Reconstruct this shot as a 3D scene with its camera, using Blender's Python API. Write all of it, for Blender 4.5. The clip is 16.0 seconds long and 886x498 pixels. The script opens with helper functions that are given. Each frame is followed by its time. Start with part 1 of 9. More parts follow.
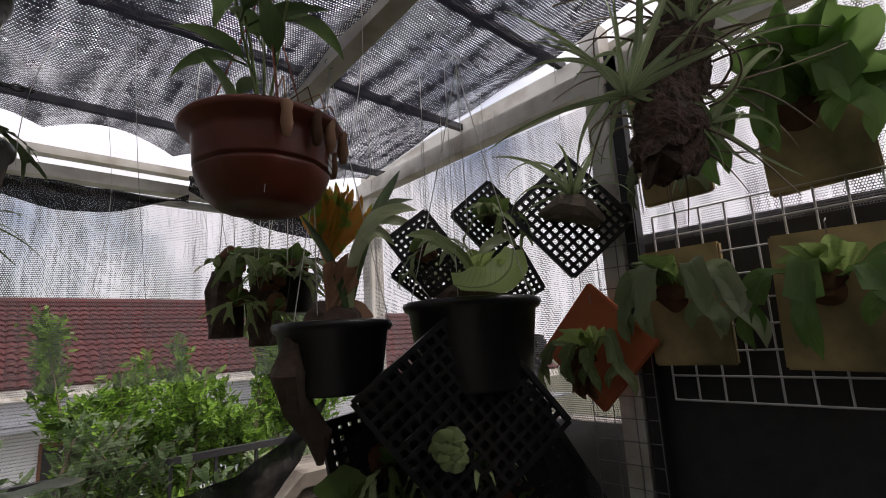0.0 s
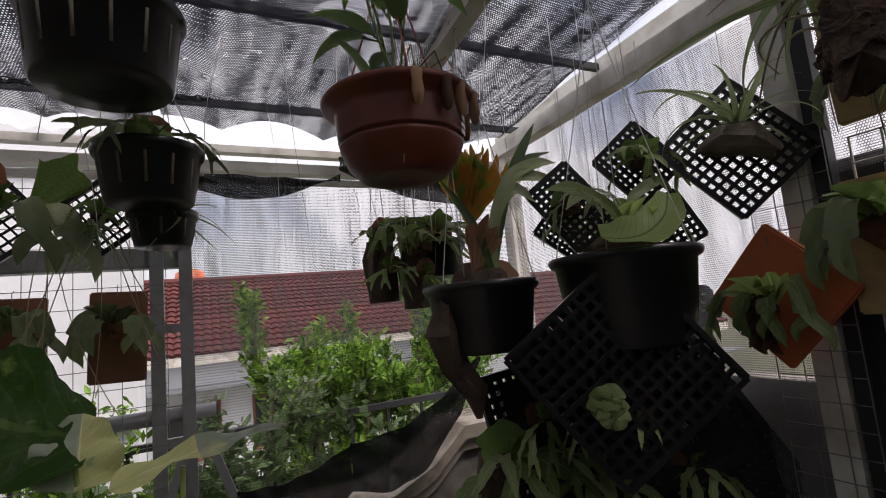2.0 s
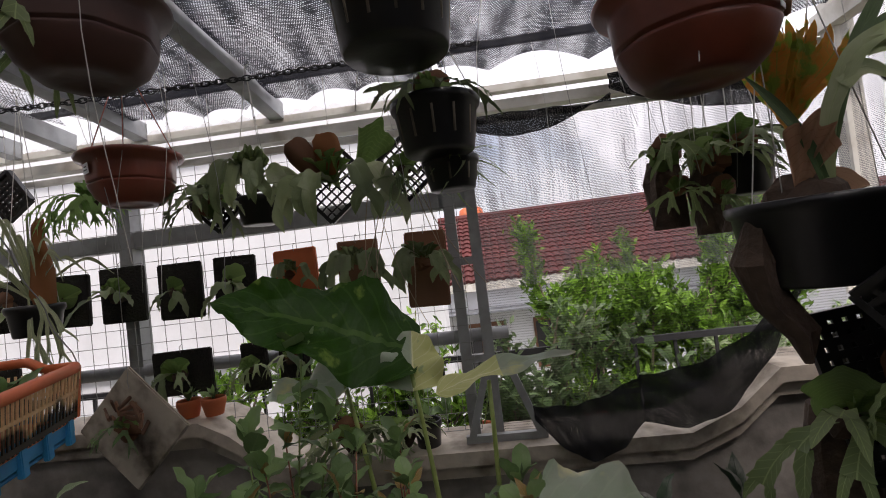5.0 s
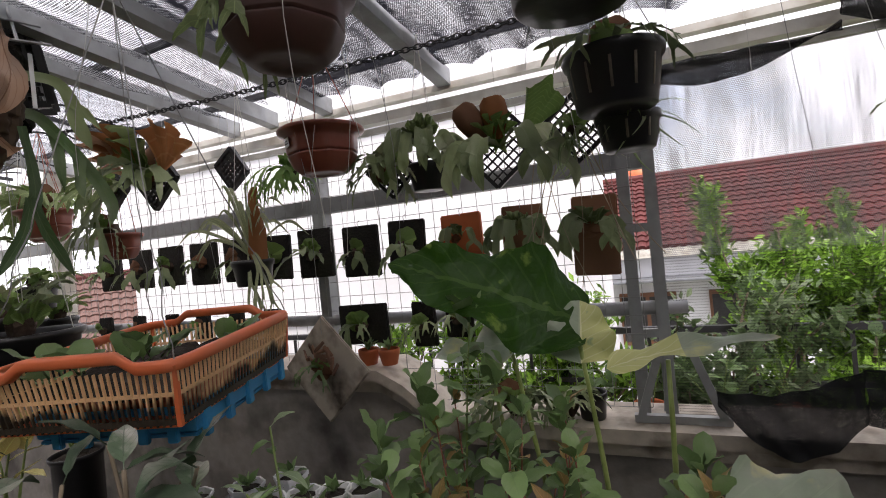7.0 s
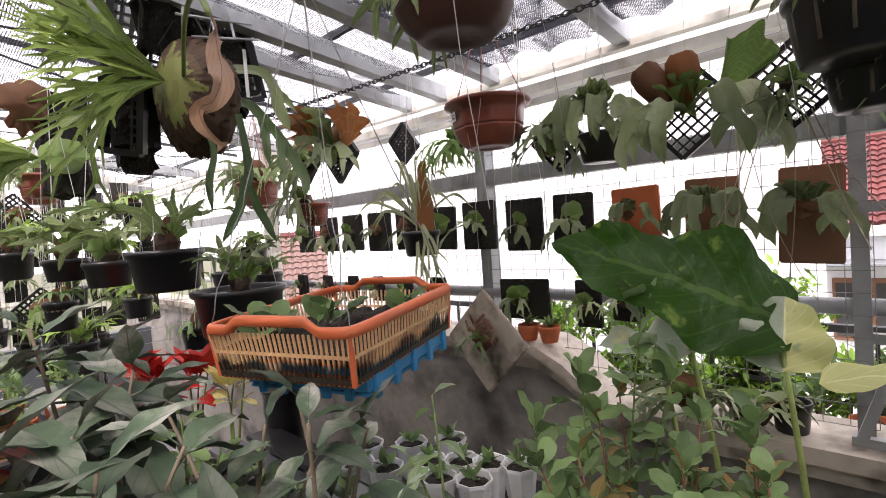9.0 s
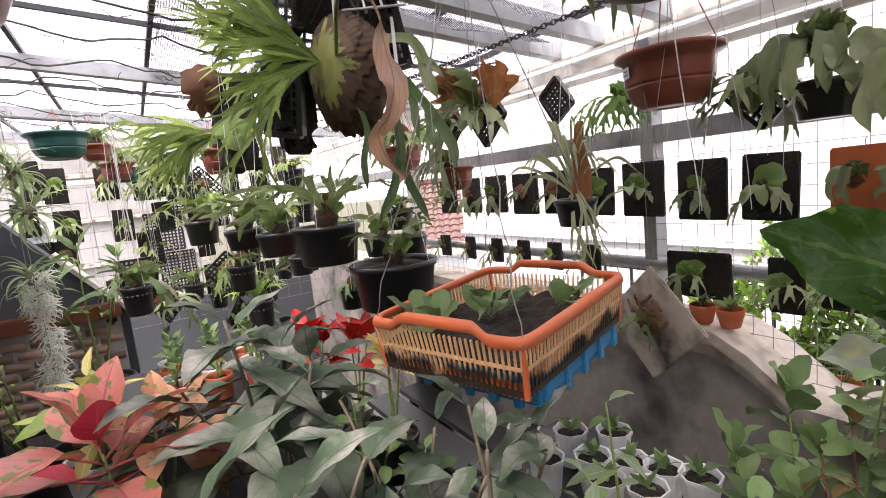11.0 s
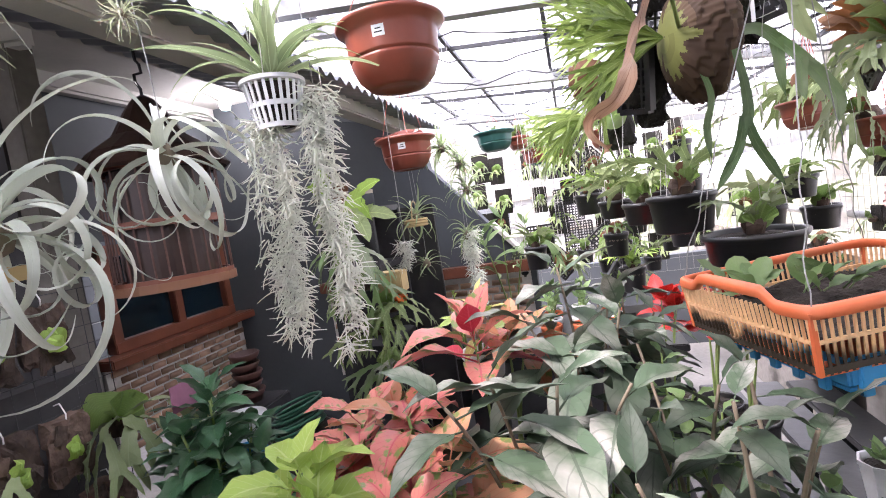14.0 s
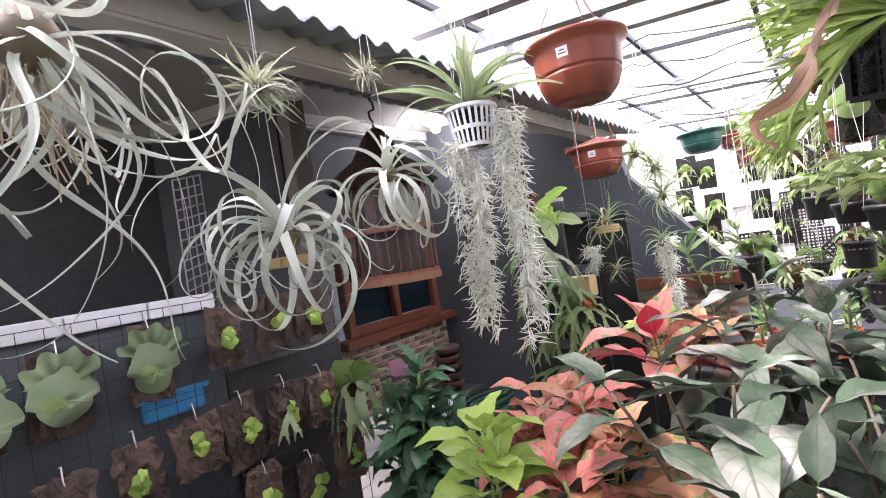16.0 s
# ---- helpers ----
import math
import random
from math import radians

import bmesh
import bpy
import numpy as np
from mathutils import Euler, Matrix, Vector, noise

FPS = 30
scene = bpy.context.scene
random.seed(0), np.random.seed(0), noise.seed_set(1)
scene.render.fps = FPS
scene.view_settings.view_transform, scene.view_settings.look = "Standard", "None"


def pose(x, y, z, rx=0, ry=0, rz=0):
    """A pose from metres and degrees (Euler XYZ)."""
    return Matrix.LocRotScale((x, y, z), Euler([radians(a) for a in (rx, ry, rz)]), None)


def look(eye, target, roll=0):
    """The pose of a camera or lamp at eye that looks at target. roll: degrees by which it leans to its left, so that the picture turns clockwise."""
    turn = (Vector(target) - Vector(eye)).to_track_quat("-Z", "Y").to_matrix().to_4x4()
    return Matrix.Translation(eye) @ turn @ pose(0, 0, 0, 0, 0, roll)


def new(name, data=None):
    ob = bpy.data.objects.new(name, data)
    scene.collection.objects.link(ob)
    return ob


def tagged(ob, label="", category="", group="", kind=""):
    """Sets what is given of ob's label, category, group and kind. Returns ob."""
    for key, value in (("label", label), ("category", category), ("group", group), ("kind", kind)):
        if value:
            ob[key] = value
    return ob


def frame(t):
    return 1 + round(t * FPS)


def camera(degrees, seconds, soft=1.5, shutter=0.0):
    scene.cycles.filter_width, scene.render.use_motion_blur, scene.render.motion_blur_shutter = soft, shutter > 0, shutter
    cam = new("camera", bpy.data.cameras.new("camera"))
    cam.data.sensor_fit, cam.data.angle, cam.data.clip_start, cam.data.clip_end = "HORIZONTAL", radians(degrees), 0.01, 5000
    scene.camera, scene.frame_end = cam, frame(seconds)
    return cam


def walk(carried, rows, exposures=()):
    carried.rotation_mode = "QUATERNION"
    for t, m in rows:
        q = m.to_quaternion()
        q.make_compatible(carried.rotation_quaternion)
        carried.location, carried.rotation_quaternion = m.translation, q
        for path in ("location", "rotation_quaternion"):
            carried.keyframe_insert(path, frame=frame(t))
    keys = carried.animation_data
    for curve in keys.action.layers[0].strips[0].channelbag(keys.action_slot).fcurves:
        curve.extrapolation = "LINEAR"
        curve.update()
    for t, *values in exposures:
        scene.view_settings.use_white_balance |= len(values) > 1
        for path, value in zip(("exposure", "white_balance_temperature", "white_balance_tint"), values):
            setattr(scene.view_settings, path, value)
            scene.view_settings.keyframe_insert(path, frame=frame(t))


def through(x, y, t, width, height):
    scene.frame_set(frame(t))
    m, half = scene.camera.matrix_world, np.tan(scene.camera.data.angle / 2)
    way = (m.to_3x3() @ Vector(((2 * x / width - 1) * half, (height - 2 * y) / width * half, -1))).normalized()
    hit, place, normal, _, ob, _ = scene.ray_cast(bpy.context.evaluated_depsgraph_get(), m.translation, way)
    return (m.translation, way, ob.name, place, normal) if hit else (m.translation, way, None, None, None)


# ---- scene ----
cam = camera(84.3, 16.0, soft=1.0)
PATH = [
    (0, (-0.0038, -0.015, 1.6025), (1.6763, 1.78, 2.055), -3.2),
    (0.5, (0.0063, -0.005, 1.605), (1.5625, 1.9062, 2.0238), -3.8),
    (1, (0.0, 0.0025, 1.6013), (1.405, 2.0312, 2.0025), -4.2),
    (1.5, (-0.005, 0.0025, 1.6013), (1.2738, 2.1188, 1.9688), -4.6),
    (2, (0.0013, -0.005, 1.6013), (1.0987, 2.2213, 1.9063), -5.4),
    (2.5, (0.0, 0.0063, 1.6013), (0.875, 2.3363, 1.8438), -6.3),
    (3, (-0.0013, 0.0175, 1.6063), (0.6362, 2.425, 1.8163), -6.4),
    (3.5, (0.0013, 0.01, 1.6063), (0.3975, 2.4713, 1.8), -6.6),
    (4, (0.0, 0.0125, 1.605), (0.1688, 2.5013, 1.7675), -6.7),
    (6.5, (-0.0425, 0.0388, 1.62), (-0.83, 2.4113, 1.6238), -6.3),
    (7, (-0.0438, 0.0413, 1.62), (-1.0475, 2.3313, 1.61), -5.7),
    (7.5, (-0.04, 0.0525, 1.6213), (-1.255, 2.2375, 1.5938), -5.5),
    (8, (-0.0537, 0.0525, 1.62), (-1.4525, 2.1238, 1.5763), -5.2),
    (8.5, (-0.0487, 0.0637, 1.6263), (-1.6338, 1.995, 1.5513), -4.7),
    (11, (-0.185, 0.09, 1.745), (-2.2938, 1.3875, 1.405), -6.0),
    (11.5, (-0.1462, 0.1775, 1.75), (-2.4638, 1.0388, 1.3775), -7.6),
    (12, (-0.09, 0.1975, 1.7163), (-2.5162, 0.7113, 1.3925), -8.7),
    (12.5, (-0.0637, 0.2175, 1.7263), (-2.5362, 0.4375, 1.4313), -8.8),
    (13, (-0.0188, 0.22, 1.7225), (-2.505, 0.165, 1.4675), -8.6),
    (13.5, (0.0225, 0.2375, 1.71), (-2.4438, -0.1087, 1.4875), -8.4),
    (14, (0.0537, 0.2587, 1.7075), (-2.3525, -0.39, 1.5138), -8.7),
    (14.5, (0.0913, 0.2787, 1.7063), (-2.2225, -0.66, 1.57), -9.2),
    (15, (0.1038, 0.3075, 1.7038), (-2.11, -0.8525, 1.6375), -9.6),
    (15.5, (0.125, 0.3387, 1.6963), (-1.9762, -1.0175, 1.6888), -9.6),
    (16, (0.1575, 0.3475, 1.685), (-1.8225, -1.18, 1.6963), -8.7),
]
walk(cam, [(t, look(eye, target, roll)) for t, eye, target, roll in PATH],
     exposures=((0, -0.50, 6650, 20), (4, -0.38, 6650, 20), (6.5, 0.0, 6600, 20), (7, 0.12, 6600, 20), (8, 0.66, 6640, 21), (8.5, 0.92, 6640, 22), (11, 1.12, 6650, 25), (12, 1.62, 6500, 25), (13.5, 1.95, 6230, 27), (16, 2.06, 6250, 28)))

# ---- light ----
world = bpy.data.worlds.new("sky")
scene.world = world
world.use_nodes = True
wn, wl = world.node_tree.nodes, world.node_tree.links
wn.clear()
w_out, w_bg = wn.new("ShaderNodeOutputWorld"), wn.new("ShaderNodeBackground")
w_sky, w_mix = wn.new("ShaderNodeTexSky"), wn.new("ShaderNodeMixRGB")
w_tc, w_noise, w_ramp = wn.new("ShaderNodeTexCoord"), wn.new("ShaderNodeTexNoise"), wn.new("ShaderNodeValToRGB")
w_sky.sky_type, w_sky.sun_disc = "NISHITA", False
w_sky.sun_elevation, w_sky.sun_rotation = radians(54), radians(144)
w_sky.air_density, w_sky.dust_density, w_sky.ozone_density = 1.0, 3.0, 1.0
w_noise.inputs["Scale"].default_value, w_noise.inputs["Detail"].default_value = 2.2, 6
w_ramp.color_ramp.elements[0].position, w_ramp.color_ramp.elements[1].position = 0.30, 0.46
w_mix.inputs[2].default_value = (9.5, 9.7, 10.0, 1)
wl.new(w_tc.outputs["Generated"], w_noise.inputs["Vector"])
wl.new(w_noise.outputs["Fac"], w_ramp.inputs["Fac"])
wl.new(w_ramp.outputs["Color"], w_mix.inputs[0])
wl.new(w_sky.outputs["Color"], w_mix.inputs[1])
wl.new(w_mix.outputs["Color"], w_bg.inputs["Color"])
w_bg.inputs["Strength"].default_value = 0.15
wl.new(w_bg.outputs[0], w_out.inputs["Surface"])
sun = new("sun", bpy.data.lights.new("sun", "SUN"))
sun.data.energy, sun.data.angle, sun.data.color = 4.0, radians(16), (1.0, 0.96, 0.9)
sun.matrix_world = look((5, -7, 12), (0, 0, 0))

# ---- materials ----
def nodes_of(name):
    m = bpy.data.materials.new(name)
    m.use_nodes = True
    n = m.node_tree.nodes
    b = n["Principled BSDF"]
    return m, n, m.node_tree.links, b, n["Material Output"]


def lighter(c, k):
    return tuple(min(1.0, v * k) for v in c)


def mat(name, color, rough=0.6, metal=0.0, vary=0.25, scale=30.0, bump=0.15, dirt=None, dirt_scale=4.0, dirt_amount=0.5, spec=0.5, per_object=0.0):
    """Plain surface: grain of two sizes, stains and fine relief."""
    m, n, l, b, out = nodes_of(name)
    tc = n.new("ShaderNodeTexCoord")
    fine, big = n.new("ShaderNodeTexNoise"), n.new("ShaderNodeTexNoise")
    fine.inputs["Scale"].default_value, fine.inputs["Detail"].default_value = scale, 6
    big.inputs["Scale"].default_value, big.inputs["Detail"].default_value = dirt_scale, 5
    l.new(tc.outputs["Object"], fine.inputs["Vector"])
    l.new(tc.outputs["Object"], big.inputs["Vector"])
    r1 = n.new("ShaderNodeMixRGB")
    r1.inputs[1].default_value = (*lighter(color, 1 - vary), 1)
    r1.inputs[2].default_value = (*lighter(color, 1 + vary), 1)
    l.new(fine.outputs["Fac"], r1.inputs[0])
    ramp = n.new("ShaderNodeValToRGB")
    ramp.color_ramp.elements[0].position, ramp.color_ramp.elements[1].position = 0.48, 0.68
    ramp.color_ramp.elements[1].color = (dirt_amount,) * 3 + (1,)
    l.new(big.outputs["Fac"], ramp.inputs["Fac"])
    r2 = n.new("ShaderNodeMixRGB")
    r2.inputs[2].default_value = (*(dirt or lighter(color, 0.55)), 1)
    l.new(ramp.outputs["Color"], r2.inputs[0])
    l.new(r1.outputs["Color"], r2.inputs[1])
    last = r2
    if per_object:
        info, hsv, mr = n.new("ShaderNodeObjectInfo"), n.new("ShaderNodeHueSaturation"), n.new("ShaderNodeMapRange")
        mr.inputs["To Min"].default_value, mr.inputs["To Max"].default_value = 1 - per_object, 1 + per_object
        l.new(info.outputs["Random"], mr.inputs["Value"])
        l.new(mr.outputs[0], hsv.inputs["Value"])
        l.new(last.outputs["Color"], hsv.inputs["Color"])
        last = hsv
    l.new(last.outputs["Color"], b.inputs["Base Color"])
    b.inputs["Roughness"].default_value, b.inputs["Metallic"].default_value = rough, metal
    b.inputs["Specular IOR Level"].default_value = spec
    bp = n.new("ShaderNodeBump")
    bp.inputs["Strength"].default_value, bp.inputs["Distance"].default_value = bump, 0.01
    l.new(fine.outputs["Fac"], bp.inputs["Height"])
    l.new(bp.outputs["Normal"], b.inputs["Normal"])
    return m


def leaf_mat(name, color, second, rough=0.42, vein=None, vein_freq=9.0, blotch=None, blotch_at=0.55, through=0.35, spread=0.18, dust=0.0, blotch_scale=24, island=False, gloss=0.35, relief=0.005):
    """Leaf: midrib and side veins along its own u (length) and v (width), patches, light passing through."""
    m, n, l, b, out = nodes_of(name)
    uv = n.new("ShaderNodeUVMap")
    sep = n.new("ShaderNodeSeparateXYZ")
    l.new(uv.outputs["UV"], sep.inputs[0])

    def math(op, a, c=None):
        q = n.new("ShaderNodeMath")
        q.operation = op
        for i, v in enumerate((a, c)):
            if v is None:
                continue
            if isinstance(v, (int, float)):
                q.inputs[i].default_value = v
            else:
                l.new(v, q.inputs[i])
        return q.outputs[0]

    av = math("ABSOLUTE", math("SUBTRACT", sep.outputs["Y"], 0.5))
    rib = math("LESS_THAN", av, 0.03)
    side = math("FRACT", math("SUBTRACT", math("MULTIPLY", sep.outputs["X"], vein_freq), math("MULTIPLY", av, vein_freq * 0.5)))
    side = math("LESS_THAN", side, 0.12)
    veins = math("MAXIMUM", rib, math("MULTIPLY", side, 0.45))
    tc, noise_n, info = n.new("ShaderNodeTexCoord"), n.new("ShaderNodeTexNoise"), n.new("ShaderNodeObjectInfo")
    noise_n.inputs["Scale"].default_value, noise_n.inputs["Detail"].default_value = 14, 5
    l.new(tc.outputs["Object"], noise_n.inputs["Vector"])
    base = n.new("ShaderNodeMixRGB")
    base.inputs[1].default_value, base.inputs[2].default_value = (*color, 1), (*second, 1)
    chance = n.new("ShaderNodeNewGeometry").outputs["Random Per Island"] if island else info.outputs["Random"]
    l.new(math("MULTIPLY", math("ADD", noise_n.outputs["Fac"], chance), 0.5), base.inputs[0])
    last = base
    if blotch:
        bn, br, bm_ = n.new("ShaderNodeTexNoise"), n.new("ShaderNodeValToRGB"), n.new("ShaderNodeMixRGB")
        bn.inputs["Scale"].default_value, bn.inputs["Detail"].default_value = blotch_scale, 9
        l.new(tc.outputs["Object"], bn.inputs["Vector"])
        br.color_ramp.elements[0].position, br.color_ramp.elements[1].position = blotch_at, blotch_at + 0.06
        l.new(bn.outputs["Fac"], br.inputs["Fac"])
        l.new(br.outputs["Color"], bm_.inputs[0])
        l.new(last.outputs["Color"], bm_.inputs[1])
        bm_.inputs[2].default_value = (*blotch, 1)
        last = bm_
    if dust:
        dn, dm = n.new("ShaderNodeTexNoise"), n.new("ShaderNodeMixRGB")
        dn.inputs["Scale"].default_value, dn.inputs["Detail"].default_value = 6, 8
        l.new(tc.outputs["Object"], dn.inputs["Vector"])
        dm.inputs[2].default_value = (0.42, 0.39, 0.355, 1)
        l.new(math("MULTIPLY", math("MAXIMUM", math("SUBTRACT", dn.outputs["Fac"], 0.42), 0.0), math("MULTIPLY", math("ADD", info.outputs["Random"], 0.22), dust * 5.6)), dm.inputs[0])
        l.new(last.outputs["Color"], dm.inputs[1])
        last = dm
    vm = n.new("ShaderNodeMixRGB")
    vm.inputs[2].default_value = (*(vein or lighter(second, 1.5)), 1)
    l.new(math("MULTIPLY", veins, 0.7), vm.inputs[0])
    l.new(last.outputs["Color"], vm.inputs[1])
    last = vm
    hsv, mr = n.new("ShaderNodeHueSaturation"), n.new("ShaderNodeMapRange")
    mr.inputs["To Min"].default_value, mr.inputs["To Max"].default_value = 1 - spread, 1 + spread
    l.new(chance, mr.inputs["Value"])
    l.new(mr.outputs[0], hsv.inputs["Value"])
    l.new(last.outputs["Color"], hsv.inputs["Color"])
    l.new(hsv.outputs["Color"], b.inputs["Base Color"])
    b.inputs["Roughness"].default_value = rough
    b.inputs["Specular IOR Level"].default_value = gloss
    bp = n.new("ShaderNodeBump")
    bp.inputs["Strength"].default_value, bp.inputs["Distance"].default_value = 0.7, relief
    l.new(math("ADD", math("MULTIPLY", veins, -0.6), noise_n.outputs["Fac"]), bp.inputs["Height"])
    l.new(bp.outputs["Normal"], b.inputs["Normal"])
    tr, mix = n.new("ShaderNodeBsdfTranslucent"), n.new("ShaderNodeMixShader")
    l.new(hsv.outputs["Color"], tr.inputs["Color"])
    mix.inputs[0].default_value = through
    l.new(b.outputs[0], mix.inputs[1])
    l.new(tr.outputs[0], mix.inputs[2])
    l.new(mix.outputs[0], out.inputs["Surface"])
    return m


def net_mat(name, color, cover, pitch=0.006, wear=0.12, streak=(24, 170), streaks=1.5):
    """Knitted shade net: strands with open holes between, denser and thinner in places."""
    m, n, l, b, out = nodes_of(name)
    uv, sep = n.new("ShaderNodeUVMap"), n.new("ShaderNodeSeparateXYZ")
    l.new(uv.outputs["UV"], sep.inputs[0])

    def math(op, a, c=None):
        q = n.new("ShaderNodeMath")
        q.operation = op
        for i, v in enumerate((a, c)):
            if v is None:
                continue
            if isinstance(v, (int, float)):
                q.inputs[i].default_value = v
            else:
                l.new(v, q.inputs[i])
        return q.outputs[0]

    row = math("FLOOR", math("MULTIPLY", sep.outputs["Y"], 1 / (pitch * 1.1)))
    u = math("ADD", math("MULTIPLY", sep.outputs["X"], 1 / pitch), math("MULTIPLY", row, 0.5))
    du = math("ABSOLUTE", math("SUBTRACT", math("FRACT", u), 0.5))
    dv = math("ABSOLUTE", math("SUBTRACT", math("FRACT", math("MULTIPLY", sep.outputs["Y"], 1 / (pitch * 1.1))), 0.5))
    hole = math("ADD", math("POWER", math("MULTIPLY", du, 2), 2), math("POWER", math("MULTIPLY", dv, 2), 2))
    big, fine = n.new("ShaderNodeTexNoise"), n.new("ShaderNodeTexNoise")
    mp = n.new("ShaderNodeMapping")
    mp.inputs["Scale"].default_value = (9, 1.2, 1)
    l.new(uv.outputs["UV"], mp.inputs["Vector"])
    l.new(mp.outputs["Vector"], big.inputs["Vector"])
    big.inputs["Scale"].default_value, big.inputs["Detail"].default_value = 2.5, 5
    l.new(uv.outputs["UV"], fine.inputs["Vector"])
    fine.inputs["Scale"].default_value = 190
    edge = math("ADD", math("MULTIPLY", math("SUBTRACT", big.outputs["Fac"], 0.5), wear * 4), math("MULTIPLY", math("SUBTRACT", fine.outputs["Fac"], 0.5), 0.9))
    sm, sn = n.new("ShaderNodeMapping"), n.new("ShaderNodeTexNoise")
    sm.inputs["Scale"].default_value = (streak[0], streak[1], 1)
    l.new(uv.outputs["UV"], sm.inputs["Vector"])
    l.new(sm.outputs["Vector"], sn.inputs["Vector"])
    sn.inputs["Scale"].default_value, sn.inputs["Detail"].default_value = 1.0, 3
    edge = math("ADD", edge, math("MULTIPLY", math("SUBTRACT", sn.outputs["Fac"], 0.5), streaks))
    size = math("ADD", edge, (1 - cover) * 1.27)
    solid = math("GREATER_THAN", hole, size)
    b.inputs["Base Color"].default_value = (*color, 1)
    b.inputs["Roughness"].default_value = 0.7
    tl, tp, m1, m2 = n.new("ShaderNodeBsdfTranslucent"), n.new("ShaderNodeBsdfTransparent"), n.new("ShaderNodeMixShader"), n.new("ShaderNodeMixShader")
    tl.inputs["Color"].default_value = (*color, 1)
    m1.inputs[0].default_value = 0.35
    l.new(b.outputs[0], m1.inputs[1])
    l.new(tl.outputs[0], m1.inputs[2])
    l.new(solid, m2.inputs[0])
    l.new(tp.outputs[0], m2.inputs[1])
    l.new(m1.outputs[0], m2.inputs[2])
    l.new(m2.outputs[0], out.inputs["Surface"])
    return m


def sheet_mat(name, clear=0.70):
    """Milky corrugated plastic sheet."""
    m, n, l, b, out = nodes_of(name)
    tl, tp, mix = n.new("ShaderNodeBsdfTranslucent"), n.new("ShaderNodeBsdfTransparent"), n.new("ShaderNodeMixShader")
    tl.inputs["Color"].default_value = (0.83, 0.89, 0.97, 1)
    tc, noise_n, ramp = n.new("ShaderNodeTexCoord"), n.new("ShaderNodeTexNoise"), n.new("ShaderNodeMapRange")
    l.new(tc.outputs["Object"], noise_n.inputs["Vector"])
    noise_n.inputs["Scale"].default_value, noise_n.inputs["Detail"].default_value = 3, 6
    ramp.inputs["To Min"].default_value, ramp.inputs["To Max"].default_value = clear + 0.15, clear - 0.15
    l.new(noise_n.outputs["Fac"], ramp.inputs["Value"])
    l.new(ramp.outputs[0], mix.inputs[0])
    l.new(tl.outputs[0], mix.inputs[1])
    l.new(tp.outputs[0], mix.inputs[2])
    l.new(mix.outputs[0], out.inputs["Surface"])
    return m


def lamp_mat(name, color, strength):
    m, n, l, b, out = nodes_of(name)
    b.inputs["Emission Color"].default_value, b.inputs["Emission Strength"].default_value = (*color, 1), strength
    return m


M_CONC = mat("concrete", (0.30, 0.29, 0.27), 0.85, dirt=(0.12, 0.11, 0.10), bump=0.3, dirt_scale=2.5)
M_FLOOR = mat("floor_cement", (0.24, 0.23, 0.215), 0.8, dirt=(0.14, 0.13, 0.12), bump=0.3, dirt_scale=2)
M_COPING = mat("coping_paint", (0.50, 0.44, 0.36), 0.75, dirt=(0.14, 0.11, 0.08), dirt_scale=7, dirt_amount=1.0, bump=0.2)
M_PARAPET = mat("parapet_render", (0.29, 0.265, 0.235), 0.85, dirt=(0.075, 0.065, 0.055), dirt_scale=4.5, dirt_amount=0.9, bump=0.3)
M_WHITEWALL = mat("white_plaster", (0.80, 0.81, 0.83), 0.8, vary=0.05, dirt=(0.6, 0.6, 0.6), dirt_amount=0.4, dirt_scale=1.5)
M_STEEL = mat("galvanised_steel", (0.34, 0.35, 0.35), 0.5, 0.35, dirt=(0.16, 0.15, 0.14), dirt_scale=9, vary=0.15)
M_WSTEEL = mat("white_painted_steel", (0.66, 0.64, 0.58), 0.5, dirt=(0.34, 0.29, 0.22), dirt_scale=8, dirt_amount=0.7, vary=0.1)
M_DSTEEL = mat("dark_steel", (0.035, 0.035, 0.037), 0.55, 0.3, vary=0.3)
M_WIRE = mat("galvanised_wire", (0.30, 0.30, 0.29), 0.5, 0.5, vary=0.3)
M_WWIRE = mat("white_coated_wire", (0.72, 0.72, 0.70), 0.45, vary=0.1, dirt=(0.4, 0.38, 0.33), dirt_scale=20)
M_STRING = mat("nylon_string", (0.55, 0.54, 0.50), 0.6, vary=0.2)
M_REDWIRE = mat("red_pot_hanger", (0.35, 0.10, 0.07), 0.5)
M_BLACKP = mat("black_plastic", (0.016, 0.016, 0.017), 0.33, vary=0.4, dirt=(0.030, 0.027, 0.022), dirt_scale=9, dirt_amount=0.5, bump=0.08)
M_BROWNP = mat("brick_red_plastic", (0.27, 0.068, 0.040), 0.33, vary=0.12, dirt=(0.13, 0.05, 0.035), dirt_scale=5, dirt_amount=0.6, bump=0.05)
M_DBROWNP = mat("dark_brown_plastic", (0.075, 0.03, 0.022), 0.5, vary=0.2, dirt=(0.04, 0.02, 0.016), dirt_scale=5, bump=0.05)
M_GREENP = mat("green_plastic", (0.02, 0.09, 0.075), 0.42, vary=0.15, bump=0.05)
M_WHITEP = mat("white_plastic", (0.74, 0.75, 0.76), 0.4, vary=0.06, dirt=(0.5, 0.47, 0.4), dirt_scale=10, bump=0.04)
M_ORANGEP = mat("orange_plastic", (0.74, 0.165, 0.055), 0.5, vary=0.1, dirt=(0.55, 0.22, 0.12), dirt_scale=6, bump=0.04)
M_BLUEP = mat("blue_plastic", (0.03, 0.25, 0.50), 0.45, vary=0.12, dirt=(0.03, 0.12, 0.22), dirt_scale=7, bump=0.04)
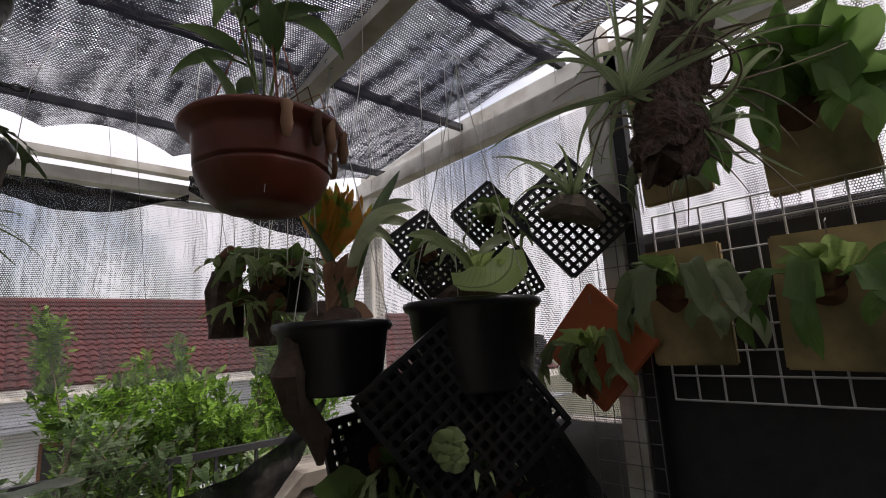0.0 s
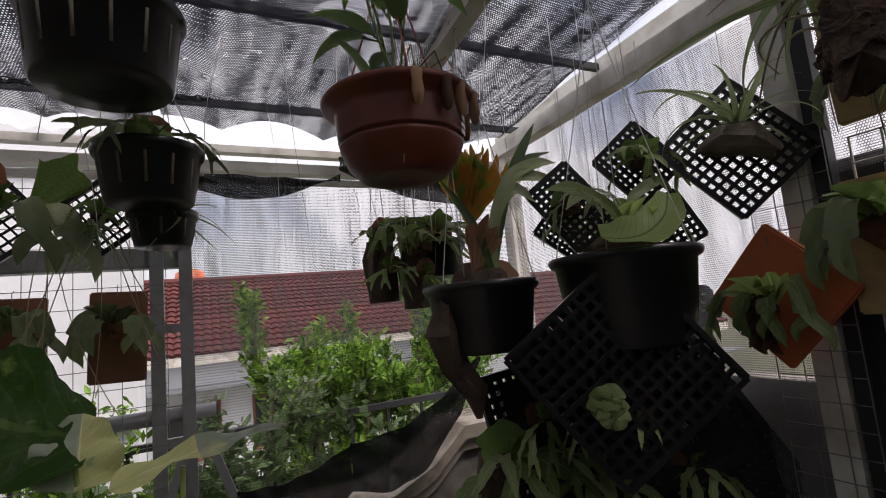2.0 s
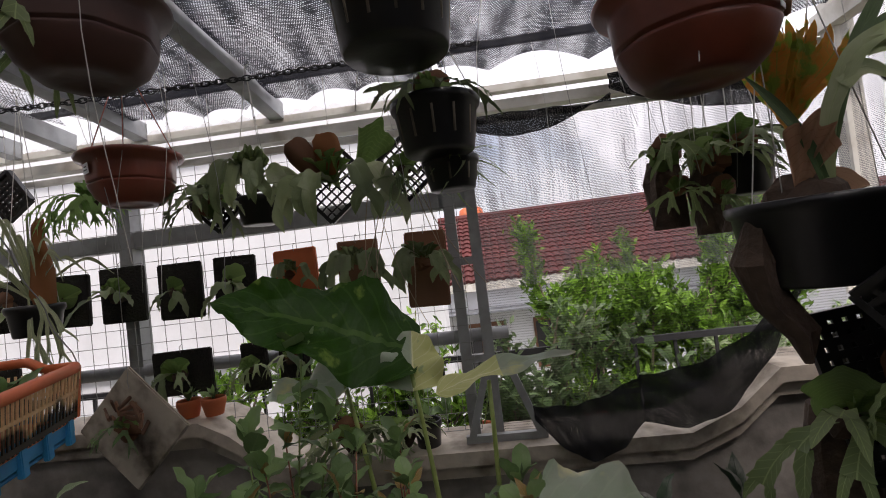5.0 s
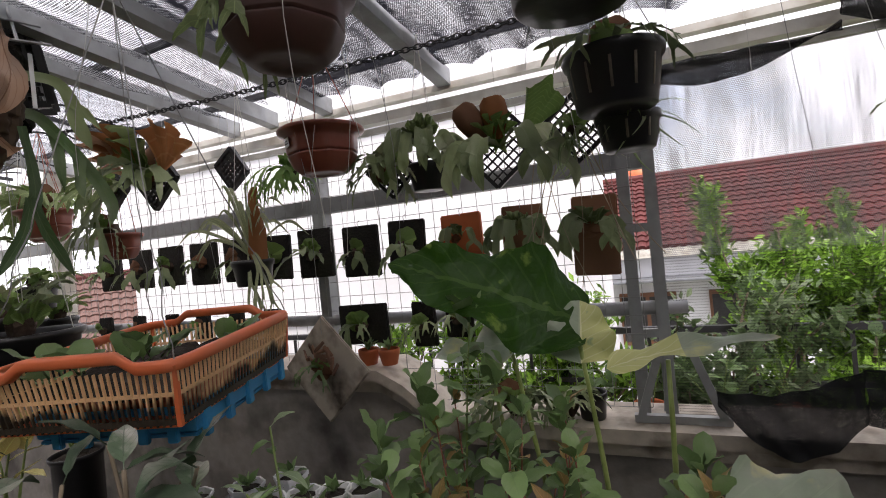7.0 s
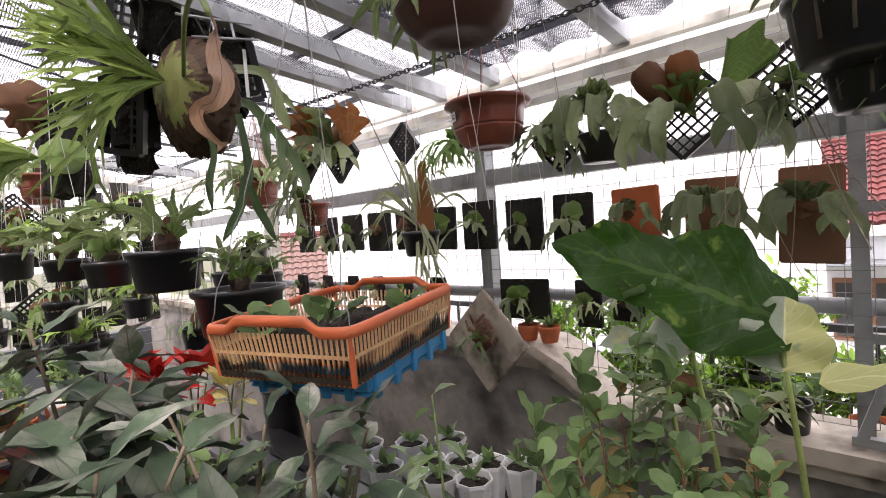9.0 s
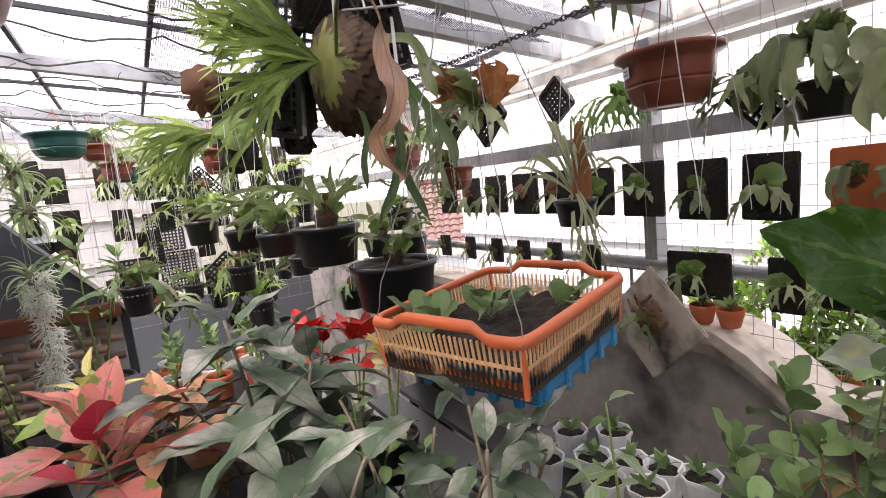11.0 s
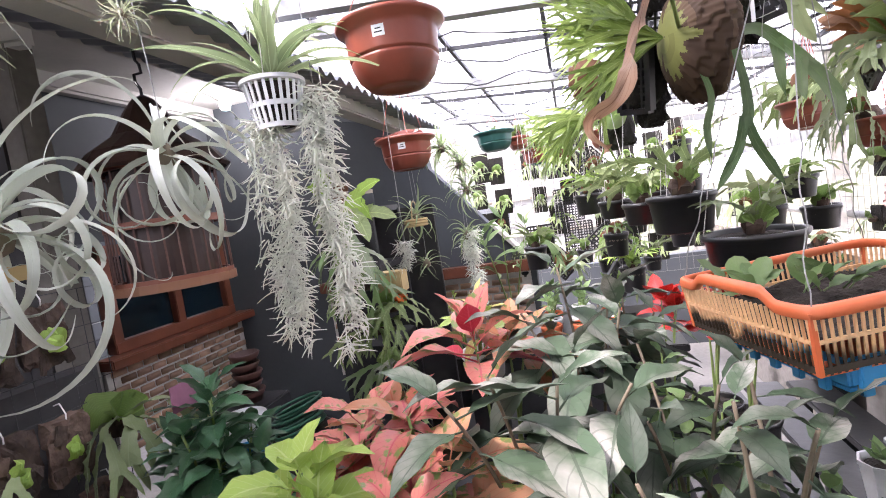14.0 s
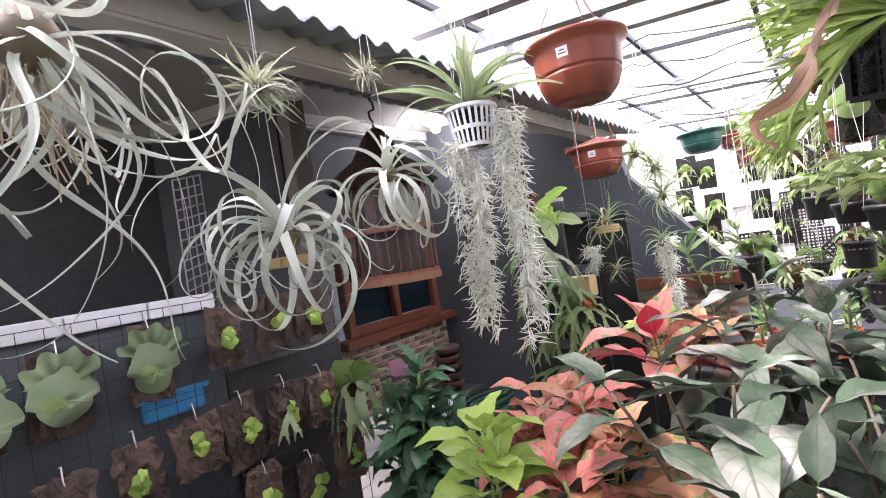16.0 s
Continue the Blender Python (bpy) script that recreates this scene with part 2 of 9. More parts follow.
M_SOIL = mat("potting_soil", (0.035, 0.027, 0.02), 0.95, vary=0.6, scale=90, bump=0.9)
M_BARK = mat("rough_bark", (0.085, 0.055, 0.038), 0.9, vary=0.5, scale=35, bump=1.0, dirt=(0.02, 0.015, 0.012), dirt_scale=14)
M_WOODLT = mat("weathered_board", (0.50, 0.37, 0.17), 0.75, vary=0.2, scale=18, dirt=(0.12, 0.11, 0.05), dirt_scale=6, dirt_amount=0.8)
M_WOODRED = mat("red_brown_board", (0.55, 0.135, 0.045), 0.6, vary=0.2, scale=14, dirt=(0.25, 0.07, 0.03), dirt_scale=8)
M_WOODBR = mat("brown_board", (0.22, 0.10, 0.05), 0.6, vary=0.2, scale=16)
M_FERN_BOARD = mat("black_tree_fern_board", (0.018, 0.015, 0.012), 0.95, vary=0.6, scale=120, bump=1.0, dirt=(0.03, 0.035, 0.015), dirt_scale=9)
M_GREYWALL = mat("blue_grey_wall", (0.070, 0.079, 0.086), 0.8, vary=0.08, dirt=(0.085, 0.093, 0.098), dirt_scale=2, bump=0.1)
M_CEIL = mat("cream_ceiling", (0.45, 0.44, 0.40), 0.8, vary=0.06, dirt=(0.3, 0.29, 0.26), dirt_scale=2)
M_DARKWALL = mat("charcoal_wall", (0.046, 0.045, 0.045), 0.85, vary=0.3)
M_TILE = mat("clay_roof_tile", (0.105, 0.024, 0.022), 0.8, vary=0.25, scale=8, dirt=(0.10, 0.035, 0.03), dirt_scale=2, per_object=0.2)
M_ROOFMETAL = mat("grey_corrugated_roofing", (0.22, 0.235, 0.25), 0.55, 0.2, vary=0.15, dirt=(0.10, 0.10, 0.10), dirt_scale=4)
M_ORWOOD = mat("orange_varnished_wood", (0.19, 0.06, 0.03), 0.5, vary=0.2, scale=14)
M_BRICK = mat("cream_brick", (0.42, 0.27, 0.18), 0.85, vary=0.15, scale=60, dirt=(0.30, 0.19, 0.13), per_object=0.5)
M_MORTAR = mat("pale_mortar", (0.60, 0.57, 0.52), 0.9)
M_NETROOF = net_mat("black_shade_net", (0.016, 0.017, 0.024), 0.82, pitch=0.0060, wear=0.34)
M_NETTHIN = net_mat("thin_shade_net", (0.02, 0.021, 0.025), 0.55, pitch=0.007, wear=0.3)
M_NETWALL = net_mat("grey_shade_net", (0.21, 0.21, 0.22), 0.42, pitch=0.0048, wear=0.30, streak=(150, 9), streaks=1.3)
M_NETLOW = net_mat("thin_grey_shade_net", (0.05, 0.05, 0.05), 0.05, pitch=0.0075, wear=0.1, streak=(120, 9), streaks=0.5)
M_NETDARK = net_mat("dark_folded_net", (0.009, 0.009, 0.010), 0.95, pitch=0.005, wear=0.05, streaks=0.4)
M_SHEET = sheet_mat("milky_corrugated_sheet")
M_GROUND = mat("garden_ground", (0.10, 0.10, 0.06), 0.95, vary=0.4, scale=6)


# ---- mesh helpers ----
def thing(name, at=(0, 0, 0), label="", category="", group="", kind=""):
    ob = new(name)
    ob.empty_display_size = 0.05
    ob.matrix_world = Matrix.Translation(at) if not isinstance(at, Matrix) else at
    return tagged(ob, label, category, group, kind)


def to_mesh(name, bm, material, smooth=True):
    me = bpy.data.meshes.new(name)
    bm.normal_update()
    bm.to_mesh(me)
    bm.free()
    me.materials.append(material)
    if smooth:
        me.polygons.foreach_set("use_smooth", [True] * len(me.polygons))
    return me


def part(name, bm, material, parent=None, label="", smooth=False, m=None):
    ob = new(name, to_mesh(name, bm, material, smooth) if isinstance(bm, bmesh.types.BMesh) else bm)
    if parent is not None:
        ob.parent = parent
    if m is not None:
        ob.matrix_basis = m
    if label:
        tagged(ob, label)
    return ob


def box(bm, c, s, m=None, bevel=0.0):
    """A box of centre c and full size s."""
    v = [Vector((c[0] + dx * s[0] / 2, c[1] + dy * s[1] / 2, c[2] + dz * s[2] / 2)) for dx in (-1, 1) for dy in (-1, 1) for dz in (-1, 1)]
    if m is not None:
        v = [m @ p for p in v]
    vs = [bm.verts.new(p) for p in v]
    fs = [bm.faces.new([vs[i] for i in q]) for q in ((0, 1, 3, 2), (4, 6, 7, 5), (0, 4, 5, 1), (2, 3, 7, 6), (0, 2, 6, 4), (1, 5, 7, 3))]
    if bevel:
        es = list({e for f in fs for e in f.edges})
        bmesh.ops.bevel(bm, geom=es, offset=bevel, segments=2, affect="EDGES")
    return fs


def boxbm(c, s, bevel=0.004, m=None):
    bm = bmesh.new()
    box(bm, c, s, m, bevel)
    return bm


def bar(bm, a, b, w, h=None, up=(0, 0, 1)):
    """A square bar from a to b."""
    a, b = Vector(a), Vector(b)
    d = b - a
    L = d.length
    d.normalize()
    u = Vector(up)
    if abs(d.dot(u)) > 0.97:
        u = Vector((1, 0, 0))
    s = d.cross(u).normalized()
    u = s.cross(d)
    m = Matrix((s, d, u)).transposed().to_4x4()
    m.translation = (a + b) / 2
    box(bm, (0, 0, 0), (w, L, h or w), m)


def tube(bm, pts, radii, seg=6, cap=True):
    """A round tube along pts."""
    pts = [Vector(p) for p in pts]
    if isinstance(radii, (int, float)):
        radii = [radii] * len(pts)
    rings = []
    ref = Vector((0.31, 0.17, 0.93))
    for i, p in enumerate(pts):
        d = (pts[min(i + 1, len(pts) - 1)] - pts[max(i - 1, 0)])
        if d.length < 1e-9:
            d = Vector((0, 0, 1))
        d.normalize()
        s = d.cross(ref)
        if s.length < 0.15:
            s = d.cross(Vector((1, 0, 0)))
        s.normalize()
        u = s.cross(d)
        ref = u if abs(u.dot(ref)) > 0.2 else ref
        rings.append([bm.verts.new(p + radii[i] * (math.cos(a) * s + math.sin(a) * u)) for a in [2 * math.pi * k / seg for k in range(seg)]])
    for r, q in zip(rings, rings[1:]):
        for k in range(seg):
            bm.faces.new((r[k], r[(k + 1) % seg], q[(k + 1) % seg], q[k]))
    if cap:
        bm.faces.new(rings[0][::-1])
        bm.faces.new(rings[-1])
    return rings


def wirebm(lines, r=0.0015, seg=4):
    bm = bmesh.new()
    for pts in lines:
        tube(bm, pts, r, seg, cap=False)
    return bm


def lathe(bm, profile, seg=24, m=None, wob=0.0):
    """Turns (radius, height) pairs about z. Eight sides give an octagon."""
    rings = []
    for r, z in profile:
        ring = []
        for k in range(seg):
            a = 2 * math.pi * (k + 0.5) / seg
            p = Vector((r * math.cos(a), r * math.sin(a), z))
            ring.append(bm.verts.new(m @ p if m is not None else p))
        rings.append(ring)
    for r, q in zip(rings, rings[1:]):
        for k in range(seg):
            bm.faces.new((r[k], r[(k + 1) % seg], q[(k + 1) % seg], q[k]))
    return rings


def disc(bm, r, z, seg=24, bump=0.0, rng=random):
    c = bm.verts.new((0, 0, z + bump))
    inner = [bm.verts.new((0.55 * r * math.cos(a), 0.55 * r * math.sin(a), z + rng.uniform(-0.4, 1) * bump)) for a in [2 * math.pi * k / seg for k in range(seg)]]
    outer = [bm.verts.new((r * math.cos(a), r * math.sin(a), z + rng.uniform(-0.6, 0.4) * bump)) for a in [2 * math.pi * k / seg for k in range(seg)]]
    for k in range(seg):
        j = (k + 1) % seg
        bm.faces.new((c, inner[k], inner[j]))
        bm.faces.new((inner[k], outer[k], outer[j], inner[j]))


def frame_of(d, n=(0, 0, 1)):
    """Axes: y along d, z near n."""
    d = Vector(d).normalized()
    n = Vector(n)
    s = d.cross(n)
    if s.length < 1e-4:
        s = d.cross(Vector((1, 0.01, 0)))
    s.normalize()
    u = s.cross(d)
    return Matrix((s, d, u)).transposed().to_4x4()


def blade(bm, pts, widths, normals, fold=0.0, wave=0.0, cols=2, phase=0.0):
    """A leaf surface along pts, 2 * cols strips wide, folded along the middle, with a wavy edge; carries u and v."""
    uvl = bm.loops.layers.uv.verify()
    rows = []
    N = len(pts)
    for i, p in enumerate(pts):
        p = Vector(p)
        d = (Vector(pts[min(i + 1, N - 1)]) - Vector(pts[max(i - 1, 0)]))
        if d.length < 1e-9:
            d = Vector((0, 0, 1))
        d.normalize()
        nn = Vector(normals[i])
        s = d.cross(nn)
        if s.length < 1e-5:
            s = d.cross(Vector((0.9, 0.3, 0.1)))
        s.normalize()
        u = s.cross(d)
        row = []
        for k in range(-cols, cols + 1):
            q = k / cols
            wv = wave * widths[i] * abs(q) ** 2 * math.sin(phase + i / max(1, N - 1) * 14.0 + (2.1 if k > 0 else 0))
            row.append((bm.verts.new(p + s * (q * widths[i] / 2) + u * (abs(q) * fold * widths[i] / 2 + wv)), i / max(1, N - 1), 0.5 + q / 2))
        rows.append(row)
    for a, b in zip(rows, rows[1:]):
        for k in range(2 * cols):
            quad = (a[k], a[k + 1], b[k + 1], b[k])
            f = bm.faces.new([v[0] for v in quad])
            for lp, v in zip(f.loops, quad):
                lp[uvl].uv = (v[1], v[2])
    return rows


def oval(u, tip=1.4, base=0.75):
    """Width of a pointed oval leaf at u of its length."""
    return max(0.012, (math.sin(math.pi * min(1, u) ** base) ** 0.9) * (1 - 0.25 * u ** tip))


def leaf_mesh(name, material, L=0.1, W=0.05, bend=0.5, fold=0.25, wave=0.05, steps=7, shape=oval, stalk=0.0, phase=0.0, cols=2):
    """A single leaf that grows along +y from the origin and faces +z; bend: radians by which its tip nods."""
    bm = bmesh.new()
    pts, nr, ws = [], [], []
    y = z = 0.0
    for i in range(steps + 1):
        u = i / steps
        a = -bend * u
        pts.append((0, y + stalk, z))
        nr.append((0, -math.sin(a), math.cos(a)))
        ws.append(W * shape(u))
        y += math.cos(a) * L / steps
        z += math.sin(a) * L / steps
    blade(bm, pts, ws, nr, fold, wave, cols, phase)
    if stalk:
        tube(bm, [(0, 0, -0.002), (0, stalk + 0.1 * L, 0)], [0.0022, 0.0016], 5)
    return to_mesh(name, bm, material)


def bent_path(p0, d0, L, droop, steps=8, sway=0.0, rng=random):
    """A path that starts along d0 and sags by droop (radians in all)."""
    p, d = Vector(p0), Vector(d0).normalized()
    pts, dirs = [p.copy()], [d.copy()]
    side = Vector((rng.uniform(-1, 1), rng.uniform(-1, 1), 0)) * sway
    for i in range(steps):
        d = (d + Vector((0, 0, -1)) * droop / steps + side / steps).normalized()
        p = p + d * L / steps
        pts.append(p.copy())
        dirs.append(d.copy())
    return pts, dirs

# ---- the terrace: floor, parapet, posts, nets, roof ----
YN, XE = 1.61, 1.125
tagged(part("floor", boxbm((-2.6, -1.2, -0.06), (8.6, 6.4, 0.12)), M_FLOOR), "worn grey cement floor of a roof terrace", "floor", kind="structure")
tagged(part("ground", boxbm((0, 40, -3.35), (400, 400, 0.3), 0), M_GROUND), "garden ground below the terrace", "ground", kind="structure")


def prism(profile, y0, y1):
    """Extrudes an (x, z) outline along y."""
    bm = bmesh.new()
    a = [bm.verts.new((x, y0, z)) for x, z in profile]
    b = [bm.verts.new((x, y1, z)) for x, z in profile]
    bm.faces.new(a)
    bm.faces.new(b[::-1])
    for i in range(len(a)):
        j = (i + 1) % len(a)
        bm.faces.new((a[i], b[i], b[j], a[j]))
    bmesh.ops.recalc_face_normals(bm, faces=bm.faces)
    return bm


CREST = [(-6.0, 1.17), (-0.98, 1.17), (-0.88, 1.12), (-0.74, 1.01), (0.50, 1.01), (0.64, 1.07), (0.76, 1.17), (1.25, 1.17)]
wall_north = part("wall_north", prism(CREST + [(1.25, -0.1), (-6.0, -0.1)], 1.54, 1.68), M_PARAPET)
tagged(wall_north, "low grey rendered parapet with a stepped crest", "wall", kind="structure")


def crest_strip(y0, y1, z0, z1):
    up = [(x, z + z1) for x, z in CREST]
    dn = [(x, z + z0) for x, z in CREST]
    return prism(up + dn[::-1], y0, y1)


part("coping", crest_strip(1.49, 1.73, 0.003, 0.045), M_COPING, wall_north, "cream painted coping, stained")
part("moulding", crest_strip(1.515, 1.70, -0.04, 0.0), M_COPING, wall_north, "cream moulding under the coping")

wall_east = part("wall_east", boxbm((1.22, -1.4, 0.9), (0.08, 4.0, 1.86), 0), M_DARKWALL)
tagged(wall_east, "black-lined side wall behind a white wire grid", "wall", kind="structure")
tagged(part("wall_east_low", boxbm((1.22, 1.12, 0.66), (0.08, 1.0, 1.42), 0), M_PARAPET), "low grey rendered side parapet in shade", "wall", kind="structure")


def net_sheet(name, corners, material, label, nu=24, nv=12, sag=0.0, ripple=0.01, seed=1, scallop=0.0, lobes=3):
    """A net stretched between four corners (a, b along u; d, c above), with a soft sag; u and v in metres."""
    a, b, c, d = [Vector(p) for p in corners]
    bm = bmesh.new()
    uvl = bm.loops.layers.uv.verify()
    nrm = (b - a).cross(d - a).normalized()
    W, H = (b - a).length, (d - a).length
    grid = []
    for j in range(nv + 1):
        row = []
        for i in range(nu + 1):
            u, v = i / nu, j / nv
            p = (a * (1 - u) + b * u) * (1 - v) + (d * (1 - u) + c * u) * v
            s = sag * math.sin(math.pi * u) * math.sin(math.pi * v)
            p = p - Vector((0, 0, s)) + nrm * ripple * noise.noise((u * W * 4, v * H * 4, seed))
            p = p - (d - a).normalized() * scallop * v ** 6 * abs(math.cos(math.pi * lobes * u))
            row.append((bm.verts.new(p), u * W, v * H))
        grid.append(row)
    for j in range(nv):
        for i in range(nu):
            q = (grid[j][i], grid[j][i + 1], grid[j + 1][i + 1], grid[j + 1][i])
            f = bm.faces.new([k[0] for k in q])
            for lp, k in zip(f.loops, q):
                lp[uvl].uv = (k[1], k[2])
    ob = part(name, bm, material, smooth=True)
    return tagged(ob, label, "shade net")


net_sheet("shade_net_north", [(-0.05, 1.63, 1.52), (1.12, 1.63, 1.52), (1.12, 1.63, 2.07), (-0.05, 1.63, 2.07)], M_NETWALL, "grey see-through shade net under the eave", ripple=0.006)
net_sheet("shade_net_low", [(-0.05, 1.63, 1.0), (1.12, 1.63, 1.0), (1.12, 1.63, 1.52), (-0.05, 1.63, 1.52)], M_NETLOW, "thin see-through shade net stretched over the parapet", ripple=0.006)
net_sheet("shade_net_east", [(1.14, 1.62, 1.1), (1.14, 0.56, 1.1), (1.14, 0.56, 2.2), (1.14, 1.62, 2.2)], M_NETWALL, "grey see-through shade net on the side wall", ripple=0.006)
net_sheet("shade_net_east_upper", [(1.15, 0.55, 1.8), (1.15, -2.4, 1.8), (1.15, -2.4, 2.3), (1.15, 0.55, 2.3)], M_NETWALL, "grey shade net above the black side wall", ripple=0.006)


def steel(name, pieces, material, label, category="steel frame"):
    """A steel member of one or more bars: (a, b, width, height)."""
    root = thing(name, (0, 0, 0), label, category)
    for a, b, w, h in pieces:
        bm = bmesh.new()
        bar(bm, a, b, w, h)
        part("bar", bm, material, root)
    return root


# posts and rails of the north side
steel("trellis_post", [((-0.125, 1.64, 1.0), (-0.125, 1.64, 2.1), 0.035, 0.035), ((-0.05, 1.64, 1.0), (-0.05, 1.64, 2.1), 0.035, 0.035),
                       ((-0.14, 1.635, 1.62), (-0.04, 1.635, 1.62), 0.02, 0.025), ((-0.14, 1.635, 1.30), (-0.04, 1.635, 1.30), 0.02, 0.025)], M_STEEL, "grey double steel trellis post with cross ties", "post")
steel("mid_post", [((-1.27, 1.66, 1.1), (-1.27, 1.66, 2.15), 0.06, 0.05)], M_STEEL, "grey square steel post behind the wire mesh", "post")
steel("far_post", [((-2.95, 1.62, 0.9), (-2.95, 1.62, 2.3), 0.07, 0.06)], M_WSTEEL, "white painted steel post", "post")
steel("mid_rail", [((-6, 1.67, 1.83), (-0.05, 1.67, 1.83), 0.05, 0.06)], M_STEEL, "grey steel box rail behind the wire mesh", "rail")
bm = bmesh.new()
tube(bm, [(-6, 1.645, 1.375), (0.02, 1.645, 1.375)], 0.021, 12)
tagged(part("tube_rail", bm, M_STEEL, smooth=True), "round galvanised rail along the parapet", "rail")
steel("eave_beam_north", [((-6.0, 1.66, 2.155), (1.2, 1.66, 2.11), 0.05, 0.034), ((-6, 1.72, 2.235), (1.2, 1.72, 2.19), 0.04, 0.024), ((-6, 1.60, 2.085), (1.2, 1.60, 2.055), 0.02, 0.02)], M_WSTEEL, "dirty white steel eave beam with a gutter lip", "beam")
steel("eave_beam_east", [((1.135, 1.7, 2.235), (1.135, -2.6, 2.30), 0.05, 0.06), ((1.20, 1.7, 2.33), (1.20, -2.6, 2.40), 0.04, 0.05)], M_WSTEEL, "white painted double steel beam along the side", "beam")
steel("corner_post", [((1.16, 1.66, 1.0), (1.16, 1.66, 2.3), 0.06, 0.06)], M_WSTEEL, "white steel corner post", "post")
steel("side_post", [((1.135, 0.565, 0), (1.135, 0.565, 2.4), 0.055, 0.06)], M_WSTEEL, "weathered white steel post of the side wall", "post")
steel("side_post_dark", [((1.125, 0.515, 0), (1.125, 0.515, 2.3), 0.03, 0.03)], M_DSTEEL, "dark steel angle beside the white post", "post")


def mesh_panel(name, origin, ux, uz, w, h, step, r, material, label, depth=(0, 0, 0), group=""):
    """A wire grid: upright and level wires crossing, each run a part."""
    root = thing(name, origin, label, "wire grid", group)
    ux, uz = Vector(ux), Vector(uz)
    nv, nh = round(w / step), round(h / step)
    off = ux.cross(uz).normalized() * r * 1.6
    up_me = to_mesh("upright_wire", wirebm([[Vector((0, 0, 0)), uz * h]], r), material)
    lv_me = to_mesh("level_wire", wirebm([[off, ux * w + off]], r), material)
    for i in range(nv + 1):
        part("upright_wire", up_me, None, root, m=Matrix.Translation(ux * (w * i / nv)))
    for j in range(nh + 1):
        part("level_wire", lv_me, None, root, m=Matrix.Translation(uz * (h * j / nh)))
    return root


mesh_panel("wire_mesh_north", (-2.95, 1.615, 1.08), (1, 0, 0), (0, 0, 1), 2.85, 1.0, 0.055, 0.0011, M_WIRE, "fine galvanised wire mesh of the trellis")
mesh_panel("white_wire_grid", (1.095, 0.455, 1.449), (0, -1, 0), (0, 0, 1), 1.0, 0.40, 0.05, 0.0022, M_WWIRE, "white coated wire grid panel with mounted ferns")
mesh_panel("wire_mesh_corner", (1.10, 0.66, 0.9), (0, -1, 0), (0, 0, 1), 0.16, 1.0, 0.05, 0.0012, M_WIRE, "galvanised wire mesh behind the white post")

# roof: milky corrugated sheet on dark purlins and white rafters, black shade net below
def corrugated(x0, x1, y0, y1, z0, z1, pitch=0.076, amp=0.009, along="y"):
    bm = bmesh.new()
    n = int((x1 - x0) / pitch * 6)
    rows = []
    for j in range(2):
        y, z = (y0, z0) if j == 0 else (y1, z1)
        rows.append([bm.verts.new((x0 + (x1 - x0) * i / n, y, z + amp * math.sin(2 * math.pi * i / 6))) for i in range(n + 1)])
    for i in range(n):
        bm.faces.new((rows[0][i], rows[0][i + 1], rows[1][i + 1], rows[1][i]))
    return bm


def roof_z(y):
    return 2.25 + 0.10 * (1.7 - y)


tagged(part("roof_sheet", corrugated(-6.5, 1.25, -0.75, 1.9, roof_z(-0.75) + 0.07, roof_z(1.9) + 0.07), M_SHEET, smooth=True), "milky translucent corrugated roof sheet", "roof", kind="structure")
for i, y in enumerate((1.57, 1.12, 0.70, 0.25, -0.2, -0.6)):
    steel("purlin", [((-6.4, y, roof_z(y) + 0.03), (1.2, y, roof_z(y) + 0.03), 0.018, 0.022)], M_DSTEEL, "dark steel purlin under the roof sheet", "purlin")
for i, x in enumerate((0.58, -0.70, -1.22, -1.50, -1.72, -2.9, -4.2, -5.4)):
    steel("rafter", [((x, 1.7, roof_z(1.7) - 0.02), (x, -0.7, roof_z(-0.7) - 0.02), 0.05, 0.06)], M_WSTEEL if i == 0 else M_STEEL, "white painted steel rafter under the roof" if i == 0 else "grey steel rafter under the roof", "rafter")
for i, (x0, x1, ye) in enumerate(((0.60, 1.07, 1.66), (-0.10, 0.56, 1.67), (-0.67, -0.12, 1.68), (-1.2, -0.72, 1.68))):
    net_sheet("roof_shade_net", [(x0, -0.2, roof_z(-0.2) - 0.01), (x1, -0.2, roof_z(-0.2) - 0.01), (x1, ye, roof_z(ye) - 0.01), (x0, ye, roof_z(ye) - 0.01)], M_NETROOF, "black shade net slung under the roof", sag=0.04, ripple=0.03, seed=i, nu=48, nv=32, scallop=0.10 if i < 2 else 0.05, lobes=2 if i < 2 else 3)

for i, (x0, x1) in enumerate(((-1.48, -1.25), (-1.70, -1.53), (-2.87, -1.76))):
    net_sheet("thin_roof_net", [(x0, 0.25, roof_z(0.25) - 0.01), (x1, 0.25, roof_z(0.25) - 0.01), (x1, 1.60, roof_z(1.60) - 0.01), (x0, 1.60, roof_z(1.60) - 0.01)], M_NETTHIN, "thin worn shade net slung under the roof", sag=0.03, ripple=0.03, seed=5 + i, nu=24, nv=24, scallop=0.08, lobes=2)

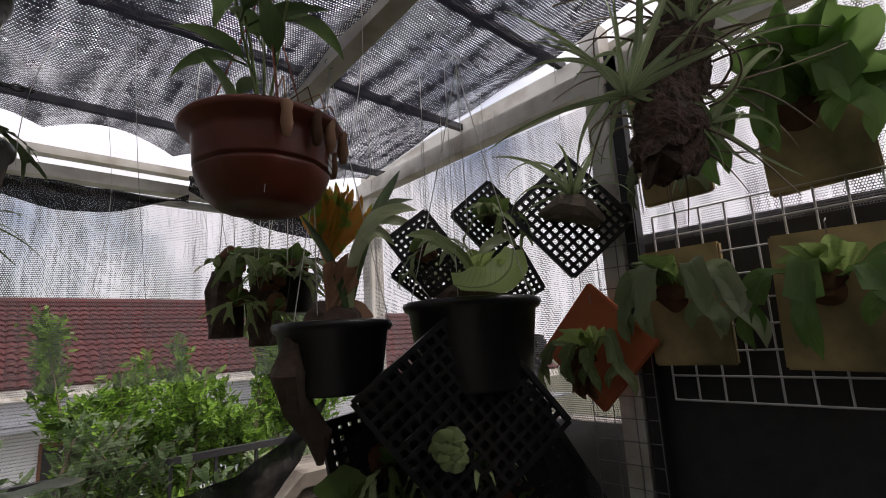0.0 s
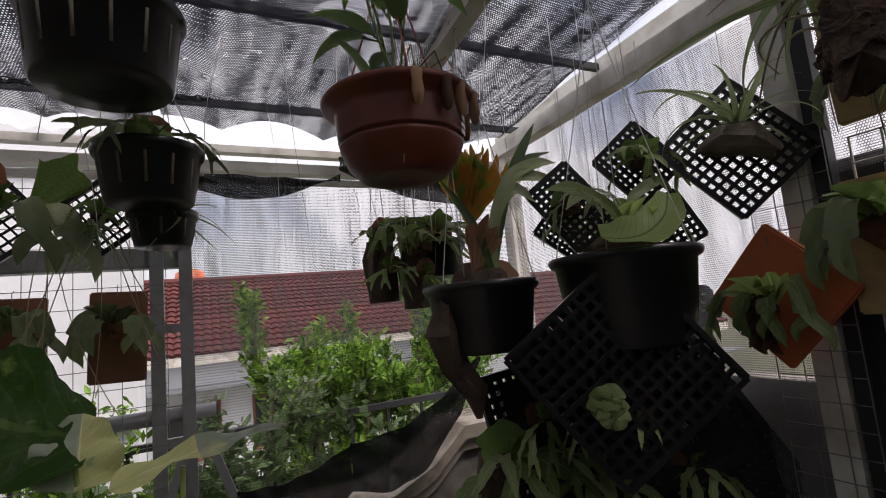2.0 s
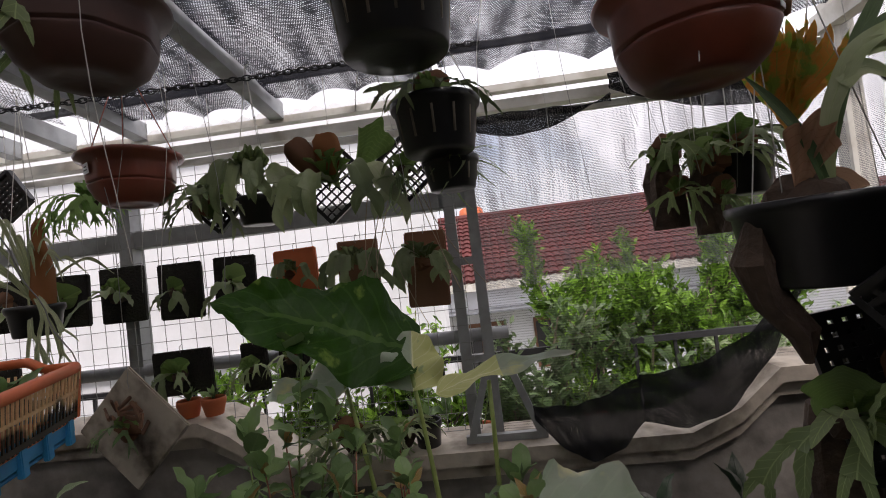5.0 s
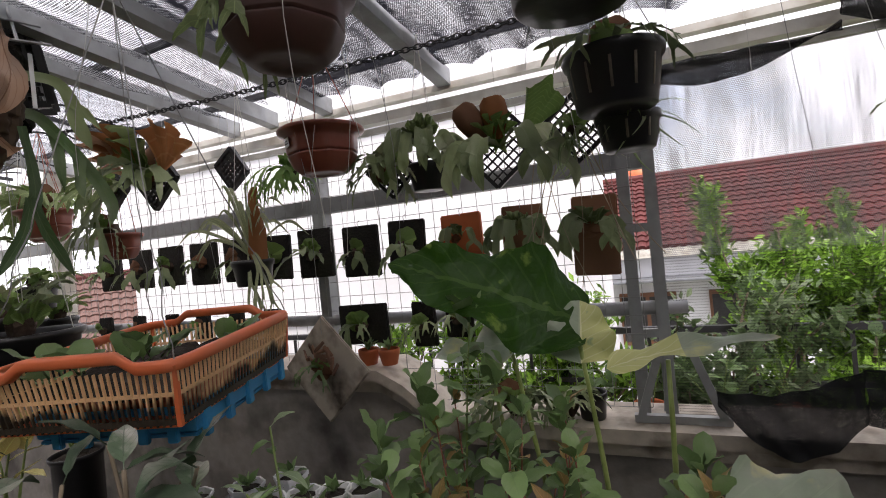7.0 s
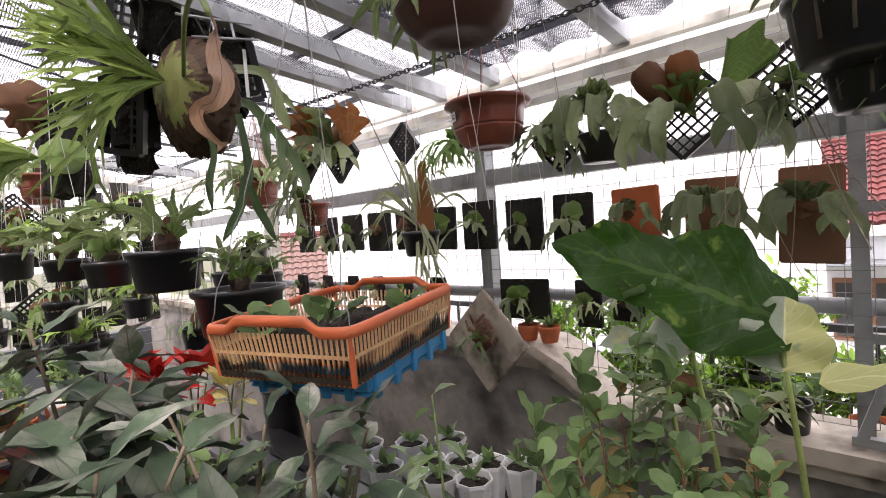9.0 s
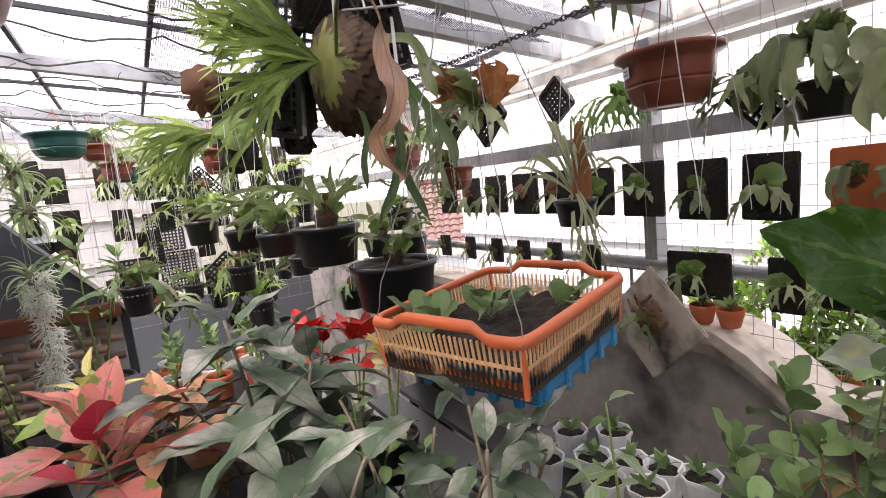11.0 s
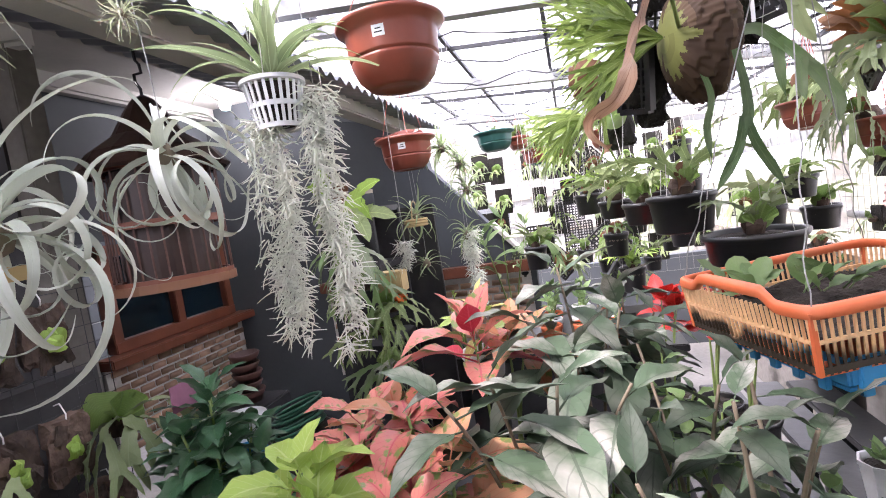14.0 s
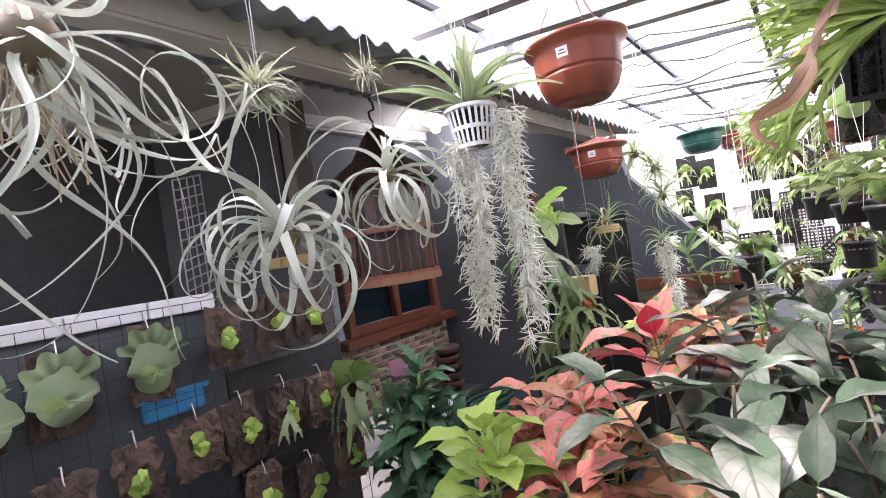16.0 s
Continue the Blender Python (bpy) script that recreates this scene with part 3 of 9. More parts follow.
for x in (-2.3, -3.5, -4.7):
    steel("batten", [((x, 1.7, roof_z(1.7) + 0.02), (x, -0.7, roof_z(-0.7) + 0.02), 0.014, 0.018)], M_DSTEEL, "thin dark steel batten under the roof sheet", "batten")
wrng = random.Random(61)
for i, x in enumerate((-1.95, -2.3, -2.7, -3.1, -3.5, -3.9, -4.4)):
    bm = bmesh.new()
    tube(bm, [(x + 0.10 * noise.noise((k * 0.25, i, 0)), -0.65 + 2.2 * k / 40, roof_z(-0.65 + 2.2 * k / 40) - 0.015 - 0.05 * abs(math.sin(k * 0.31 + i)) + 0.02 * noise.noise((k * 0.8, i, 3))) for k in range(41)], 0.004, 5, False)
    for k in range(26):
        y = wrng.uniform(-0.6, 1.5)
        p = Vector((x + wrng.uniform(-0.02, 0.02), y, roof_z(y) - 0.07))
        q = p + Vector((wrng.uniform(-0.05, 0.05), wrng.uniform(-0.07, 0.07), wrng.uniform(-0.05, 0.03)))
        tube(bm, [p, p.lerp(q, 0.5) + Vector((0, 0, 0.008)), q], [0.002, 0.0016, 0.001], 4, False)
    tagged(part("dry_vine", bm, M_DSTEEL), "dry dark vine strung on a wire under the roof", "vine")

# closing walls behind the camera and far off
tagged(part("wall_south_closure", boxbm((-1.0, -4.3, 1.2), (8.0, 0.1, 2.6), 0), M_GREYWALL), "plain blue-grey house wall", "wall", kind="structure")

# ---- plants: materials ----
L_STAG = leaf_mat("staghorn_leaf", (0.16, 0.23, 0.09), (0.31, 0.36, 0.18), 0.48, vein=(0.26, 0.32, 0.16), vein_freq=5, dust=0.22, spread=0.3, through=0.2)
L_STAGLT = leaf_mat("young_staghorn_leaf", (0.15, 0.225, 0.075), (0.28, 0.355, 0.14), 0.5, vein_freq=5, dust=0.15)
L_VIVID = leaf_mat("vivid_staghorn_leaf", (0.125, 0.26, 0.05), (0.27, 0.42, 0.13), 0.42, vein=(0.24, 0.36, 0.13), vein_freq=5, dust=0.12, through=0.5)
L_SHIELD = leaf_mat("green_shield_frond", (0.13, 0.23, 0.05), (0.23, 0.34, 0.10), 0.55, vein_freq=14, dust=0.15)
# Paler than the shield green: light through the frond is put in the colour.
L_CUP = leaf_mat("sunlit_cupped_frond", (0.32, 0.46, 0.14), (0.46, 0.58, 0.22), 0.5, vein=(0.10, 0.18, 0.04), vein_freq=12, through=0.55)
L_DRY = leaf_mat("dry_brown_frond", (0.12, 0.055, 0.028), (0.26, 0.13, 0.07), 0.75, vein=(0.12, 0.05, 0.025), vein_freq=13, through=0.25)
L_TAN = leaf_mat("papery_tan_frond", (0.40, 0.22, 0.13), (0.48, 0.30, 0.19), 0.75, vein=(0.25, 0.12, 0.06), vein_freq=10, through=0.3)
L_TILL = leaf_mat("silver_tillandsia_leaf", (0.42, 0.48, 0.36), (0.64, 0.66, 0.60), 0.65, vein=(0.55, 0.6, 0.48), vein_freq=2, through=0.2, dust=0.2)
L_TILLG = leaf_mat("green_tillandsia_leaf", (0.26, 0.36, 0.16), (0.44, 0.52, 0.30), 0.6, vein_freq=2, dust=0.2)
L_MOSS = leaf_mat("spanish_moss_thread", (0.74, 0.76, 0.66), (0.84, 0.85, 0.78), 0.8, vein_freq=1, through=0.3)
L_DUSTY = leaf_mat("dusty_dark_leaf", (0.042, 0.078, 0.042), (0.080, 0.115, 0.068), 0.6, vein=(0.055, 0.075, 0.05), vein_freq=7, dust=0.95, spread=0.35, through=0.08, gloss=0.25)
L_STAGDK = leaf_mat("dark_staghorn_leaf", (0.05, 0.105, 0.035), (0.10, 0.17, 0.06), 0.5, vein=(0.13, 0.2, 0.08), vein_freq=5, dust=0.15, through=0.15)
L_GREEN = leaf_mat("mid_green_leaf", (0.12, 0.215, 0.075), (0.25, 0.37, 0.14), 0.45, vein=(0.20, 0.30, 0.12), vein_freq=7, dust=0.55, spread=0.35)
L_DEEP = leaf_mat("deep_green_leaf", (0.036, 0.11, 0.050), (0.075, 0.17, 0.08), 0.35, vein=(0.08, 0.17, 0.07), vein_freq=7, dust=0.28, through=0.15)
L_LIME = leaf_mat("lime_leaf", (0.30, 0.45, 0.08), (0.45, 0.58, 0.14), 0.4, vein=(0.55, 0.65, 0.25), vein_freq=8, blotch=(0.14, 0.28, 0.05), blotch_at=0.60, through=0.25)
L_PINK = leaf_mat("pink_aglaonema_leaf", (0.62, 0.16, 0.13), (0.74, 0.32, 0.24), 0.4, vein=(0.60, 0.07, 0.12), vein_freq=8, blotch=(0.2, 0.27, 0.07), blotch_at=0.53, through=0.22, blotch_scale=30)
L_ORANGE = leaf_mat("orange_aglaonema_leaf", (0.62, 0.26, 0.14), (0.70, 0.42, 0.24), 0.4, vein=(0.66, 0.20, 0.10), vein_freq=8, blotch=(0.22, 0.29, 0.08), blotch_at=0.53, through=0.22, blotch_scale=30)
L_RED = leaf_mat("crimson_leaf", (0.52, 0.03, 0.05), (0.66, 0.06, 0.10), 0.35, vein=(0.75, 0.12, 0.16), vein_freq=8, through=0.2)
L_SCARLET = leaf_mat("scarlet_bract", (0.42, 0.015, 0.012), (0.52, 0.03, 0.02), 0.4, vein_freq=8, through=0.15)
L_CREAMY = leaf_mat("cream_yellow_bract", (0.72, 0.62, 0.18), (0.78, 0.70, 0.32), 0.4, vein_freq=8)
L_ALO = leaf_mat("variegated_alocasia_leaf", (0.020, 0.075, 0.008), (0.055, 0.14, 0.014), 0.42, vein=(0.10, 0.20, 0.035), vein_freq=9, blotch=(0.22, 0.34, 0.06), blotch_at=0.60, through=0.5, blotch_scale=13, gloss=0.35, relief=0.03)
L_ALOPALE = leaf_mat("pale_alocasia_leaf", (0.25, 0.33, 0.22), (0.36, 0.42, 0.30), 0.45, vein=(0.40, 0.46, 0.32), vein_freq=7, blotch=(0.62, 0.62, 0.24), blotch_at=0.5, through=0.2, dust=0.4, blotch_scale=5)
L_TREE = leaf_mat("fine_shrub_leaf", (0.085, 0.20, 0.025), (0.24, 0.40, 0.055), 0.45, vein_freq=1, through=0.45, island=True, spread=0.6)
L_FIRE = leaf_mat("yellow_red_crest", (0.55, 0.42, 0.05), (0.62, 0.20, 0.05), 0.5, vein=(0.30, 0.36, 0.06), vein_freq=4, blotch=(0.25, 0.36, 0.05), blotch_at=0.5, through=0.5)
L_LIMEF = leaf_mat("bright_fernlet", (0.30, 0.48, 0.07), (0.42, 0.60, 0.15), 0.45, vein_freq=9)
L_BROADPALE = leaf_mat("broad_grey_green_frond", (0.27, 0.37, 0.20), (0.37, 0.46, 0.28), 0.6, vein_freq=16, dust=0.25)
M_ORFLOWER = leaf_mat("orange_petal", (0.75, 0.14, 0.03), (0.8, 0.22, 0.05), 0.5)
M_STEM = mat("green_stem", (0.20, 0.28, 0.08), 0.6, vary=0.3, scale=60)
M_TWIG = mat("grey_brown_twig", (0.20, 0.16, 0.11), 0.8, vary=0.3, scale=60)
M_REDTWIG = mat("reddish_twig", (0.26, 0.10, 0.06), 0.7, vary=0.3, scale=60)
M_ROOTS = mat("pale_aerial_root", (0.42, 0.34, 0.24), 0.8, vary=0.3, scale=60)

M_GLASSDARK = mat("dark_blue_glass", (0.006, 0.016, 0.024), 0.12, vary=0.05, bump=0.0)

# ---- beyond the parapet ----
white_house = part("white_house_wall", boxbm((-3.05, 4.0, 0.6), (5.3, 0.3, 8.0), 0.01), M_WHITEWALL)
tagged(white_house, "bright white plastered wall of the house next door", "house")
for i, z in enumerate((0.35, 1.05, 2.75)):
    part("ledge", boxbm((-3.05, 3.83, z), (5.3, 0.06, 0.05), 0.005), M_WHITEWALL, white_house)


def tile_roof(root, x0, x1, y0, z0, y1, z1, pitch=0.20, course=0.26, name="roof", material=None):
    """Rows of half-round clay tiles on a slope that rises away from the eave at y0."""
    slope = Vector((0, y1 - y0, z1 - z0))
    rows = int(slope.length / course)
    nx = int((x1 - x0) / pitch)
    up = Vector((0, -(z1 - z0), y1 - y0)).normalized()
    for r in range(rows):
        a = Vector((0, y0, z0)) + slope * (r / rows)
        b = Vector((0, y0, z0)) + slope * ((r + 1.12) / rows)
        bm = bmesh.new()
        lo, hi = [], []
        for k in range(nx * 4 + 1):
            x = x0 + (x1 - x0) * k / (nx * 4)
            h = 0.045 * abs(math.sin(math.pi * k / 4)) + 0.008 * noise.noise((k * 0.9, r * 1.3, 2))
            lo.append(bm.verts.new(Vector((x, 0, 0)) + a + up * (h + 0.05)))
            hi.append(bm.verts.new(Vector((x, 0, 0)) + b + up * h))
        foot = [bm.verts.new(v.co - up * 0.09) for v in lo]
        for k in range(nx * 4):
            bm.faces.new((lo[k], lo[k + 1], hi[k + 1], hi[k]))
            bm.faces.new((foot[k], foot[k + 1], lo[k + 1], lo[k]))
        part("tile_course", bm, material or M_TILE, root)


def neighbour_house(at, w, d, eave, ridge, label, tiles=None):
    root = thing("neighbour_house", at, label, "house")
    part("wall", boxbm((0, d / 2, (eave - 3.2) / 2), (w - 0.8, d - 1.0, eave + 3.2), 0.01), M_WHITEWALL, root)
    tile_roof(root, -w / 2, w / 2, 0, eave, d / 2, ridge, material=tiles)
    part("fascia", boxbm((0, 0.04, eave - 0.12), (w, 0.06, 0.22), 0.01), M_WSTEEL, root, "white eave board")
    bm = bmesh.new()
    tube(bm, [(-w / 2, d / 2, ridge + 0.04), (w / 2, d / 2, ridge + 0.04)], 0.12, 8)
    part("ridge_cap", bm, M_TILE, root)
    part("porch_roof", boxbm((0, 0.1, eave - 0.75), (w, 1.0, 0.05), 0.01), M_ROOFMETAL, root, "grey sheet porch roof")
    for i in range(5):
        x = -w / 2 + 1.5 + i * (w - 3) / 4
        win = part("window", boxbm((x, 0.46, eave - 1.75), (1.3, 0.08, 1.3), 0.01), M_WOODBR, root, "dark brown timber window")
        for sx in (-0.32, 0.32):
            part("pane", boxbm((x + sx, 0.41, eave - 1.75), (0.55, 0.03, 1.1), 0.003), M_DARKWALL, win)
    return root


neighbour_house((3.6, 12.6, 0), 11.0, 7.0, 1.1, 3.05, "neighbour's house with a red pantile roof")
neighbour_house((9.5, 9.0, 0), 7.0, 6.0, 0.55, 2.3, "lower neighbouring house with a red pantile roof")
h3 = neighbour_house((-14.0, 1.5, 0), 6.5, 5.0, 0.1, 1.7, "far neighbour's house with a faded pantile roof", mat("faded_roof_tile", (0.16, 0.095, 0.08), 0.85, vary=0.25, scale=8, dirt=(0.12, 0.08, 0.07), dirt_scale=2))
h3.matrix_world = pose(-9.3, 8.6, 0, 0, 0, 56)
M_GREYPLASTER = mat("weathered_pale_plaster", (0.36, 0.355, 0.34), 0.85, vary=0.12, dirt=(0.22, 0.21, 0.19), dirt_scale=1.2, dirt_amount=0.7)
far_house = part("far_white_house", boxbm((-10.5, -3.5, 0.2), (0.3, 9.0, 6.0), 0.01), M_GREYPLASTER)
tagged(far_house, "pale plastered house beyond the far end", "house")
for i in range(4):
    part("ledge", boxbm((-10.32, -3.5, 0.2 + 0.75 * i), (0.06, 9.0, 0.06), 0.005), M_COPING, far_house)
    w_ = part("window", boxbm((-10.33, -6.4 + 1.7 * i, 1.5), (0.04, 0.8, 0.7), 0.004), M_WSTEEL, far_house, "small shuttered window")
    part("pane", boxbm((-10.305, -6.4 + 1.7 * i, 1.5), (0.02, 0.65, 0.55), 0.002), M_ROOFMETAL, w_)
bm = bmesh.new()
lathe(bm, [(0.01, 0.42), (0.2, 0.40), (0.38, 0.30), (0.42, 0.1), (0.42, -0.5), (0.4, -0.55)], 20, pose(-0.4, 16.5, 3.1))
tagged(part("water_tank", bm, M_ORANGEP, smooth=True), "orange plastic water tank on the next roof", "water tank")


def bush(name, at, height, spread, n_leaf, label, leaf_len=0.035, stems=9, seed=1, material=None, trunk_r=0.018, low=0.15, category="shrub"):
    """Upright shrub: thin forked stems and a loose crown of small leaves with gaps."""
    rng = random.Random(seed)
    root = thing(name, at, label, category)
    bm, tips = bmesh.new(), []
    for s in range(stems):
        a = rng.uniform(0, 2 * math.pi)
        top = Vector((math.cos(a) * spread * rng.uniform(0.1, 0.9), math.sin(a) * spread * rng.uniform(0.1, 0.9), height * rng.uniform(0.6, 1.0)))
        base = Vector((math.cos(a) * 0.06, math.sin(a) * 0.06, 0))
        pts = [base.lerp(top, u) + Vector((rng.uniform(-1, 1), rng.uniform(-1, 1), 0)) * 0.05 * spread for u in (0, 0.3, 0.6, 0.85, 1)]
        tube(bm, pts, [trunk_r, trunk_r * 0.8, trunk_r * 0.55, trunk_r * 0.35, 0.003], 5)
        for k in range(9):
            u = rng.uniform(low, 1)
            p = base.lerp(top, u)
            q = p + Vector((rng.uniform(-1, 1), rng.uniform(-1, 1), rng.uniform(0.3, 1.3))).normalized() * spread * rng.uniform(0.3, 0.75)
            tube(bm, [p, p.lerp(q, 0.5) + Vector((0, 0, 0.03)), q], [0.006, 0.004, 0.002], 4, False)
            tips.append((p, q))
    part("branchwork", bm, M_TWIG, root)
    bm = bmesh.new()
    for i in range(n_leaf):
        p, q = tips[i % len(tips)]
        c = p.lerp(q, rng.uniform(0.1, 1.05)) + Vector((rng.gauss(0, 1), rng.gauss(0, 1), rng.gauss(0, 1))) * spread * 0.05
        d = Vector((rng.uniform(-1, 1), rng.uniform(-1, 1), rng.uniform(-0.1, 1.2))).normalized()
        L = leaf_len * rng.uniform(0.6, 1.3)
        blade(bm, [c, c + d * L * 0.5, c + d * L], [L * 0.12, L * 0.45, L * 0.05], [(rng.uniform(-1, 1), rng.uniform(-1, 1), 1)] * 3, 0.2, 0, 1)
    crown = part("crown", bm, material or L_TREE, root)
    tagged(crown, kind="stuff")
    return root


bush("myrtle_shrub", (0.60, 3.1, -0.9), 2.72, 0.58, 20000, "tall fine-leaved green shrub behind the net", 0.05, 9, 3, low=0.35)
bush("myrtle_shrub", (1.05, 3.2, -0.9), 2.95, 0.60, 20000, "tall fine-leaved shrub with yellow-green tips", 0.05, 9, 4, low=0.35)
bush("myrtle_shrub", (1.5, 3.1, -1.0), 2.3, 0.42, 13000, "bright green fine-leaved shrub behind the net", 0.06, 8, 5, low=0.3)
bush("garden_shrub", (0.1, 2.5, 0.2), 1.02, 0.5, 6000, "low leafy green shrub beyond the parapet", 0.05, 8, 6, L_GREEN, 0.01)
bush("garden_shrub", (-0.5, 2.45, 0.2), 1.02, 0.5, 6000, "low leafy green shrub beyond the parapet", 0.05, 8, 7, L_TREE, 0.01)
bush("garden_shrub", (-1.2, 2.45, 0.2), 0.98, 0.5, 5000, "low leafy green shrub beyond the parapet", 0.05, 8, 9, L_TREE, 0.01)
bush("garden_shrub", (1.3, 2.6, 0.0), 1.1, 0.5, 5000, "low leafy green shrub beyond the parapet", 0.05, 8, 8, L_GREEN, 0.01)
part_ledge = part("planter_ledge", boxbm((-0.3, 2.15, 0.7), (3.2, 0.75, 0.08), 0.01), M_CONC)
tagged(part_ledge, "grey concrete planter ledge outside the parapet", "ledge", kind="structure")
steel("outer_railing", [((-2.4, 2.5, 1.14), (1.4, 2.5, 1.14), 0.03, 0.03), ((-2.4, 2.5, 0.9), (1.4, 2.5, 0.9), 0.02, 0.02)] + [((-2.4 + 0.19 * i, 2.5, 0.72), (-2.4 + 0.19 * i, 2.5, 1.14), 0.014, 0.014) for i in range(20)], M_DSTEEL, "dark steel railing behind the planter", "railing")

# ---- the house on the south side ----
HY = -2.45
# Beige toned down: the porch shade on the pillar is put into this colour.
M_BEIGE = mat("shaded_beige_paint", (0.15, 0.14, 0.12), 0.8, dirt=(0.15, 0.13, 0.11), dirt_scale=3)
CEIL_Z = 2.77
tagged(part("wall_house", boxbm((0.15, -3.12, CEIL_Z / 2), (3.0, 0.14, CEIL_Z), 0), M_DARKWALL), "dark blue-grey rendered house wall", "wall", kind="structure")
bm = bmesh.new()
bar(bm, (-1.34, -3.05, CEIL_Z / 2), (-1.62, -2.08, CEIL_Z / 2), 0.10, CEIL_Z)
tagged(part("wall_return", bm, M_DARKWALL), "dark rendered return wall of the porch", "wall", kind="structure")
tagged(part("wall_beside_window", boxbm((-1.86, HY - 0.05, CEIL_Z / 2), (0.5, 0.08, CEIL_Z), 0), M_DARKWALL), "dark rendered wall beside the window", "wall", kind="structure")
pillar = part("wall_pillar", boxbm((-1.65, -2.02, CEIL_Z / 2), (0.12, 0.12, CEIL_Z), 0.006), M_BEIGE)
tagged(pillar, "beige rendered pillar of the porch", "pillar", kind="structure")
tagged(part("wall_inner", boxbm((-3.4, -4.0, 1.4), (3.4, 0.1, 2.8), 0), M_GREYWALL), "blue-grey wall inside the porch", "wall", kind="structure")
bm = bmesh.new()
END = [(-2.77, 0.0), (-2.77, CEIL_Z), (-1.36, CEIL_Z), (-1.33, 2.49), (-0.74, 2.335), (-0.68, 2.02), (-0.02, 1.22), (-0.02, 0.0)]
near, back = [[bm.verts.new((x, y, z)) for y, z in END] for x in (-3.36, -3.48)]
bm.faces.new(near)
bm.faces.new(back[::-1])
for i in range(len(END)):
    j = (i + 1) % len(END)
    bm.faces.new((near[i], back[i], back[j], near[j]))
bmesh.ops.recalc_face_normals(bm, faces=bm.faces)
end_wall = tagged(part("wall_west_porch", bm, M_GREYWALL), "blue-grey end wall of the porch with a sloping shoulder", "wall", kind="structure")
bm = bmesh.new()
bar(bm, (-3.41, -0.30, 1.58), (-3.41, -0.005, 1.222), 0.16, 0.02, (0, 0.77, 0.63))
part("sloped_coping", bm, M_WSTEEL, end_wall, "white coping down the sloping shoulder")
ceiling = part("ceiling_porch", boxbm((-1.5, -2.70, CEIL_Z + 0.03), (4.0, 2.76, 0.06), 0), M_CEIL)
tagged(ceiling, "cream plaster ceiling of the porch", "ceiling", kind="structure")
for a, b in (((-3.34, HY + 0.06), (-1.72, HY + 0.06)), ((-1.30, -3.0), (0.5, -3.0)), ((-1.28, -3.05), (-1.64, -1.90))):
    bm = bmesh.new()
    bar(bm, (*a, CEIL_Z - 0.04), (*b, CEIL_Z - 0.04), 0.09, 0.075)
    bar(bm, (*a, CEIL_Z - 0.085), (*b, CEIL_Z - 0.085), 0.05, 0.02)
    part("cornice", bm, M_CEIL, ceiling, "stepped cream cornice")
part("upstand", boxbm((-1.5, -1.33, 2.64), (3.96, 0.03, 0.30), 0), M_CEIL, ceiling)
part("fascia_beam", boxbm((-1.5, -0.78, 2.33), (3.96, 0.1, 0.13), 0.008), M_CEIL, ceiling, "cream beam along the eave")
eave = part("porch_roof", corrugated(-3.5, 0.5, -0.58, -1.32, 2.30, 2.492, 0.085, 0.013), M_ROOFMETAL, smooth=True)
eave.modifiers.new("thickness", "SOLIDIFY").thickness = 0.004
tagged(eave, "grey corrugated porch roof with a wavy eave", "roof", kind="structure")


def brick_wall(name, x0, x1, z0, z1, m, label, bw=0.115, bh=0.052):
    """Mortar bed with each brick its own piece, along x from x0 to x1, facing +y, placed by m."""
    root = part(name, boxbm(((x0 + x1) / 2, -0.03, (z0 + z1) / 2), (x1 - x0, 0.06, z1 - z0), 0), M_MORTAR)
    root.matrix_world = m
    tagged(root, label, "brick wall", kind="structure")
    brick = to_mesh("brick", boxbm((0, 0, 0), (bw - 0.016, 0.018, bh - 0.015), 0.002), M_BRICK)
    for j in range(int((z1 - z0) / bh)):
        i = 0
        x = x0 + bw / 2 + (bw / 2 if j % 2 else 0)
        while x < x1 - bw * 0.4:
            part("brick", brick, None, root, m=pose(x, 0.004, z0 + bh * (j + 0.5)))
            x += bw
    return root


BRICKS = [("wall_brick_north", -3.35, -2.12, 0.55, 1.13, pose(0, HY, 0), "low cream brick wall under the window"),
          ("wall_brick_west", 0.06, 1.62, 0.55, 1.22, pose(-3.35, 0, 0, 0, 0, -90), "cream brick dado below an orange sill")]


def timber_window(at, w, h, m, label):
    root = thing("window_1", m, label, "window", kind="structure")
    for x in (-w / 2, 0, w / 2):
        part("window_frame", boxbm((x, 0, h / 2), (0.07, 0.08, h), 0.006), M_ORWOOD, root)
    for z in (0, h):
        part("window_frame", boxbm((0, 0.005, z), (w + 0.07, 0.08, 0.07), 0.006), M_ORWOOD, root)
    for x in (-w / 4, w / 4):
        part("pane", boxbm((x, -0.01, h / 2), (w / 2 - 0.08, 0.012, h - 0.08), 0.002), M_GLASSDARK, root)
    part("window_sill", boxbm((0, 0.05, -0.07), (w + 0.3, 0.16, 0.06), 0.008), M_ORWOOD, root)
    return root


timber_window(None, 1.0, 0.58, pose(-2.72, HY, 1.19), "orange timber window with dark blue panes")
tagged(part("wall_above_window", boxbm((-2.72, HY - 0.04, 2.295), (1.25, 0.08, 0.93), 0), M_GREYWALL), "grey painted panel over the window", "lintel", kind="structure")
tagged(part("sill_west", boxbm((-3.33, -0.85, 1.255), (0.12, 1.6, 0.075), 0.006), M_ORWOOD), "orange painted ledge along the end wall", "ledge", kind="structure")
bm = bmesh.new()
lathe(bm, [(0.001, -0.045), (0.03, -0.035), (0.04, 0), (0.03, 0.035), (0.018, 0.05), (0.018, 0.08)], 16)
bulb_root = thing("ceiling_bulb", (-3.03, -2.0, 2.684), "lit white bulb under the porch ceiling", "lamp")
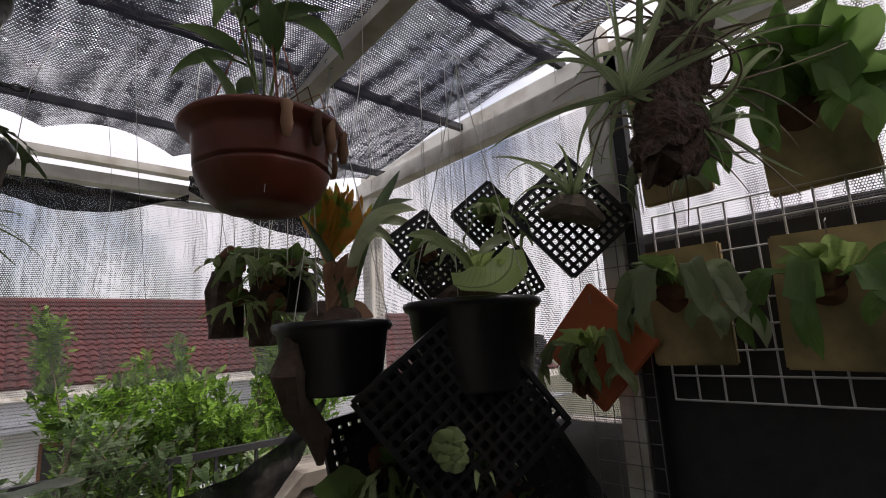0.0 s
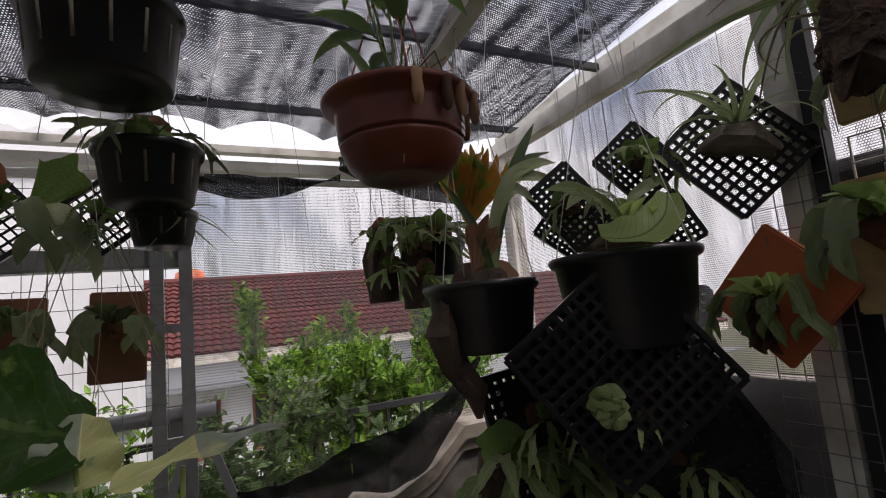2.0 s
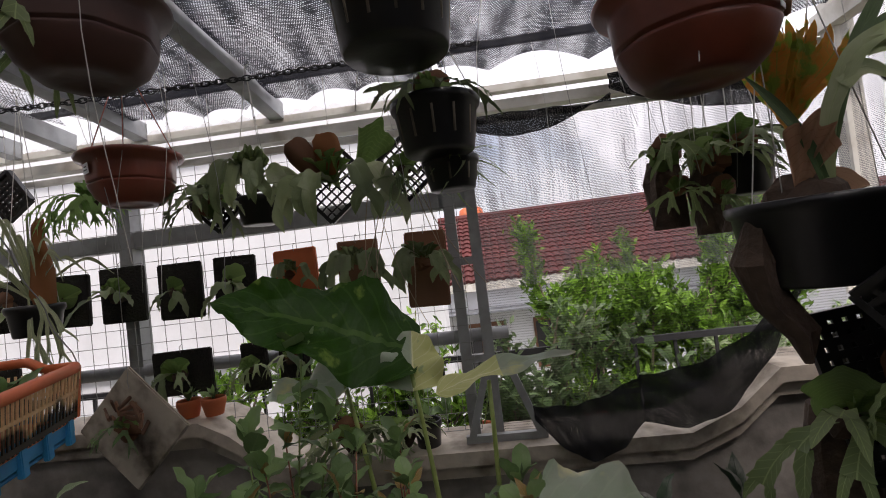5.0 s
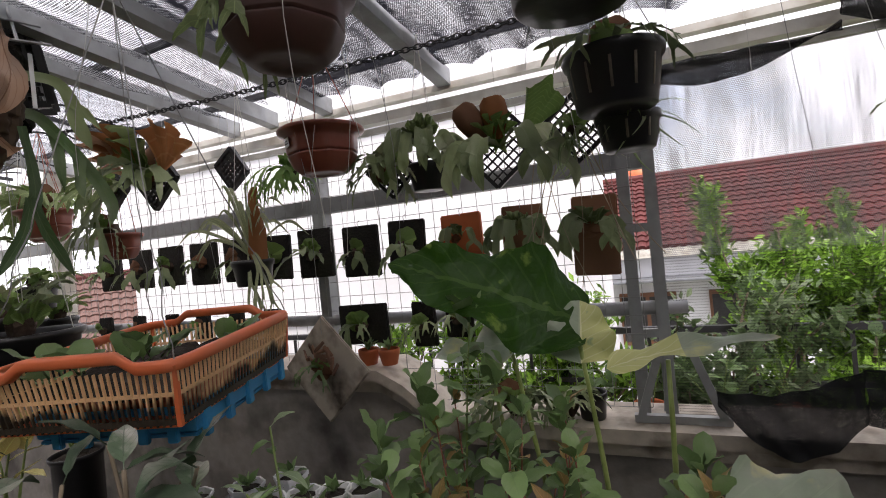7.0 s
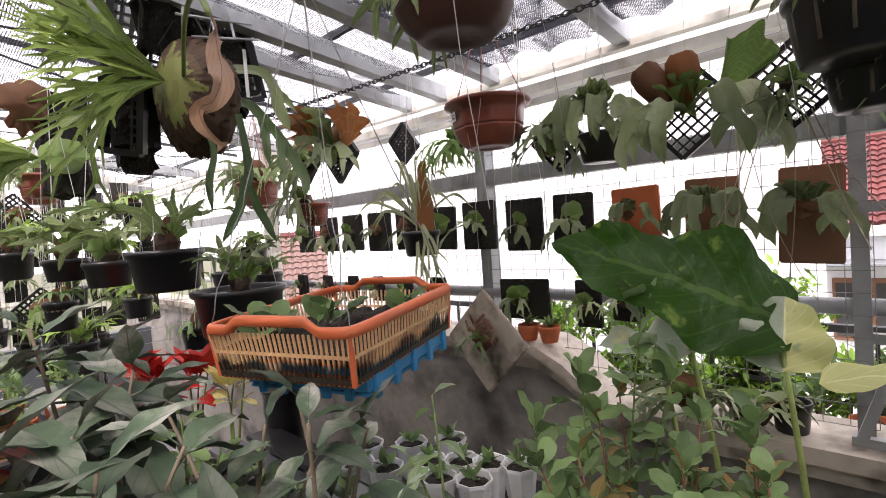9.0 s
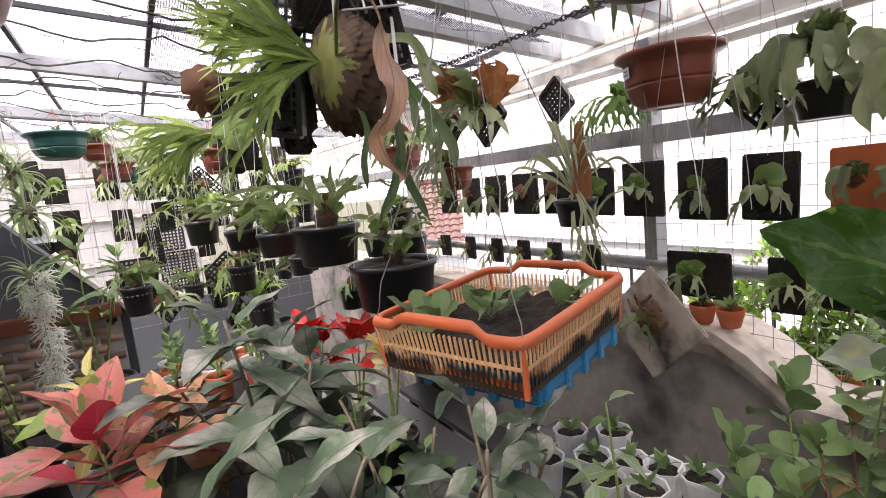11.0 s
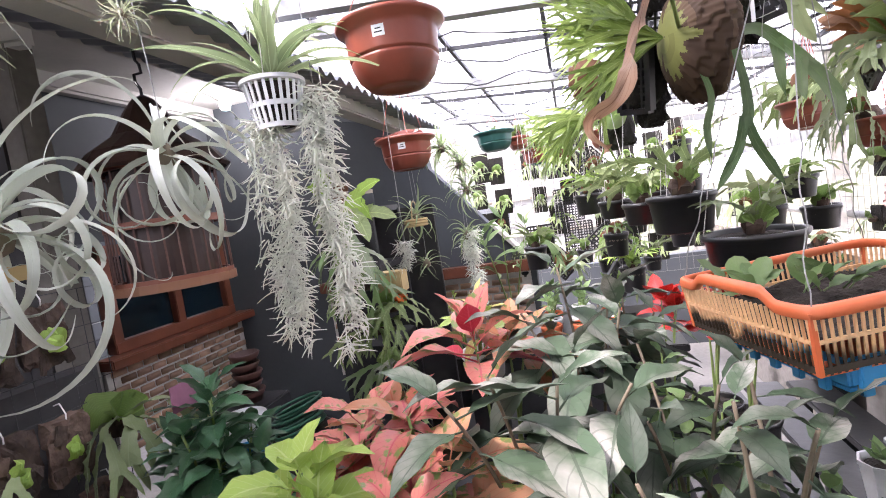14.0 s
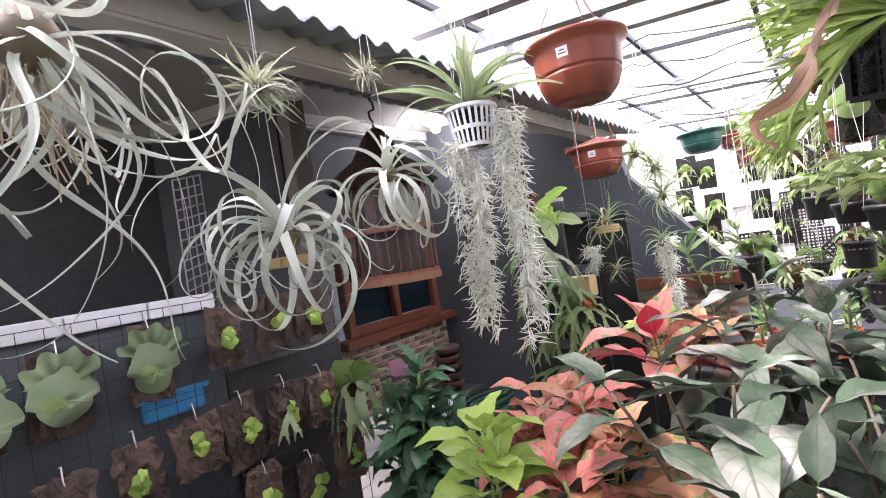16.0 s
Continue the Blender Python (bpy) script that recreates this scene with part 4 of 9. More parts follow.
part("bulb", bm, lamp_mat("lit_bulb", (1, 0.98, 0.95), 25), bulb_root, smooth=True)
bm = bmesh.new()
lathe(bm, [(0.05, 0.085), (0.05, 0.075), (0.022, 0.07), (0.022, 0.05)], 16)
part("socket", bm, M_WHITEP, bulb_root, "white plastic lamp holder")
pl_ = new("porch_lamp", bpy.data.lights.new("porch_lamp", "POINT"))
pl_.data.energy, pl_.data.shadow_soft_size, pl_.location = 3.5, 0.05, (-3.03, -2.0, 2.60)

# the west end: low wall, lattice, beam
tagged(part("wall_west", boxbm((-5.3, 0.5, 0.45), (0.12, 4.4, 0.95), 0), M_GREYWALL), "low grey wall at the far end", "wall", kind="structure")
steel("far_beam", [((-5.3, -1.6, 2.36), (-5.3, 1.7, 2.30), 0.06, 0.07), ((-5.3, -1.6, 2.05), (-5.3, 1.7, 2.05), 0.03, 0.04)], M_WSTEEL, "white steel beam at the far end", "beam")
for y in (-0.5, 0.6):
    steel("far_end_post", [((-5.3, y, 0.9), (-5.3, y, 2.35), 0.05, 0.05)], M_WSTEEL, "white steel post at the far end", "post")

# ---- kinds of things ----
def hanger(root, r, z, top, material=None, n=3, rad=0.0012, turn=0.3, hook=True):
    """Wires from the rim up to one hook."""
    lines = []
    for k in range(n):
        a = turn + 2 * math.pi * k / n
        lines.append([(r * math.cos(a), r * math.sin(a), z), (0.35 * r * math.cos(a), 0.35 * r * math.sin(a), z + (top - z) * 0.62), (0, 0, top)])
    for pts in lines:
        bm = bmesh.new()
        tube(bm, pts, rad, 5, False)
        part("hanger_wire", bm, material or M_STRING, root)
    if hook:
        bm = bmesh.new()
        tube(bm, [(0.012 * math.sin(a), 0, top + 0.012 - 0.012 * math.cos(a)) for a in [x * 0.5 for x in range(0, 11)]], 0.0015, 5)
        part("hook", bm, M_WIRE, root)


def oct_pot(root, r, h, material=None, tag=None, seg=8):
    """Eight-sided hanging bowl with a flared rim and a stepped foot. The rim lies at z = 0."""
    bm = bmesh.new()
    sides, seg = seg, 6 * seg
    lathe(bm, [(r * 0.90, -0.012), (r * 0.99, 0.001), (r * 1.06, 0.004), (r * 1.09, -0.002), (r * 1.06, -0.009), (r * 0.94, -0.018), (r * 0.925, -0.03), (r * 0.90, -h * 0.51), (r * 0.895, -h * 0.535), (r * 0.85, -h * 0.55), (r * 0.85, -h * 0.565), (r * 0.885, -h * 0.585), (r * 0.88, -h * 0.61), (r * 0.86, -h * 0.66),
               (r * 0.755, -h * 0.86), (r * 0.62, -h * 0.97), (r * 0.58, -h), (r * 0.36, -h), (r * 0.34, -h * 0.985), (0.001, -h * 0.985)], seg)
    lathe(bm, [(r * 0.86, -0.02), (r * 0.90, -0.012)], seg)
    for v in bm.verts:
        if v.co.z < -0.015:
            a = math.atan2(v.co.y, v.co.x) % (2 * math.pi / sides) - math.pi / sides
            k = 1 + (0.5 if sides > 8 else 0.8) * (math.cos(math.pi / sides) / math.cos(a) - 1)
            v.co.x, v.co.y = v.co.x * k, v.co.y * k
    p = part("pot", bm, material or M_BROWNP, root, smooth=True)
    if tag is not None:
        part("price_tag", boxbm((0, 0, 0), (0.03, 0.0015, 0.026), 0.0004, pose(r * 0.905 * math.cos(tag), r * 0.905 * math.sin(tag), -h * 0.3, 4, 0, math.degrees(tag) + 90)), M_WHITEP, p, "white paper price tag")
        for k in range(2):
            part("print_bar", boxbm((0, 0, 0), (0.02 - 0.006 * k, 0.0006, 0.003), 0, pose(r * 0.914 * math.cos(tag), r * 0.914 * math.sin(tag), -h * 0.3 - 0.004 + 0.008 * k, 4, 0, math.degrees(tag) + 90)), M_BLACKP, p)
    soil(root, r * 0.88, -0.022, 8)
    return p


def soil(root, r, z, seg=18, bump=0.012):
    bm = bmesh.new()
    disc(bm, r, z, seg, bump, random.Random(int(r * 1e4)))
    part("soil", bm, M_SOIL, root)


def round_pot(root, r, h, material=None, taper=0.78, ribs=0, holes=0, seg=28):
    """Round tapering pot with a rolled rim; rim at z = 0; ribs: upright slots round the wall."""
    bm = bmesh.new()
    lathe(bm, [(r * 0.90, -0.02), (r * 0.93, -0.004), (r * 0.97, 0.002), (r * 1.02, 0.0), (r * 1.03, -0.008), (r * 1.0, -0.018), (r * 0.94, -0.022), (r * taper * 1.03, -h * 0.96), (r * taper * 0.98, -h), (r * taper * 0.5, -h), (0.001, -h * 0.99)], seg)
    p = part("pot", bm, material or M_BLACKP, root, smooth=True)
    if ribs:
        slot = None
        for k in range(ribs):
            a = 2 * math.pi * k / ribs
            rr = (r * 0.94 + r * taper) / 2
            lean = math.degrees(math.atan2(r * 0.94 - r * taper, h))
            if slot is None:
                slot = to_mesh("slot_rib", boxbm((0, 0, 0), (0.010, 0.006, h * 0.55), 0.002), M_SLOT)
            part("slot_rib", slot, None, p, m=pose(rr * math.cos(a), rr * math.sin(a), -h * 0.5, 0, 0, math.degrees(a) + 90) @ pose(0, 0, 0, lean))
    soil(root, r * 0.91, -0.018)
    return p


# Pale tone stands for daylight seen through slots and vent holes.
M_SLOT = mat("daylit_slot", (0.17, 0.145, 0.11), 0.8, vary=0.5, scale=50)


def antler(rng, L, W, forks=3, droop=0.9, d0=(0, 1, 0.4), up=(0, 0, 1), flat=0.0, p0=(0, 0, 0), spread=0.42):
    """A staghorn frond: a strap that widens and forks again and again, sagging towards its tips."""
    bm = bmesh.new()

    def grow(p, d, n, length, w, left, sag, first, joint=None):
        steps = 9 if first else 6
        sway = rng.uniform(-0.75, 0.75)
        roll = rng.uniform(-0.6, 0.6)
        pts, ns, ws = [p.copy()], [n.copy()], [w * (0.35 if first else 1.0)]
        for i in range(steps):
            u = (i + 1) / steps
            d = (d + Vector((0, 0, -1)) * sag / steps + d.cross(n) * sway * (1 - 1.4 * u) / steps).normalized()
            n = (n - d * n.dot(d) + d.cross(n) * roll / steps).normalized()
            p = p + d * length / steps
            pts.append(p.copy())
            ns.append(n.copy())
            if left:
                ws.append(w * ((0.35 + 1.15 * u ** 1.3) if first else (1.0 + 0.7 * u * u)))
            else:
                ws.append(w * max(0.06, 1 - u ** 3.4))
        rows = blade(bm, pts, ws, ns, 0.28, 0.10, 1, rng.uniform(0, 6))
        if joint:
            bm.faces.new((joint[0], joint[1], rows[0][1][0]))
        if left:
            s = d.cross(n).normalized()
            for sg in (-1, 1):
                a = spread * rng.uniform(0.7, 1.3) * sg
                dd = (d * math.cos(a) + s * math.sin(a) + Vector((0, 0, rng.uniform(-0.15, 0.1)))).normalized()
                k = rng.uniform(0.55, 0.85)
                grow(p + s * sg * ws[-1] * 0.24 - d * 0.006, dd, n, length * k, w * (0.78 if first else 0.62), left - 1 if rng.random() > 0.15 else 0, sag * 0.75, False, (rows[-1][1][0], rows[-1][1 + sg][0]))

    grow(Vector(p0), Vector(d0).normalized(), Vector(up), L * 0.48, W, forks, droop, True)
    return bm


def shield(rng, R, cup=0.25, lobes=5, wave=0.12):
    """A rounded, cupped shield frond in the xz plane facing +y, with a lobed upper edge."""
    bm = bmesh.new()
    uvl = bm.loops.layers.uv.verify()
    rings, seg = 6, 44
    ph = rng.uniform(0, 6)
    c = bm.verts.new((0, 0, 0))
    prev = None
    for j in range(1, rings + 1):
        u = j / rings
        ring = []
        for k in range(seg):
            a = 2 * math.pi * k / seg
            e = 1 + (0.055 * math.sin(lobes * a + ph) + 0.03 * math.sin((2 * lobes + 1) * a)) * u * u * (0.5 + 0.5 * math.sin(a))
            r = R * u * e * (0.86 if math.sin(a) < 0 else 1.12)
            ring.append((bm.verts.new((r * math.cos(a), R * cup * (1 - u * u) + R * wave * u * u * math.sin(3 * a + ph), r * math.sin(a))), u, (k + 0.5) / seg))
        for k in range(seg):
            q = (k + 1) % seg
            if prev is None:
                f = bm.faces.new((c, ring[k][0], ring[q][0]))
            else:
                f = bm.faces.new((prev[k][0], ring[k][0], ring[q][0], prev[q][0]))
            for lp in f.loops:
                lp[uvl].uv = (u - (0.2 if lp.vert not in (ring[k][0], ring[q][0]) else 0), 0.1 + 0.8 * k / seg)
        prev = ring
    return bm


def fan_frond(rng, R, spread=1.0, cup=0.35, ruffle=0.10, lobes=4, back=0.0):
    """An upright shield frond: a ribbed fan that widens upwards, leans out and ruffles along its edge. Faces +y."""
    bm = bmesh.new()
    uvl = bm.loops.layers.uv.verify()
    nr, na = 8, 26
    ph = rng.uniform(0, 6)
    rows = []
    for j in range(nr + 1):
        u = j / nr
        row = []
        for k in range(na + 1):
            w = 2 * k / na - 1
            a = spread * w * (0.55 + 0.45 * u)
            r = R * u * (1 - 0.22 * w * w + 0.06 * u * u * math.sin(lobes * 2.2 * w + ph) + 0.02 * u ** 3 * math.sin(13 * w + ph))
            y = R * (cup * u ** 2.2 * (1 - 0.3 * w * w) - back * u + 0.35 * cup * w * w * (1 - u) * u + ruffle * u ** 3 * math.sin(lobes * 3.0 * w + ph) + 0.012 * math.sin(24 * w) * u)
            row.append(bm.verts.new((r * math.sin(a), y, r * math.cos(a) - 0.2 * R)))
        rows.append(row)
    for j in range(nr):
        for k in range(na):
            q = (rows[j][k], rows[j][k + 1], rows[j + 1][k + 1], rows[j + 1][k])
            if j == 0:
                q = (rows[0][0], rows[1][k + 1], rows[1][k]) if k else (rows[0][0], rows[1][1], rows[1][0])
            f = bm.faces.new(q)
            for lp in f.loops:
                jj = next((b for b in (j, j + 1) if lp.vert in rows[b]), j)
                lp[uvl].uv = (jj / nr, 0.08 + 0.36 * (k + 0.5) / na)
    for v in rows[0][1:]:
        bm.verts.remove(v)
    return bm


def through_points(ctrl, n=8):
    """A smooth path through a few control points."""
    c = [Vector(p) for p in ctrl]
    c = [c[0] * 2 - c[1]] + c + [c[-1] * 2 - c[-2]]
    out_ = []
    for i in range(1, len(c) - 2):
        for k in range(n):
            t = k / n
            out_.append(0.5 * (2 * c[i] + (c[i + 1] - c[i - 1]) * t + (2 * c[i - 1] - 5 * c[i] + 4 * c[i + 1] - c[i + 2]) * t * t + (3 * c[i] - c[i - 1] - 3 * c[i + 1] + c[i + 2]) * t ** 3))
    return out_ + [c[-2]]


def strap_frond(ctrl, w0, w1, tip, face, bm=None, seed=0.0):
    """A strap along control points, w0 wide at its foot, w1 before its end; tip: how sharply it ends."""
    bm = bm or bmesh.new()
    p = through_points(ctrl)
    ws = []
    for i in range(len(p)):
        u = i / (len(p) - 1)
        ws.append(max(0.002, (w0 + (w1 - w0) * u) * (1 if u < tip else 1 - ((u - tip) / (1 - tip)) ** 2)))
    blade(bm, p, ws, [Vector(face) + Vector((0, 0.5, 0.3)) * noise.noise((i * 0.12, seed, 0)) for i in range(len(p))], 0.30, 0.07, 2, seed)
    return bm


def grid_fern(root, seed, size=1.0, material=None, crest=None, z=0.0, dry=True, fronds=4):
    """A staghorn on a board that faces +y: a ruffled upright frond and broad straps that arch out and hang."""
    rng = random.Random(seed)
    for k in range(2):
        part("upright_frond", fan_frond(rng, size * rng.uniform(0.11, 0.14), rng.uniform(0.5, 0.75), rng.uniform(0.35, 0.6), 0.26, rng.choice((4, 5))), crest or L_SHIELD, root, "ruffled upright green frond", True, pose(0.02 * k - 0.01, 0.02 + 0.01 * k, z, -12, rng.uniform(-25, 25), rng.uniform(-40, 40)))
    if dry:
        part("shield_frond", shield(rng, size * 0.04, 0.6, 5, 0.25), L_DRY, root, "crumpled brown shield frond", True, pose(0.01, 0.035, z - 0.015, -15, rng.uniform(-40, 40), rng.uniform(-30, 30)))
    ways = ((1.0, 0.35), (-1.0, 0.4), (0.35, 1.0), (-0.55, 0.8), (0.8, 0.7))
    for k in range(fronds):
        sx, sy = ways[k]
        sx, sy = sx + rng.uniform(-0.15, 0.15), sy + rng.uniform(-0.1, 0.1)
        r, up, low = size * rng.uniform(0.11, 0.15), size * rng.uniform(0.01, 0.06), size * rng.uniform(0.09, 0.16)
        bm = bmesh.new()
        main = [(0.01 * sx, 0.02, z), (0.45 * r * sx, 0.03 + 0.35 * r * sy, z + 0.8 * up), (0.8 * r * sx, 0.035 + 0.6 * r * sy, z + up), (1.05 * r * sx, 0.04 + 0.75 * r * sy, z - 0.3 * low)]
        strap_frond(main, 0.020 * size, 0.068 * size, 0.985, (-0.3 * sx, 0.5, 1.0), bm, seed + k)
        for q, (ex, ez) in enumerate(((0.16, 1.0), (-0.22, 0.85))):
            strap_frond([main[2], main[3], (r * (1.10 + ex) * sx + 0.02 * (q - 0.5), 0.04 + 0.8 * r * sy, z - 0.7 * low * ez), (r * (1.06 + ex) * sx + 0.03 * (q - 0.5), 0.035 + 0.75 * r * sy, z - 1.05 * low * ez)], 0.044 * size, 0.032 * size, 0.55, (0.2 * sx, 1.0, 0.5), bm, seed + k + q)
        part("antler_frond", bm, material or L_STAG, root, "", True)


def staghorn(root, at=(0, 0, 0), facing=0.0, size=0.2, fronds=5, shields=2, seed=1, droop=1.1, material=None, dry=0.5, forks=2, lift=0.45, width=0.17, fan=2.2, core=True, shield_mat=None, upright=1):
    """A staghorn fern at `at` under root, growing outwards along the heading `facing` (degrees; 0 is +y)."""
    rng = random.Random(seed)
    m = pose(*at, 0, 0, facing)
    if core:
        bm = bmesh.new()
        lathe(bm, [(0.001, -size * 0.20), (size * 0.16, -size * 0.16), (size * 0.22, 0), (size * 0.15, size * 0.14), (0.001, size * 0.18)], 9, m @ pose(0, size * 0.02, 0))
        for v in bm.verts:
            v.co += Vector((noise.noise(v.co * 40), noise.noise(v.co * 40 + Vector((5, 5, 5))), noise.noise(v.co * 40 + Vector((9, 1, 3))))) * size * 0.06
        part("root_ball", bm, M_BARK, root)
    for i in range(shields):
        sm = m @ pose(rng.uniform(-0.1, 0.1) * size, size * (0.10 + 0.05 * i), size * (0.10 if i == 0 else -0.02), rng.uniform(-22, 8), rng.uniform(-25, 25), rng.uniform(-25, 25))
        brown = rng.random() < dry
        part("shield_frond", shield(rng, size * rng.uniform(0.26, 0.36), 0.3, rng.choice((4, 5, 6))), L_DRY if brown else (shield_mat or L_SHIELD), root, "dry brown shield frond" if brown else "green shield frond", True, sm)
    if upright:
        for i in range(upright):
            brown = i and dry > 0.3
            part("upright_frond", fan_frond(rng, size * rng.uniform(0.40, 0.55), rng.uniform(0.45, 0.8), rng.uniform(0.25, 0.5), 0.10, rng.choice((3, 4, 5))), L_DRY if brown else (shield_mat or L_SHIELD), root, "upright papery brown frond" if brown else "upright ribbed green frond", True, m @ pose(size * 0.12 * (i - 0.5 * (upright - 1)), size * (0.16 + 0.04 * i), 0.0, -6, rng.uniform(-18, 18), rng.uniform(-25, 25)))
    for i in range(fronds):
        a = (i + 0.5) / fronds - 0.5 + rng.uniform(-0.06, 0.06)
        d = Vector((math.sin(a * fan), math.cos(a * fan) * 0.8, lift + rng.uniform(-0.35, 0.5)))
        bm = antler(rng, size * rng.uniform(0.95, 1.6), size * width * rng.uniform(0.8, 1.2), forks, droop * rng.uniform(0.7, 1.3), d, Vector((0, -0.3, 1)))
        part("antler_frond", bm, material or L_STAG, root, "", True, m @ pose(0, size * 0.1, 0))


def mounted_fern(at, w, h, facing, board, label, seed=1, size=0.16, fronds=4, shields=2, thick=0.018, spin=0.0, droop=1.2, material=None, dry=0.4, category="mounted fern", group="", hang=True, fern_z=0.0, lift=0.45, forks=2, shield_mat=None, width=0.17, upright=1, plain=False):
    """A board hung on a grid with a fern tied to it; at: the board's centre; spin: turn in its own plane."""
    root = thing("mounted_fern", pose(*at, 0, 0, facing), label, category, group)
    rng = random.Random(seed)
    bm = bmesh.new()
    box(bm, (0, -thick / 2, 0), (w, thick, h), pose(0, 0, 0, 0, spin + rng.uniform(-2, 2), 0), 0.004)
    part("board", bm, board, root)
    if hang:
        bm = bmesh.new()
        tube(bm, [(0, 0, h * 0.46), (0, 0.004, h * 0.5 + 0.012), (0, -0.012, h * 0.5 + 0.02)], 0.0012, 5)
        part("hook", bm, M_WIRE, root)
    if not plain:
        staghorn(root, (0, 0.012, fern_z), 0, size, fronds, shields, seed, droop, material, dry, forks, lift, width, shield_mat=shield_mat, upright=upright)
    return root


def rosette(root, at, n, L, W, meshes, spread=(15, 80), seed=1, name="leaf", scale=(0.75, 1.15)):
    """Leaves set round one point, the outer ones lying flatter."""
    rng = random.Random(seed)
    for i in range(n):
        u = (i + 0.5) / n
        az = i * 137.5 + rng.uniform(-12, 12)
        el = 90 - (spread[0] + (spread[1] - spread[0]) * u) + rng.uniform(-8, 8)
        s = rng.uniform(*scale)
        part(name, rng.choice(meshes), None, root, m=Matrix.Translation(at) @ pose(0, 0, 0, 0, 0, az) @ pose(0, 0, 0, el, rng.uniform(-20, 20), 0) @ Matrix.Scale(s, 4))


def strap(name, material, L, W, curl, seed, sway=0.0, steps=26):
    """A long arching strap leaf along +y that rolls over; curl: radians in all, most towards the tip."""
    rng = random.Random(seed)
    bm = bmesh.new()
    pts, ns, ws = [], [], []
    p, a, b = Vector((0, 0, 0)), 0.0, 0.0
    tw = rng.uniform(-0.9, 0.9)
    for i in range(steps + 1):
        u = i / steps
        pts.append(p.copy())
        d = Vector((math.sin(b), math.cos(b) * math.cos(a), math.sin(a)))
        ns.append(Vector((math.sin(tw * u), -math.sin(a), math.cos(a))))
        ws.append(W * (1.2 - 0.55 * u) * (1 - u ** 2.2) + 0.0012)
        p = p + d * L / steps
        a -= curl / steps * (0.45 + 1.3 * u)
        b += tw * 0.9 / steps + sway * math.cos(7.5 * u + seed) / steps
    blade(bm, pts, ws, ns, 0.45, 0.0, 1)
    return to_mesh(name, bm, material)


STRAPS = [strap("strap_leaf", L_TILL, 0.44, 0.022, c, i, 0.8) for i, c in enumerate((3.4, 5.2, 2.8, 6.4, 4.2, 7.6, 5.8))]
STRAPS_T = [strap("strap_leaf", L_TILL, 0.50, 0.0090, c, 80 + i, 4.5, 40) for i, c in enumerate((1.4, 3.6, 2.2, 6.4, 8.6, 1.0, 7.4))]
STRAPS_S = [strap("strap_leaf", L_TILLG, 0.20, 0.013, c, 20 + i) for i, c in enumerate((1.4, 2.0, 0.9, 2.6))]
L_SPIKE = leaf_mat("dusty_spike_leaf", (0.22, 0.30, 0.12), (0.50, 0.47, 0.40), 0.65, vein_freq=2, dust=0.35)
SPIKES = [strap("spike_leaf", L_SPIKE, 0.10, 0.0050, c, 40 + i, steps=9) for i, c in enumerate((0.6, 1.8, -1.2, 2.6))]
ARCHES = [strap("arching_leaf", L_TILLG, 0.28, 0.014, c, 60 + i) for i, c in enumerate((1.2, 1.8, 2.3, 0.8))]


def air_plant(name, at, n, meshes, label, spread=(10, 125), seed=1, top=None, scale=(0.8, 1.15), base=0.02, tilt=0, root_mat=None, category="air plant"):
    root = thing(name, pose(*at, tilt, 0, seed * 40), label, category)
    bm = bmesh.new()
    lathe(bm, [(0.001, -base), (base * 0.8, -base * 0.6), (base, 0), (base * 0.5, base), (0.001, base * 1.2)], 9)
    part("base", bm, root_mat or M_TWIG, root, smooth=True)
    rosette(root, (0, 0, 0), n, 0, 0, meshes, spread, seed, "leaf", scale)
    if top:
        inv = root.matrix_world.inverted()
        bm = bmesh.new()
        a, b = inv @ Vector(at), inv @ Vector((at[0], at[1], roof_z(at[1]) + 0.075))
        pts = [a.lerp(b, u) + Vector((0.004 * math.sin(9 * u), 0.004 * math.cos(7 * u), 0)) for u in [k / 8 for k in range(9)]]
        tube(bm, pts, 0.0011, 5, False)
        part("hanger_wire", bm, M_WIRE, root)
    return root


